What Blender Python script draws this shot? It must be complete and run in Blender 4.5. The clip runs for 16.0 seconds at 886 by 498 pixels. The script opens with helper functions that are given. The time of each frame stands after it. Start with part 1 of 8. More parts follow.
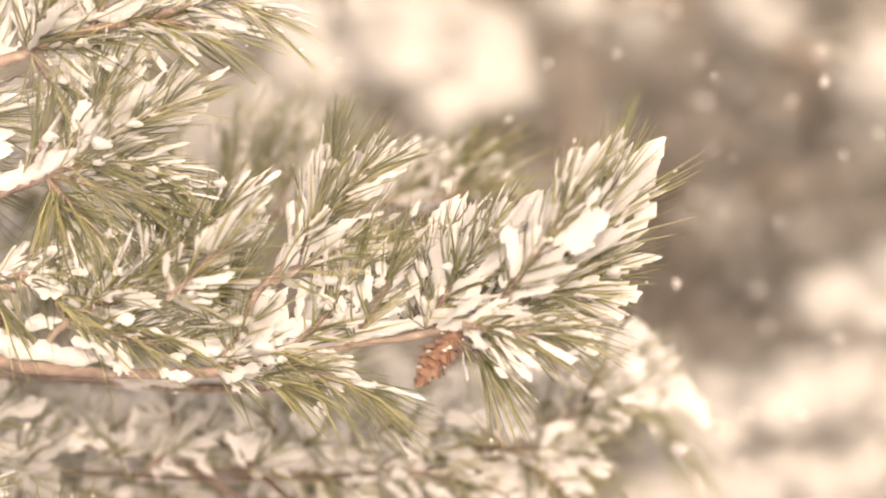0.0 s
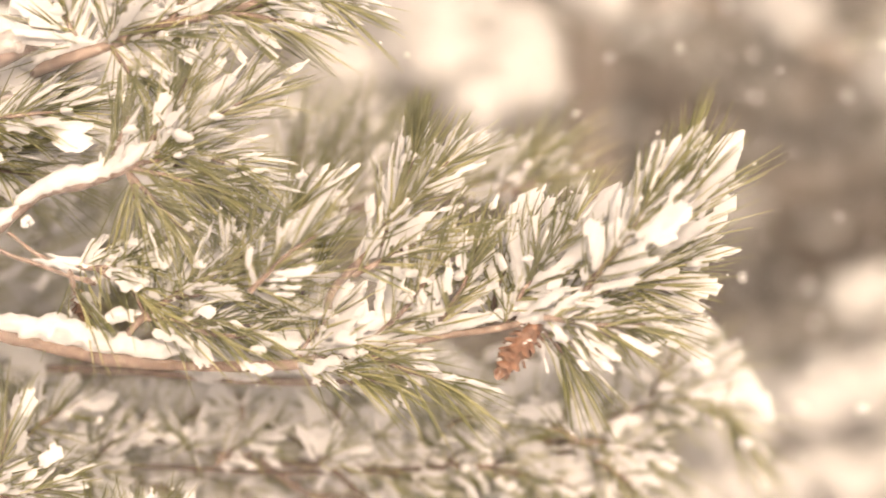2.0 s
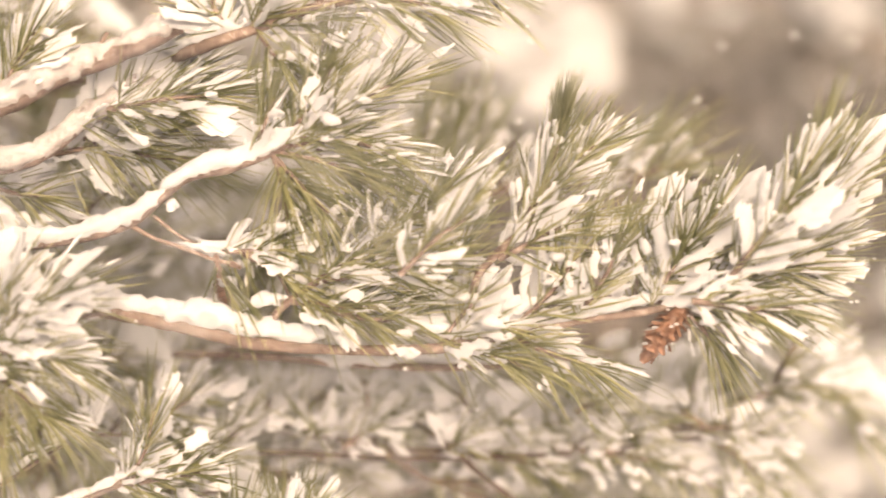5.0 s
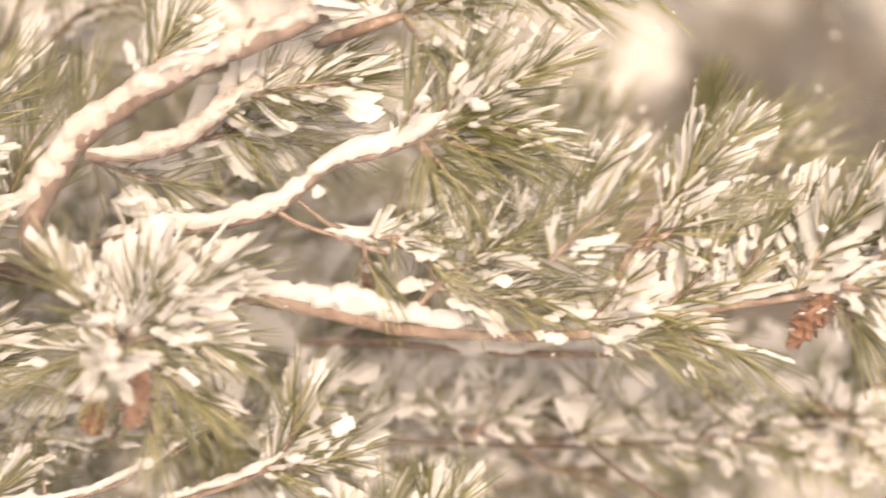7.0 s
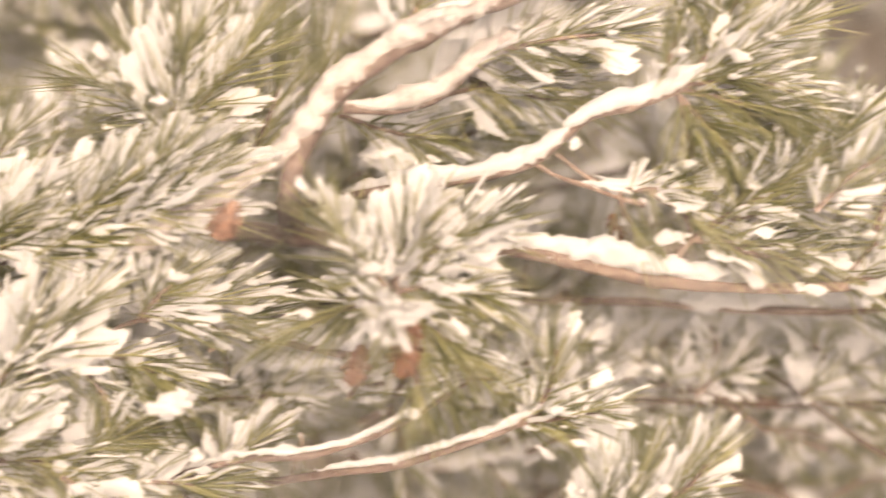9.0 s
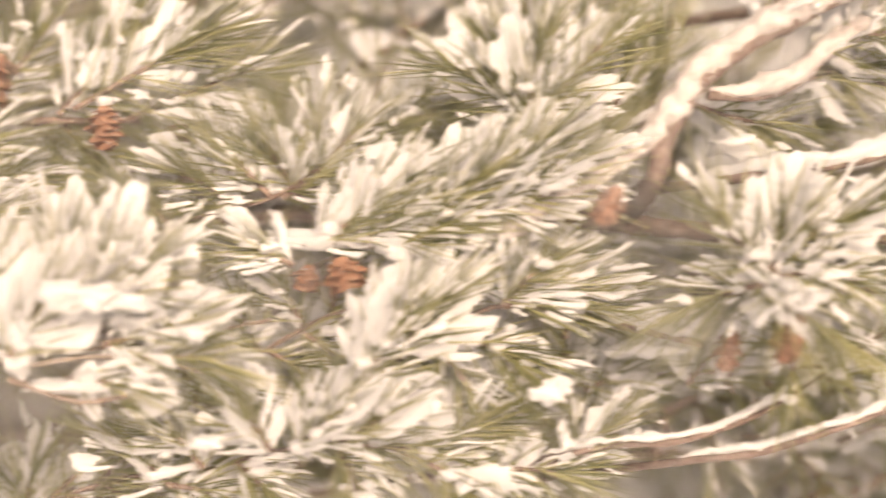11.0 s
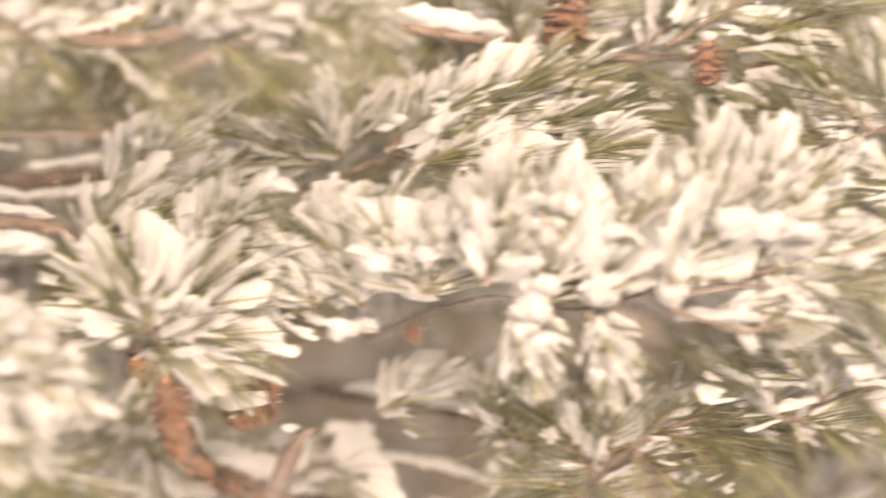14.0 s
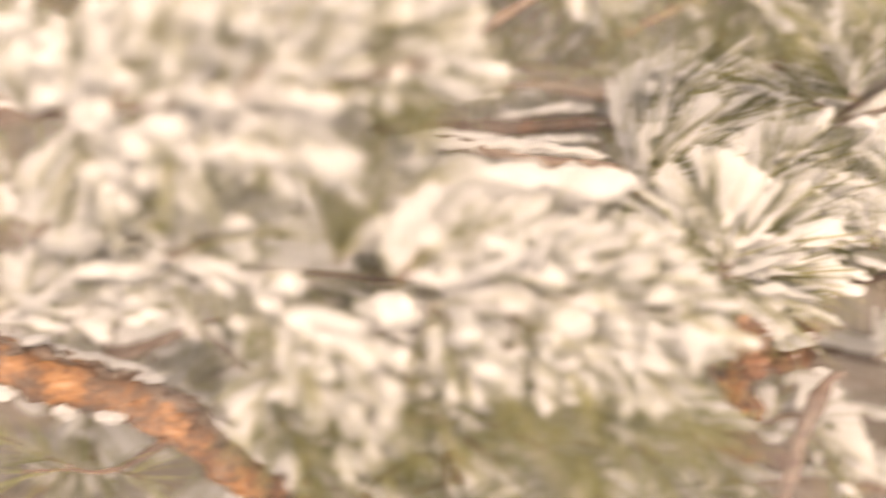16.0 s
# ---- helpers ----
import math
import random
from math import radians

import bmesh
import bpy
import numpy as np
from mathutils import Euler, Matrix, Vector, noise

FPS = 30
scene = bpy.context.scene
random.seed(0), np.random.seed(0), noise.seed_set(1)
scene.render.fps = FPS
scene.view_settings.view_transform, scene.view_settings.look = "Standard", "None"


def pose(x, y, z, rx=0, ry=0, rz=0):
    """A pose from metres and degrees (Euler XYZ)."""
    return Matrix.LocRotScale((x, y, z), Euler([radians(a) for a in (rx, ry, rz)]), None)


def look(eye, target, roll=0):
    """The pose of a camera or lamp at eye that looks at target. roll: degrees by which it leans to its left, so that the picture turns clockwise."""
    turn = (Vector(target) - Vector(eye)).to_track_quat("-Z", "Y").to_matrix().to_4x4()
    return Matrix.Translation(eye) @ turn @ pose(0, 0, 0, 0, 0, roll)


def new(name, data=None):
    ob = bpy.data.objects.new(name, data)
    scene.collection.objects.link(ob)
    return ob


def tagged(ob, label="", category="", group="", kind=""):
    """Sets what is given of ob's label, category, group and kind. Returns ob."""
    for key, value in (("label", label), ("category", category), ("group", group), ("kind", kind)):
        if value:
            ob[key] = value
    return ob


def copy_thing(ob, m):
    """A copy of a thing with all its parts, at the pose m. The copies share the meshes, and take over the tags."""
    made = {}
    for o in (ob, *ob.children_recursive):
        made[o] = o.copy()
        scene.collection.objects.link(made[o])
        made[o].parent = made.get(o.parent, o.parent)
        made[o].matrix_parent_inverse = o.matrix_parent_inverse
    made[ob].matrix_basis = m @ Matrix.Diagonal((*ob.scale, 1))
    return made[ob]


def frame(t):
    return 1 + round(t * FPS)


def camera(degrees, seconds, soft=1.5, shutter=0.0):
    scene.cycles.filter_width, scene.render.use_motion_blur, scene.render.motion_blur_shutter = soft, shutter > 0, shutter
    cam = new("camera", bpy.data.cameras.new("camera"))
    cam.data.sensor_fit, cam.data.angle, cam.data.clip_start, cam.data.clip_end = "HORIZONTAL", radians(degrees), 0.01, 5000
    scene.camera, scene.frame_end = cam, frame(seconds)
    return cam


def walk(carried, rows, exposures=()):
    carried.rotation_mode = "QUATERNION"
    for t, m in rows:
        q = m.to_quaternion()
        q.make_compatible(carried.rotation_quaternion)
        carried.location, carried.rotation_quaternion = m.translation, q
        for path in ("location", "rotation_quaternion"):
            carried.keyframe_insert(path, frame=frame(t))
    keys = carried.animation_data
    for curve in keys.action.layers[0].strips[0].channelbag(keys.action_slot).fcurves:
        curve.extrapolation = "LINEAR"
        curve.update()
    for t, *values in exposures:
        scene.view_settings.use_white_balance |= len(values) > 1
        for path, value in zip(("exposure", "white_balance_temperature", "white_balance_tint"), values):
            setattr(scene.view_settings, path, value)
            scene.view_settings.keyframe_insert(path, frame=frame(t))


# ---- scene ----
cam = camera(30.0, 16.0, soft=1.6, shutter=1.0)
cam.data.dof.use_dof = True
cam.data.dof.focus_distance = 1.07
cam.data.dof.aperture_fstop = 1.8
PATH = [
    (0.0, -0.0000, 0.0, 1.5000, 90.0, 0.0, 0.0),
    (0.5, -0.0100, 0.0, 1.4997, 90.0, 0.0, 0.0),
    (1.0, -0.0226, 0.0, 1.4958, 90.0, 0.0, 0.0),
    (1.5, -0.0360, 0.0, 1.4966, 90.0, 0.0, 0.0),
    (2.0, -0.0507, 0.0, 1.4954, 90.0, 0.0, 0.0),
    (2.5, -0.0647, 0.0, 1.4923, 90.0, 0.0, 0.0),
    (3.0, -0.0781, 0.0, 1.4911, 90.0, 0.0, 0.0),
    (3.5, -0.0923, 0.0, 1.4895, 90.0, 0.0, 0.0),
    (6.0, -0.1851, 0.0, 1.4822, 90.0, 0.0, 0.0),
    (6.5, -0.2089, 0.0, 1.4801, 90.0, 0.0, 0.0),
    (7.0, -0.2360, 0.0, 1.4762, 90.0, 0.0, 0.0),
    (7.5, -0.2691, 0.0, 1.4711, 90.0, 0.0, 0.0),
    (8.0, -0.3070, 0.0, 1.4659, 90.0, 0.0, 0.0),
    (8.5, -0.3505, 0.0, 1.4536, 90.0, 0.0, 0.0),
    (11.0, -0.6309, 0.0, 1.4373, 90.0, 0.0, 0.0),
    (11.5, -0.6933, 0.0, 1.4353, 90.0, 0.0, 0.0),
    (12.0, -0.7569, 0.0, 1.4301, 90.0, 0.0, 0.0),
    (12.5, -0.8185, 0.0, 1.4208, 90.0, 0.0, 0.0),
    (13.0, -0.8832, 0.0, 1.4131, 90.0, 0.0, 0.0),
    (13.5, -0.9524, 0.0, 1.4025, 90.0, 0.0, 0.0),
    (14.0, -1.0264, 0.0, 1.3945, 90.0, 0.0, 0.0),
    (14.5, -1.1053, 0.0, 1.3852, 90.0, 0.0, 0.0),
    (15.0, -1.1919, 0.0, 1.3738, 90.0, 0.0, 0.0),
    (15.5, -1.2841, 0.0, 1.3681, 90.0, 0.0, 0.0),
    (16.0, -1.3808, 0.0, 1.3564, 90.0, 0.0, 0.0),
]
walk(cam, [(t, pose(*p)) for t, *p in PATH], [(0.0, 1.72, 9150, 20)])

# ---- light ----
world = bpy.data.worlds.new("overcast_sky")
scene.world = world
world.use_nodes = True
wn = world.node_tree.nodes
sky = wn.new("ShaderNodeTexSky")
sky.sky_type, sky.sun_disc = "NISHITA", False
sky.sun_elevation, sky.sun_rotation = radians(17), radians(168)
sky.air_density, sky.dust_density = 1.0, 4.0
grey = wn.new("ShaderNodeHueSaturation")
grey.inputs["Saturation"].default_value = 0.3
world.node_tree.links.new(sky.outputs[0], grey.inputs["Color"])
world.node_tree.links.new(grey.outputs[0], wn["Background"].inputs[0])
wn["Background"].inputs[1].default_value = 0.13
sun = new("sun", bpy.data.lights.new("sun", "SUN"))
sun.data.energy, sun.data.angle, sun.data.color = 1.0, radians(70), (1.0, 0.95, 0.88)
sun.matrix_world = look((0.5, -2.4, 0.75), (0, 0, 0))


# ---- materials ----
def material(name, base, rough, tweak=None):
    m = bpy.data.materials.new(name)
    m.use_nodes = True
    nt = m.node_tree
    b = nt.nodes["Principled BSDF"]
    b.inputs["Base Color"].default_value = (*base, 1)
    b.inputs["Roughness"].default_value = rough
    if tweak:
        tweak(nt, b)
    return m


def mottled(nt, b, colours, scale, detail=6.0, bump=0.3, depth=0.001, island=0.0, stretch=(1, 1, 1)):
    """Colour from two scales of noise, with relief; island: how far each loose piece differs."""
    co = nt.nodes.new("ShaderNodeTexCoord")
    mp = nt.nodes.new("ShaderNodeMapping")
    mp.inputs["Scale"].default_value = stretch
    nt.links.new(co.outputs["Object"], mp.inputs[0])
    big = nt.nodes.new("ShaderNodeTexNoise")
    big.inputs["Scale"].default_value, big.inputs["Detail"].default_value = scale, detail
    fine = nt.nodes.new("ShaderNodeTexNoise")
    fine.inputs["Scale"].default_value, fine.inputs["Detail"].default_value = scale * 7, 4.0
    for n in (big, fine):
        nt.links.new(mp.outputs[0], n.inputs["Vector"])
    mix = nt.nodes.new("ShaderNodeMath")
    mix.operation = "MULTIPLY_ADD"
    mix.inputs[1].default_value = 0.45
    nt.links.new(fine.outputs[0], mix.inputs[0])
    half = nt.nodes.new("ShaderNodeMath")
    half.operation = "MULTIPLY"
    half.inputs[1].default_value = 0.55
    nt.links.new(big.outputs[0], half.inputs[0])
    nt.links.new(half.outputs[0], mix.inputs[2])
    last = mix
    if island:
        geo = nt.nodes.new("ShaderNodeNewGeometry")
        add = nt.nodes.new("ShaderNodeMath")
        add.operation = "MULTIPLY_ADD"
        add.inputs[1].default_value = island
        nt.links.new(geo.outputs["Random Per Island"], add.inputs[0])
        sub = nt.nodes.new("ShaderNodeMath")
        sub.operation = "SUBTRACT"
        sub.inputs[1].default_value = island / 2
        nt.links.new(mix.outputs[0], sub.inputs[0])
        nt.links.new(sub.outputs[0], add.inputs[2])
        last = add
    ramp = nt.nodes.new("ShaderNodeValToRGB")
    el = ramp.color_ramp.elements
    lo, hi = 0.28, 0.72
    el[0].position, el[1].position = lo, hi
    el[0].color, el[1].color = (*colours[0], 1), (*colours[-1], 1)
    for k, c in enumerate(colours[1:-1], 1):
        e = el.new(lo + (hi - lo) * k / (len(colours) - 1))
        e.color = (*c, 1)
    nt.links.new(last.outputs[0], ramp.inputs[0])
    nt.links.new(ramp.outputs[0], b.inputs["Base Color"])
    bp = nt.nodes.new("ShaderNodeBump")
    bp.inputs["Strength"].default_value, bp.inputs["Distance"].default_value = bump, depth
    nt.links.new(mix.outputs[0], bp.inputs["Height"])
    nt.links.new(bp.outputs[0], b.inputs["Normal"])
    return ramp


def translucent(nt, b, share, gain):
    """Lets part of the light through a thin leaf."""
    tr = nt.nodes.new("ShaderNodeBsdfTranslucent")
    tr.inputs[0].default_value = gain
    mx = nt.nodes.new("ShaderNodeMixShader")
    mx.inputs[0].default_value = share
    out = nt.nodes["Material Output"]
    nt.links.new(b.outputs[0], mx.inputs[1])
    nt.links.new(tr.outputs[0], mx.inputs[2])
    nt.links.new(mx.outputs[0], out.inputs[0])


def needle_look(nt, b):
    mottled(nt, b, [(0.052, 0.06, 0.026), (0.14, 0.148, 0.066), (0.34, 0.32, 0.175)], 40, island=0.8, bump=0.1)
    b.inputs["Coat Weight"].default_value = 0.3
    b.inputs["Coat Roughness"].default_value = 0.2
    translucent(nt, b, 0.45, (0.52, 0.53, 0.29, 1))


def snow_look(nt, b):
    mottled(nt, b, [(0.44, 0.45, 0.48), (0.545, 0.55, 0.575), (0.635, 0.638, 0.65)], 160, bump=0.9, depth=0.0022)
    translucent(nt, b, 0.42, (0.88, 0.88, 0.88, 1))


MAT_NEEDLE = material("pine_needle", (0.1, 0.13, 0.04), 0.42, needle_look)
MAT_SNOW = material("snow", (0.86, 0.86, 0.87), 0.65, snow_look)
# crust of rime and bark; colour also darkened to offset the strong top light
MAT_DIMMED_CRUST = material("dimmed_snow_crust_on_bark", (0.55, 0.52, 0.5), 0.75,
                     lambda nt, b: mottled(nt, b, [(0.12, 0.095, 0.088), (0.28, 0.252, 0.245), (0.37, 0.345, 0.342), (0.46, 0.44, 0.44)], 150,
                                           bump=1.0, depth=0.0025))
# far snow is as white; its dimmer light is put into the colour
MAT_SHADED_FAR_SNOW = material("shaded_far_snow", (0.86, 0.86, 0.87), 0.7,
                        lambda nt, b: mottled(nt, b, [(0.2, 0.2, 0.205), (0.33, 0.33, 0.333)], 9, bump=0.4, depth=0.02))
MAT_GROUND = material("ground_snow", (0.82, 0.82, 0.83), 0.7,
                      lambda nt, b: mottled(nt, b, [(0.76, 0.76, 0.77), (0.86, 0.86, 0.86)], 3, bump=0.5, depth=0.03))
MAT_BARK = material("twig_bark", (0.2, 0.13, 0.09), 0.85,
                    lambda nt, b: mottled(nt, b, [(0.032, 0.023, 0.019), (0.09, 0.061, 0.049), (0.18, 0.128, 0.105), (0.45, 0.41, 0.39)], 150,
                                          bump=0.8, depth=0.0015))
MAT_FROSTED = material("frosted_bark", (0.3, 0.26, 0.25), 0.85,
                       lambda nt, b: mottled(nt, b, [(0.03, 0.02, 0.017), (0.075, 0.052, 0.044), (0.15, 0.108, 0.095), (0.32, 0.265, 0.245)], 110,
                                             bump=0.8, depth=0.0015))
MAT_ORANGE = material("flaking_orange_bark", (0.4, 0.17, 0.06), 0.7,
                      lambda nt, b: mottled(nt, b, [(0.02, 0.017, 0.015), (0.05, 0.034, 0.027), (0.13, 0.062, 0.033), (0.33, 0.15, 0.06), (0.45, 0.36, 0.29)], 30,
                                            bump=0.9, depth=0.003))
MAT_RED = material("reddish_bark", (0.2, 0.1, 0.06), 0.8,
                   lambda nt, b: mottled(nt, b, [(0.018, 0.013, 0.011), (0.045, 0.03, 0.024), (0.085, 0.053, 0.04), (0.24, 0.11, 0.06)], 110,
                                         bump=0.9, depth=0.002))
MAT_CONE = material("cone_scale", (0.33, 0.14, 0.07), 0.6,
                    lambda nt, b: mottled(nt, b, [(0.065, 0.033, 0.022), (0.17, 0.08, 0.048), (0.3, 0.16, 0.1)], 90,
                                          island=0.3, bump=0.5))
MAT_FAR_LEAF = material("distant_needle", (0.07, 0.06, 0.035), 0.6,
                        lambda nt, b: mottled(nt, b, [(0.06, 0.055, 0.049), (0.115, 0.104, 0.094), (0.19, 0.17, 0.155)], 3,
                                              island=0.4, bump=0.1))
MAT_FOREST = material("forest_haze", (0.12, 0.1, 0.08), 0.95,
                      lambda nt, b: mottled(nt, b, [(0.075, 0.068, 0.064), (0.13, 0.118, 0.11), (0.22, 0.2, 0.19)], 0.35, bump=0.6, depth=0.4,
                                            stretch=(1, 1, 0.35)))
MAT_TRUNK = material("trunk_bark", (0.2, 0.12, 0.08), 0.9,
                     lambda nt, b: mottled(nt, b, [(0.07, 0.058, 0.051), (0.16, 0.132, 0.115), (0.26, 0.215, 0.185)], 14,
                                           bump=1.0, depth=0.02, stretch=(1, 1, 0.3)))


# ---- mesh tools ----
NOISE_TURN = np.array(Matrix.Rotation(0.9, 3, Vector((1.0, 0.6, 0.4))))


def value_noise(p, cell, seed=0):
    """Smooth noise from -1 to 1 at places p (n, 3)."""
    q = np.asarray(p, float) @ NOISE_TURN / cell
    i = np.floor(q).astype(np.int64)
    f = q - i
    f = f * f * (3 - 2 * f)
    out = np.zeros(len(q))
    for dx in (0, 1):
        for dy in (0, 1):
            for dz in (0, 1):
                h = (i[:, 0] + dx) * 374761393 + (i[:, 1] + dy) * 668265263 + (i[:, 2] + dz) * 2147483647 + seed * 1274126177
                h = (h ^ (h >> 13)) * 1274126177
                v = ((h ^ (h >> 16)) & 0xFFFF) / 32767.5 - 1
                w = (f[:, 0] if dx else 1 - f[:, 0]) * (f[:, 1] if dy else 1 - f[:, 1]) * (f[:, 2] if dz else 1 - f[:, 2])
                out += v * w
    return out


def unit(v):
    return v / np.maximum(np.linalg.norm(v, axis=-1, keepdims=True), 1e-9)


def spline(points, step):
    """Points (with any further columns) along a smooth curve, about step apart."""
    p = np.asarray(points, float)
    if len(p) == 2:
        p = np.array([p[0], p[0] + (p[1] - p[0]) / 3, p[0] + (p[1] - p[0]) * 2 / 3, p[1]])
    e = np.vstack([2 * p[0] - p[1], p, 2 * p[-1] - p[-2]])
    out = []
    for k in range(len(p) - 1):
        a, b, c, d = e[k:k + 4]
        n = max(2, int(np.linalg.norm((c - b)[:3]) / step))
        t = np.arange(n)[:, None] / n
        out.append(0.5 * (2 * b + (c - a) * t + (2 * a - 5 * b + 4 * c - d) * t ** 2 + (3 * b - a - 3 * c + d) * t ** 3))
    return np.vstack(out + [p[-1:]])


def tubes(P, R, sides):
    """Verts and quads of many tubes at once. P (m, k, 3) centres, R (m, k) radii."""
    m, k = R.shape
    T = unit(np.gradient(P, axis=1))
    ref = np.broadcast_to(np.array([0.13, 0.96, 0.25]), T.shape)
    N = unit(np.cross(T, ref))
    B = np.cross(N, T)
    a = np.arange(sides) * 2 * np.pi / sides
    V = P[:, :, None] + R[:, :, None, None] * (np.cos(a)[:, None] * N[:, :, None] + np.sin(a)[:, None] * B[:, :, None])
    idx = np.arange(m * k * sides).reshape(m, k, sides)
    nxt = np.roll(idx, -1, axis=2)
    Q = np.stack([idx[:, :-1], nxt[:, :-1], nxt[:, 1:], idx[:, 1:]], -1).reshape(-1, 4)
    return V.reshape(-1, 3), Q


def mesh_from(name, V, Q, mat, smooth=True):
    me = bpy.data.meshes.new(name)
    me.vertices.add(len(V))
    me.vertices.foreach_set("co", np.ascontiguousarray(V, dtype=np.float32).ravel())
    me.loops.add(Q.size)
    me.loops.foreach_set("vertex_index", Q.astype(np.int32).ravel())
    me.polygons.add(len(Q))
    me.polygons.foreach_set("loop_start", np.arange(0, Q.size, Q.shape[1], dtype=np.int32))
    me.polygons.foreach_set("use_smooth", np.full(len(Q), smooth))
    me.update(calc_edges=True)
    me.materials.append(mat)
    return me


def part(name, data, parent, label=""):
    ob = new(name, data)
    ob.parent = parent
    return tagged(ob, label)


def join(pieces):
    """One set of verts and faces from several."""
    V, Q, n = [], [], 0
    for v, q in pieces:
        V.append(v)
        Q.append(q + n)
        n += len(v)
    return np.vstack(V), np.vstack(Q)


# ---- kinds of things ----
def thing(name, base, label, category, group=""):
    ob = new(name)
    ob.location = base
    ob.empty_display_size = 0.02
    return tagged(ob, label, category, group)


def limb(owner, points, mat=None, name="limb", rough=0.14, sides=10, label="", step=0.004):
    """A branch of wood: points (x, y, z, radius) in the world."""
    rows = spline(points, step)
    P = rows[:, :3] - np.array(owner.location)
    R = np.maximum(rows[:, 3], 0.0007)
    V, Q = tubes(P[None], R[None], sides)
    C = np.repeat(P, sides, axis=0)
    w = 1 + rough * value_noise(V, 0.006 + step / 2, 3) + rough * 1.3 * value_noise(V, 0.019 + step * 2, 5)
    V = C + (V - C) * w[:, None]
    return part(name, mesh_from(name, V, Q, mat or MAT_BARK), owner, label)


def bark_flakes(owner, points, count, size, mat, seed, label=""):
    """Loose plates of bark that stand off a limb."""
    rng = np.random.default_rng(seed)
    rows = spline(points, 0.002)
    T = unit(np.gradient(rows[:, :3], axis=0))
    pieces = []
    for _ in range(count):
        k = int(rng.integers(len(rows)))
        o = rng.normal(0, 1, 3)
        o = unit(o - (o @ T[k]) * T[k])
        side = np.cross(T[k], o)
        tip = unit(o + T[k] * rng.normal(0, 0.35) + side * rng.normal(0, 0.35))
        ln, wd = size * rng.uniform(0.6, 1.7), size * rng.uniform(0.4, 1.0)
        V, Q = blob_mesh("flake", 1.0, int(rng.integers(900)), mat, 1.0, 0.4, 6, 8)
        way = unit(T[k] + side * rng.normal(0, 0.5))
        V = V[:, :1] * way * ln + V[:, 1:2] * unit(np.cross(tip, way)) * wd + V[:, 2:] * tip * size * 0.22
        pieces.append((V + rows[k, :3] + o * rows[k, 3] * rng.uniform(0.92, 1.12) - np.array(owner.location), Q))
    return tagged(part("loose_bark", mesh_from("loose_bark", *join(pieces), mat), owner, label), kind="stuff")


def snow_cap(owner, points, height, width=1.15, seed=0, ragged=0.62, label="", mat=None):
    """Snow lying along a branch: points (x, y, z, radius) of the wood, height of the snow."""
    rows = spline(points, 0.003)
    P, r = rows[:, :3] - np.array(owner.location), rows[:, 3]
    k = len(P)
    end = np.clip(np.minimum(np.arange(k), np.arange(k)[::-1]) / 5.0, 0.05, 1) ** 0.6
    h = height * (1 + ragged * value_noise(P, 0.022, seed) + 0.5 * ragged * value_noise(P, 0.009, seed + 1))
    R = 0.5 * (r + h) * width * end
    C = P.copy()
    C[:, 2] += (r + h) * (0.4 + 0.6 * end) - R
    V, Q = tubes(C[None], R[None], 22)
    mid = np.repeat(C, 22, axis=0)
    V = mid + (V - mid) * (1 + 0.28 * value_noise(V, 0.005, seed + 2) + 0.22 * value_noise(V, 0.014, seed + 4))[:, None]
    V = V + 0.0015 * np.stack([value_noise(V, 0.0045, seed + q) for q in (5, 6, 7)], 1) + 0.0012 * np.stack([value_noise(V, 0.0022, seed + q) for q in (8, 9, 10)], 1)
    return part("snow_cap", mesh_from("snow_cap", V, Q, mat or MAT_SNOW), owner, label)


def blob_mesh(name, radius, seed, mat, squash=0.75, rough=0.3, rings=14, sides=20):
    """A lump with an uneven skin about the origin."""
    u = np.linspace(0.02, np.pi - 0.02, rings)
    a = np.arange(sides) * 2 * np.pi / sides
    D = np.stack([np.sin(u)[:, None] * np.cos(a), np.sin(u)[:, None] * np.sin(a), np.cos(u)[:, None] + 0 * a], -1).reshape(-1, 3)
    w = 1 + rough * value_noise(D + seed * 7.1, 0.8, seed) + 0.75 * rough * value_noise(D + seed * 3.3, 0.33, seed + 1) + 0.3 * rough * value_noise(D + seed * 1.3, 0.15, seed + 2)
    V = D * w[:, None] * radius * np.array([1, 1, squash])
    idx = np.arange(rings * sides).reshape(rings, sides)
    nx = np.roll(idx, -1, axis=1)
    Q = np.stack([idx[:-1], idx[1:], nx[1:], nx[:-1]], -1).reshape(-1, 4)
    return V, Q


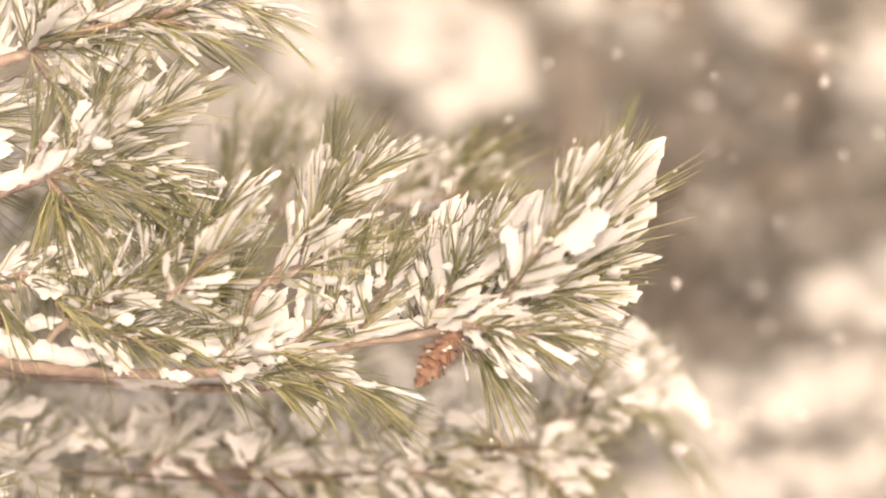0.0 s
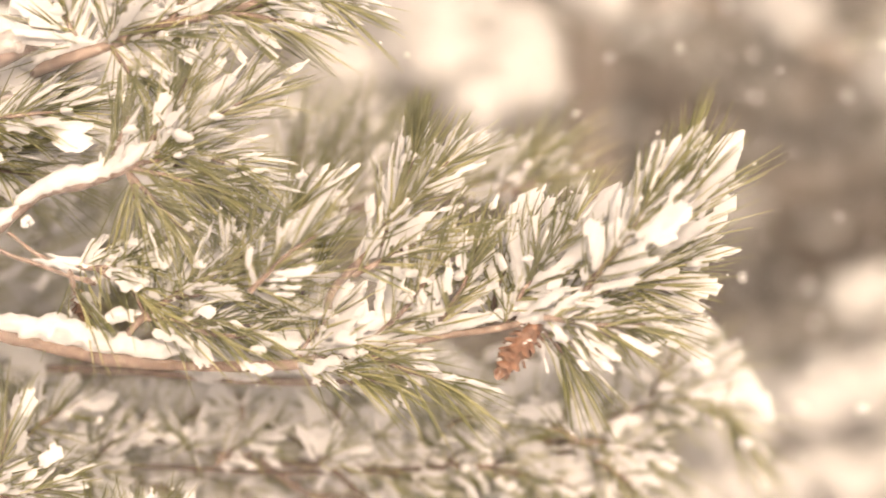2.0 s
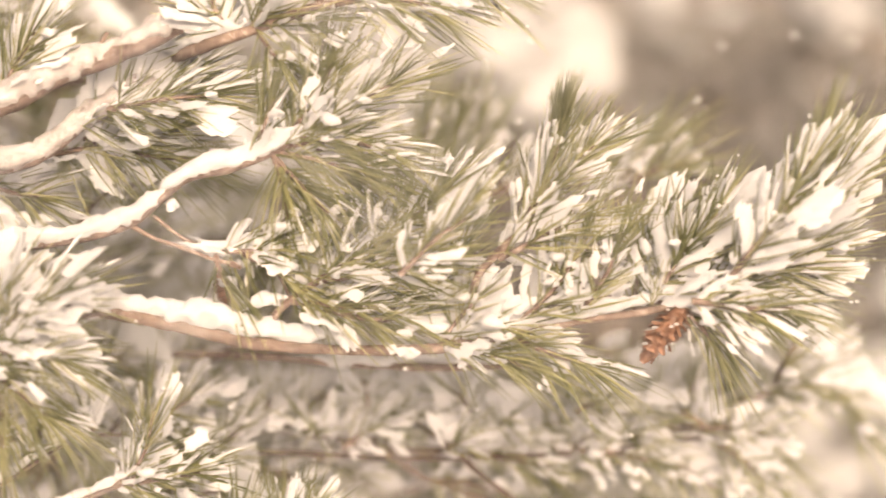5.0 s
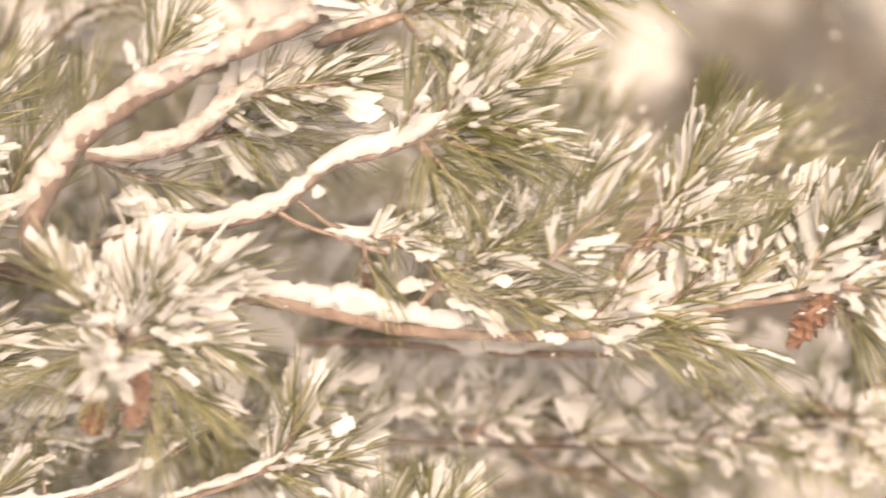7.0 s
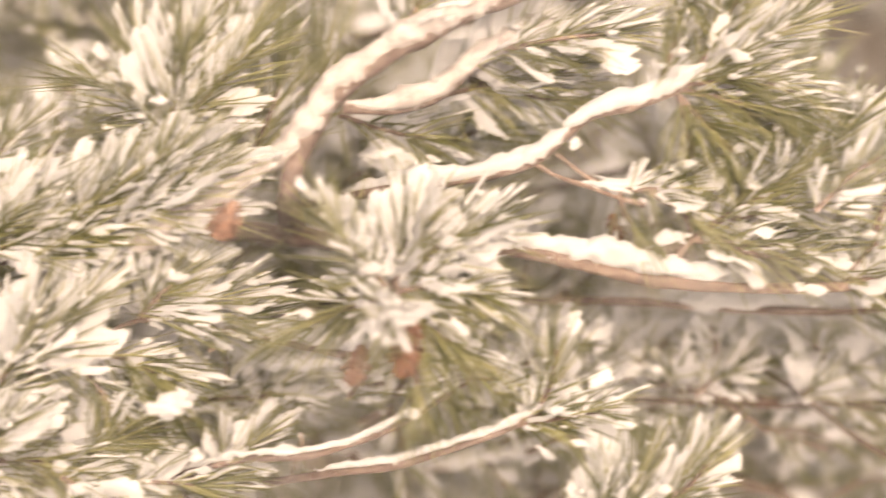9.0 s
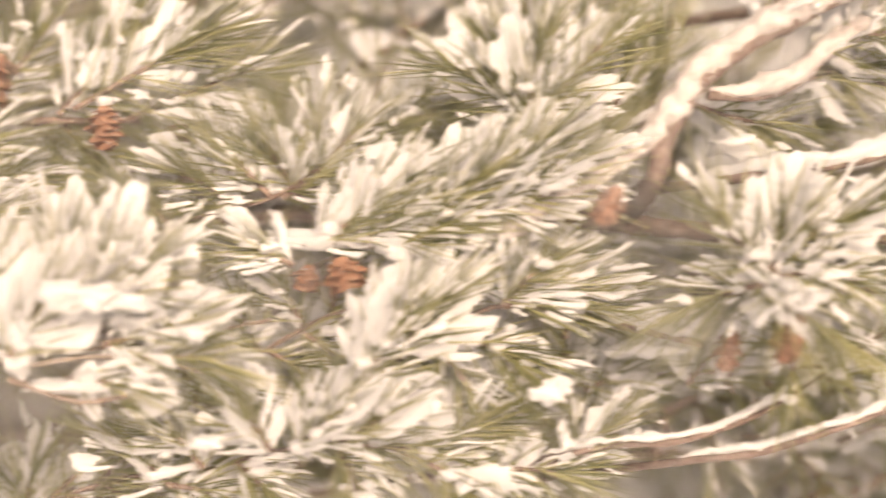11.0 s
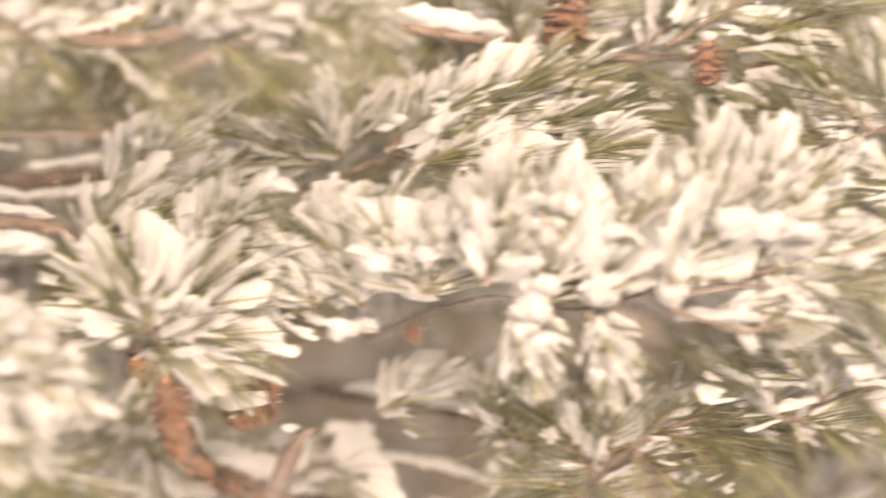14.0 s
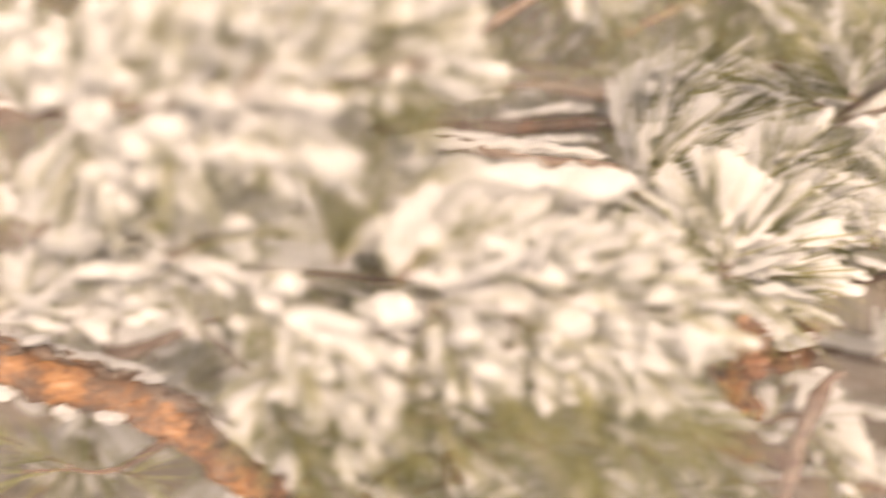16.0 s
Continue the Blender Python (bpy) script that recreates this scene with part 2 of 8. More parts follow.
def fan_of_snow(rng, A, TA, length, spread, up, droop, snow, full, tilt, cols, rows, over=0):
    """Snow caught between the needles of a shoot: one ragged, streaky body, thick in its middle and torn at its rim.
    Returns the body and the needles, so many as over says, that lie across its upper side."""
    v = np.linspace(-1, 1, cols)
    rho = np.linspace(0.03, 0.99, rows)
    sa = 1 - np.abs(v) ** 0.8
    kf = sa * (len(A) - 1)
    k0 = np.minimum(kf.astype(int), len(A) - 2)
    root = A[k0] + (A[k0 + 1] - A[k0]) * (kf - k0)[:, None]
    Tk = TA[k0]
    face = np.array([rng.normal(0.05, 0.2), -1.0, rng.normal(0.6, 0.25)])
    face = unit(face - (Tk @ face)[:, None] * Tk)
    cross = np.cross(Tk, face)
    ct, st = math.cos(math.radians(tilt)), math.sin(math.radians(tilt))
    cross, face = cross * ct + face * st, face * ct - cross * st
    ang = np.radians(spread) * (1.5 - 0.75 * sa) * np.sign(v) * np.minimum(1, np.abs(v) * 2.2)
    way = np.cos(ang)[:, None] * Tk + np.sin(ang)[:, None] * cross
    way[:, 2] += up
    way = unit(way)
    bow = 0.12 * Tk
    bow[:, 2] -= droop
    P = root[:, None] + (rho[None, :, None] * way[:, None] + (rho ** 2)[None, :, None] * bow[:, None]) * length
    grid = np.stack(np.broadcast_arrays(v[:, None] * cols * 0.33, rho[None] * 2.2, np.array([[rng.uniform(0, 90)]])), -1).reshape(-1, 3)
    streak = value_noise(grid, 1.0, 31).reshape(cols, rows)
    crumb = value_noise(P.reshape(-1, 3) + rng.uniform(0, 9), 0.0042, 32).reshape(cols, rows)
    patch = value_noise(P.reshape(-1, 3) + rng.uniform(0, 9), 0.021, 33).reshape(cols, rows)
    reach = 0.45 + 0.3 * snow
    f = (-0.88 + 0.72 * snow + 0.18 * full + 0.4 * way[:, 2:] + 1.2 * streak + 0.5 * crumb + 0.75 * patch
         - 2.4 * np.maximum(0, rho - reach)[None] ** 1.0 - 1.2 * np.maximum(0, 0.12 - rho)[None])
    f[0], f[-1], f[:, 0], f[:, -1] = -1, -1, -1, -1
    h = np.clip(f, 0, 0.75) ** 0.7
    lying = None
    if over:
        k = rng.integers(2, cols - 2, over)
        s = np.array([0, 0.5, 1.0])
        d = unit(way[k] + cross[k] * rng.normal(0, 0.09, over)[:, None] + face[k] * rng.normal(0.06, 0.05, over)[:, None])
        sag = bow[k] + rng.normal(0, 0.05, (over, 3))
        C = (root + face * 0.0035)[k][:, None] + (s[None, :, None] * d[:, None] + (s ** 2)[None, :, None] * sag[:, None]) * (length * rng.uniform(0.75, 1.2, over))[:, None, None]
        lying = tubes(C, 0.00062 * rng.uniform(0.8, 1.2, over)[:, None] * np.array([0.85, 1.0, 0.3]), 3)
    if not (h > 0).any():
        return None, lying
    P = P - face[:, None] * (0.001 + 0.05 * rho[None, :, None] * length + 0.0045 * patch[..., None])
    cell = 0.3 * 2 * math.sin(math.radians(spread)) * length / cols
    P = P + rng.normal(0, 1, P.shape) * cell
    up_by = (0.0022 + 0.0034 * full) * h[..., None] * (1 + 0.5 * crumb[..., None])
    V = np.stack([P + face[:, None] * up_by, P - face[:, None] * up_by * 0.8])
    idx = np.arange(2 * cols * rows).reshape(2, cols, rows)
    on = (h > 0)
    cellon = on[:-1, :-1].astype(int) + on[1:, :-1] + on[1:, 1:] + on[:-1, 1:] >= 2
    quads = [np.stack([idx[0, :-1, :-1], idx[0, 1:, :-1], idx[0, 1:, 1:], idx[0, :-1, 1:]], -1)[cellon],
             np.stack([idx[1, :-1, :-1], idx[1, :-1, 1:], idx[1, 1:, 1:], idx[1, 1:, :-1]], -1)[cellon]]
    Q = np.vstack(quads)
    if not len(Q):
        return None, lying
    used, inv = np.unique(Q, return_inverse=True)
    return (V.reshape(-1, 3)[used], inv.reshape(-1, 4)), lying


def shoot_data(rng, axis, n, length, spread, snow, droop=0.06, bare=0.0, fat=1.0, up=0.0, fine=True):
    """Needles in pairs round a shoot's axis, and the snow that lies on them.
    Returns (needle verts, quads), (snow verts, quads)."""
    A = spline(axis, 0.004)
    snow = min(1.0, snow * 1.5)
    full = min(1.0, max(0.0, (fat - 1.0) / 0.7))
    TA = unit(np.gradient(A, axis=0))
    n = max(8, int(n * (0.38 if fine else 0.5)))
    s = bare + (1 - bare) * (rng.random(n) ** 0.75)
    k = np.minimum((s * (len(A) - 1)).astype(int), len(A) - 1)
    base, T = A[k], TA[k]
    ref = np.array([0.13, 0.96, 0.25])
    N = unit(np.cross(T, ref))
    B = np.cross(N, T)
    az = np.arange(n) * 2.39996 + rng.normal(0, 0.3, n)
    out = np.cos(az)[:, None] * N + np.sin(az)[:, None] * B
    th = np.radians(spread) * (1.35 - 0.75 * s) * rng.uniform(0.6, 1.35, n)
    base = np.repeat(base, 2, axis=0)
    T2, out2, th2 = np.repeat(T, 2, axis=0), np.repeat(out, 2, axis=0), np.repeat(th, 2)
    th2 = th2 + np.tile([-0.05, 0.05], n) + rng.normal(0, 0.05, 2 * n)
    D = np.cos(th2)[:, None] * T2 + np.sin(th2)[:, None] * unit(out2 + rng.normal(0, 0.16, (2 * n, 3)))
    D[:, 2] += up
    D = unit(D)
    L = length * rng.uniform(0.78, 1.25, 2 * n)
    t = np.array([0, 0.5, 1.0])
    bend = 0.12 * T2 + rng.normal(0, 0.06, (2 * n, 3))
    bend[:, 2] -= droop
    P = base[:, None] + (t[None, :, None] * D[:, None] + (t ** 2)[None, :, None] * bend[:, None]) * L[:, None, None]
    R = 0.00064 * rng.uniform(0.8, 1.2, 2 * n)[:, None] * np.array([0.85, 1.0, 0.3])
    needles = tubes(P, R, 3)
    if snow < 0.02:
        return needles, None

    def along(k, s):
        return base[k][:, None] + (s[:, :, None] * D[k][:, None] + (s ** 2)[:, :, None] * bend[k][:, None]) * L[k][:, None, None]

    pieces = []
    # ragged ridges of snow on the needles whose upper side holds them
    hold = 0.5 * out2[:, 2] + 0.2 * out2[:, 1] + 0.3 * (1 - np.abs(D[:, 2])) + rng.normal(0, 0.3, 2 * n)
    order = np.argsort(-hold)
    web = order[:max(4, int(2 * n * min(0.8, snow * 0.8)))]
    pick = web[:max(2, int(2 * n * snow * (0.5 if fine else 0.3)))]
    m, st = len(pick), (6 if fine else 4)
    a0 = rng.uniform(0.05, 0.5, m)
    a1 = np.minimum(a0 + rng.uniform(0.25, 0.65, m), rng.uniform(0.85, 1.02, m))
    at = a0[:, None] + (a1 - a0)[:, None] * np.linspace(0, 1, st)
    C = along(pick, at)
    r = (rng.uniform(0.0007, 0.0017, m) * (1 + 0.6 * full))[:, None] * rng.uniform(0.45, 1.35, (m, st))
    r[:, 0] *= 0.2
    r[:, -1] *= 0.15
    C[:, :, 2] += 0.0004 + 0.6 * r
    C = C + rng.normal(0, 0.0003, C.shape)
    pieces.append(tubes(C, r, 5 if fine else 4))
    # bodies of snow lodged between the needles
    if fine:
        cols, rows = (66, 13) if full < 0.6 else (46, 11)
        layers = ((0.0, cols, rows), (rng.uniform(38, 62) * rng.choice([-1, 1]), cols * 2 // 3, rows - 2))
    else:
        layers = ((0.0, 48, 11), (50.0, 34, 9))
    for tilt, cols, rows in layers:
        over = (int(0.24 * n * (1 - 0.5 * full)) if tilt == 0.0 else int(0.1 * n * (1 - full))) if fine else 0
        body, lying = fan_of_snow(rng, A, TA, length, spread, up, droop, snow * (1.0 if tilt == 0.0 else 0.8), full, tilt, cols, rows, over)
        if lying:
            needles = join([needles, lying])
        if body:
            pieces.append(body)
    # crumbs and small lumps deep among the needles
    k = rng.permutation(web)[:int(1 + snow * (5 if fine else 3) * min(fat, 1.6))]
    mid = along(k, rng.uniform(0.1, 0.55, (len(k), 1)))[:, 0]
    ra = rng.uniform(0.002, 0.0048, len(k)) * (1 + 0.7 * full)
    for c, w, l1 in zip(mid, D[k], ra):
        V, Q = blob_mesh("snow", l1, int(rng.integers(1000)), MAT_SNOW, 0.8, 0.45, 7, 9)
        pieces.append((V * np.array([1.4, 1, 1]) + c, Q))
    # beads of ice at some tips, snow white in place of their glints
    tip = rng.permutation(2 * n)[:max(2, n // 8)]
    m = len(tip)
    C = along(tip, np.tile([0.965, 0.98, 1.0, 1.01], (m, 1)))
    pieces.append(tubes(C, rng.uniform(0.0006, 0.0012, m)[:, None] * np.array([0.1, 1.0, 0.9, 0.1]), 5))
    return needles, join(pieces)


def shoot(owner, axis, n, length, spread, snow, seed, droop=0.06, bare=0.0, fat=1.0, up=0.0, twig=0.0022, mat=None, fine=True):
    """A leafy shoot on a branch: its twig, with needles and snow under it."""
    rng = np.random.default_rng(seed)
    ax = np.asarray(axis, float) - np.array(owner.location)
    r = np.linspace(twig, twig * 0.45, len(ax))
    rows = spline(np.column_stack([ax, r]), 0.005)
    V, Q = tubes(rows[None, :, :3], rows[None, :, 3], 7)
    V = V + 0.0005 * np.stack([value_noise(V, 0.004, q) for q in (1, 2, 3)], 1)
    stem = part("shoot", mesh_from("shoot", V, Q, MAT_BARK), owner)
    nd, sn = shoot_data(rng, ax, n, length, spread, snow, droop, bare, fat, up, fine)
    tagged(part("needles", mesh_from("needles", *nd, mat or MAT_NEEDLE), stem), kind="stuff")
    if sn is not None:
        tagged(part("needle_snow", mesh_from("needle_snow", *sn, MAT_SNOW), stem), kind="stuff")
    return stem


def scale_mesh():
    """One woody cone scale, root at the origin, pointing along +x, boss at its end."""
    bm = bmesh.new()
    w = [(0.0, 0.0012, 0.0006), (0.5, 0.0040, 0.0010), (0.85, 0.0046, 0.0016), (1.0, 0.0030, 0.0014)]
    rings = []
    for x, hw, hh in w:
        lx = x * 0.0115
        rings.append([bm.verts.new((lx, -hw, 0)), bm.verts.new((lx, 0, hh)), bm.verts.new((lx, hw, 0)), bm.verts.new((lx, 0, -hh * 0.7))])
    for a, b in zip(rings, rings[1:]):
        for k in range(4):
            bm.faces.new((a[k], a[(k + 1) % 4], b[(k + 1) % 4], b[k]))
    tip = bm.verts.new((0.0128, 0, 0.0012))
    for k in range(4):
        bm.faces.new((rings[-1][k], rings[-1][(k + 1) % 4], tip))
    me = bpy.data.meshes.new("scale")
    bm.to_mesh(me)
    bm.free()
    me.materials.append(MAT_CONE)
    return me


SCALE = scale_mesh()


def cone(root, tip, width, label, snow=0.0, seed=1):
    """A pine cone hanging from root to tip, of overlapping scales round a core."""
    root, tip = Vector(root), Vector(tip)
    ob = thing("pine_cone", root, label, "pine cone", "cones on the pine")
    ax = tip - root
    ln = ax.length
    turn = ax.to_track_quat("Z", "Y").to_matrix().to_4x4()
    u = np.linspace(0, 1, 12)
    prof = width * 0.34 * np.sin(np.pi * np.clip(0.1 + 0.86 * u, 0, 1)) ** 0.7 + 0.0006
    C = np.array([turn @ Vector((0, 0, ln * t)) for t in u])
    V, Q = tubes(C[None], prof[None], 10)
    part("core", mesh_from("core", V, Q, MAT_CONE), ob)
    count = int(34 + ln * 700)
    rng = np.random.default_rng(seed)
    for k in range(count):
        t = (k + 0.5) / count
        r = width * 0.5 * math.sin(math.pi * min(1, 0.14 + 0.8 * t)) ** 0.75
        z = ln * (0.02 + 0.9 * t)
        lift = 66 - 38 * t
        size = max(0.3, r / (width * 0.5)) * width / 0.024 * rng.uniform(0.95, 1.5)
        lift += rng.normal(0, 6)
        m = turn @ pose(0, 0, z, 0, 0, math.degrees(k * 2.39996) + rng.normal(0, 9)) @ pose(r * 0.35, 0, 0, 0, -90 + lift, 0) @ pose(0, 0, 0, 180, 0, 0)
        sc = part("scale", SCALE, ob)
        sc.matrix_local = m @ Matrix.Diagonal((size, size, size, 1))
    crumbs = []
    for _ in range(int(2 + ln * 120)):
        t, a = rng.uniform(0.02, 0.85), rng.uniform(0, 2 * math.pi)
        w = width * 0.52 * math.sin(math.pi * min(1, 0.14 + 0.8 * t)) ** 0.75
        V, Q = blob_mesh("snow", rng.uniform(0.0006, 0.0014), int(rng.integers(900)), MAT_SNOW, 0.7, 0.4, 6, 8)
        crumbs.append((V * np.array([1.5, 1, 1]) + np.array(turn @ Vector((w * math.cos(a), w * math.sin(a), ln * t))), Q))
    tagged(part("snow_crust", mesh_from("snow_crust", *join(crumbs), MAT_SNOW), ob), kind="stuff")
    if snow:
        V, Q = blob_mesh("snow", snow, seed, MAT_SNOW, 0.7, 0.35, 10, 14)
        part("snow_cap", mesh_from("snow_cap", V + np.array([0, 0, snow * 0.35]), Q, MAT_SNOW), ob)
    return ob


def snow_lump(owner, centre, radius, seed, squash=0.7, stretch=1.0):
    """A pillow of snow caught in the needles of a branch."""
    V, Q = blob_mesh("snow", radius * 0.68, seed, MAT_SNOW, squash, 0.42, 22, 30)
    V = V * np.array([stretch, 1, 1])
    V = V + 0.003 * np.stack([value_noise(V + seed, 0.009, e) for e in (1, 2, 3)], 1) + 0.001 * np.stack([value_noise(V + seed, 0.0035, e) for e in (4, 5, 6)], 1)
    V = V + np.array(centre) + np.array([0, 0.012, 0]) - np.array(owner.location)
    return part("snow_pillow", mesh_from("snow_pillow", V, Q, MAT_SNOW), owner)


# ---- ground ----
def ground_sheet():
    r = np.concatenate([np.linspace(0.05, 30, 90), np.geomspace(31, 900, 30)])
    a = np.arange(120) * 2 * np.pi / 120
    V = np.stack([r[:, None] * np.cos(a), r[:, None] * np.sin(a), 0 * r[:, None] * a], -1).reshape(-1, 3)
    V[:, 2] = 0.12 * value_noise(V, 2.3, 7) + 0.05 * value_noise(V, 0.8, 8) + 0.5 * value_noise(V, 14, 9) * np.clip(np.hypot(V[:, 0], V[:, 1]) / 20, 0, 1)
    idx = np.arange(len(V)).reshape(len(r), 120)
    nx = np.roll(idx, -1, axis=1)
    Q = np.stack([idx[:-1], idx[1:], nx[1:], nx[:-1]], -1).reshape(-1, 4)
    return tagged(new("ground", mesh_from("ground", V, Q, MAT_GROUND)), "rolling ground under deep fresh snow", "snowy ground", kind="structure")


ground_sheet()


def forest_edge():
    """The dark wood that closes the view all round, far off, with an uneven top; lowered on the unseen side behind the
    camera to let in sky light.
    """
    a = np.linspace(0, 2 * np.pi, 721)[:-1]
    z = np.linspace(0, 1, 14)
    crown = 13 + 3.0 * value_noise(np.stack([a * 40, 0 * a, 0 * a], 1), 0.9, 4) + 2.0 * value_noise(np.stack([a * 40, 0 * a, 0 * a], 1), 0.31, 5)
    crown = crown * (0.62 + 0.38 * np.tanh(3 * np.sin(a)))
    r = 34 + 1.6 * value_noise(np.stack([np.repeat(a * 40, 14), np.tile(z * 9, 720), np.zeros(720 * 14)], 1), 0.5, 6).reshape(720, 14) + 2 * z
    V = np.stack([r * np.cos(a)[:, None], r * np.sin(a)[:, None], -0.8 + (crown[:, None] + 0.8) * z], -1).reshape(-1, 3)
    idx = np.arange(720 * 14).reshape(720, 14)
    nx = np.roll(idx, -1, axis=0)
    Q = np.stack([idx[:, :-1], idx[:, 1:], nx[:, 1:], nx[:, :-1]], -1).reshape(-1, 4)
    return tagged(new("backdrop_forest", mesh_from("backdrop_forest", V, Q, MAT_FOREST)), "distant dark brown wood closing the view", "forest", kind="structure")


forest_edge()


# ---- the tree that bears the branches ----
def bough(owner, points):
    return limb(owner, points, MAT_TRUNK, "bough", 0.1, step=0.012)


pine = thing("pine_tree", (-2.15, 1.75, 0), "old pine with rough brown trunk standing in snow", "pine tree")
limb(pine, [(-2.15, 1.75, -0.15, 0.14), (-2.14, 1.75, 1.0, 0.115), (-2.17, 1.76, 2.2, 0.1), (-2.16, 1.78, 3.6, 0.08), (-2.2, 1.75, 5.2, 0.035)], MAT_TRUNK, "trunk", 0.08, 16, step=0.03)
bough(pine, [(-2.15, 1.75, 1.18, 0.035), (-1.7, 1.75, 1.2, 0.024), (-1.0, 1.72, 1.25, 0.016), (-0.45, 1.6, 1.28, 0.01), (-0.1, 1.45, 1.3, 0.005)])
bough(pine, [(-2.15, 1.75, 1.36, 0.035), (-1.7, 1.75, 1.4, 0.024), (-1.1, 1.7, 1.44, 0.016), (-0.6, 1.58, 1.48, 0.01), (-0.15, 1.46, 1.5, 0.006)])
bough(pine, [(-2.16, 1.76, 1.62, 0.035), (-1.7, 1.75, 1.63, 0.022), (-1.1, 1.7, 1.66, 0.015), (-0.55, 1.58, 1.68, 0.008)])
bough(pine, [(-2.15, 1.75, 1.28, 0.04), (-2.0, 1.4, 1.33, 0.032), (-1.8, 1.12, 1.37, 0.024)])
bough(pine, [(-2.15, 1.75, 1.45, 0.035), (-1.95, 1.25, 1.46, 0.026), (-1.7, 0.97, 1.45, 0.014)])


# ---- branches filling the depth of the crown ----
def fill_branch(seed, snow, label):
    rng = np.random.default_rng(seed)
    ob = thing("pine_branch", (0, 0, 0), label, "pine branch", "inner branches of the pine")
    axis = [(0, 0, 0, 0.005), (0.08, -0.02, 0.02, 0.004), (0.18, -0.02, 0.03, 0.003), (0.28, 0, 0.07, 0.0015)]
    limb(ob, axis)
    snow_cap(ob, axis[1:], 0.007, seed=seed)
    for k in range(6):
        u = 0.25 + 0.13 * k
        x = 0.28 * u
        side = (-1) ** k * rng.uniform(0.02, 0.07)
        z0 = 0.01 + 0.2 * x
        shoot(ob, [(x, -0.015, z0), (x + 0.04, side * 0.5, z0 + rng.uniform(-0.02, 0.04)),
                   (x + 0.08, side, z0 + rng.uniform(-0.05, 0.09))], 60, 0.055, 44, snow, seed * 20 + k, fat=1.2, up=0.05, fine=False)
    return ob


FILL = [fill_branch(901, 0.38, "inner pine branch with green needles and light snow"),
        fill_branch(902, 0.48, "inner pine branch with snow between its needles"),
        fill_branch(903, 0.2, "inner pine branch, green needles with snow on some"),
        fill_branch(904, 0.62, "inner pine branch thick with snow")]
rng = np.random.default_rng(77)
spots = []
for k in range(132):
    row, col = divmod(k, 22)
    near = row % 2
    x = -1.85 + 1.74 * (col + 0.5 * near) / 22 + rng.uniform(-0.04, 0.04)
    y = (1.24 if near else 1.46) + rng.uniform(-0.05, 0.07)
    z = 1.10 + 0.125 * row + rng.uniform(-0.05, 0.05)
    if x > -0.30 and z > 1.33:
        continue
    if x > -0.58 and z > 1.54 or near and x > -0.74:
        continue
    if -1.40 < x < -0.93 and z < 1.31:
        continue
    spots.append((x, y, z))
spots += [(-0.64, 1.36, 1.44), (-0.60, 1.42, 1.5), (-0.68, 1.38, 1.39), (-0.72, 1.36, 1.57), (-0.64, 1.46, 1.62), (-0.5, 1.4, 1.36)]
for k, (x, y, z) in enumerate(spots):
    m = pose(x, y, z, rng.uniform(-25, 25), rng.uniform(-35, 30), rng.uniform(-8, 45) if y < 1.36 else rng.uniform(-40, 40))
    if k < 4:
        FILL[k].matrix_basis = m
    else:
        copy_thing(FILL[int(rng.integers(4))], m)
for k in range(15):
    copy_thing(FILL[2 if k % 3 else 0], pose(-0.82 + 0.05 * k + rng.uniform(-0.03, 0.03), 1.36 + rng.uniform(-0.04, 0.05), 1.25 + 0.05 * (k % 3 - 1) + rng.uniform(-0.02, 0.02),
                                            rng.uniform(-25, 25), rng.uniform(-35, 30), rng.uniform(-30, 30)))


# ---- trees and boughs behind ----
def snowy_bough(points, lumps, label, seed):
    """A far bough bent under heavy snow: wood, pillows of snow and some needles."""
    rng = np.random.default_rng(seed)
    ob = thing("snowy_bough", points[0][:3], label, "snowy bough", "laden boughs behind")
    limb(ob, points, MAT_TRUNK)
    rows = spline(points, 0.01)
    base = np.array(ob.location)
    for k in range(lumps):
        p = rows[int((k + 0.5) / lumps * len(rows)) % len(rows), :3] - base + rng.normal(0, 0.024, 3) * (1, 1.5, 0.8)
        r = rng.uniform(0.045, 0.08)
        V, Q = blob_mesh("snow", r, seed + k, MAT_SHADED_FAR_SNOW, 0.75, 0.35, 14, 18)
        part("snow_pillow", mesh_from("snow_pillow", V + p + np.array([0, 0, r * 0.4]), Q, MAT_SHADED_FAR_SNOW), ob)
    for k in range(max(3, lumps // 3)):
        p = rows[int((k + 0.5) / (lumps // 3 + 1) * len(rows)) % len(rows), :3]
        d = rng.normal(0, 1, 3) * (1, 0.6, 0.5) + np.array([0.6, 0, -0.1])
        d = 0.09 * d / np.linalg.norm(d)
        shoot(ob, [tuple(p), tuple(p + d * 0.5), tuple(p + d)], 50, 0.055, 44, 0.3, seed * 9 + k, fat=1.5, fine=False)
    return ob


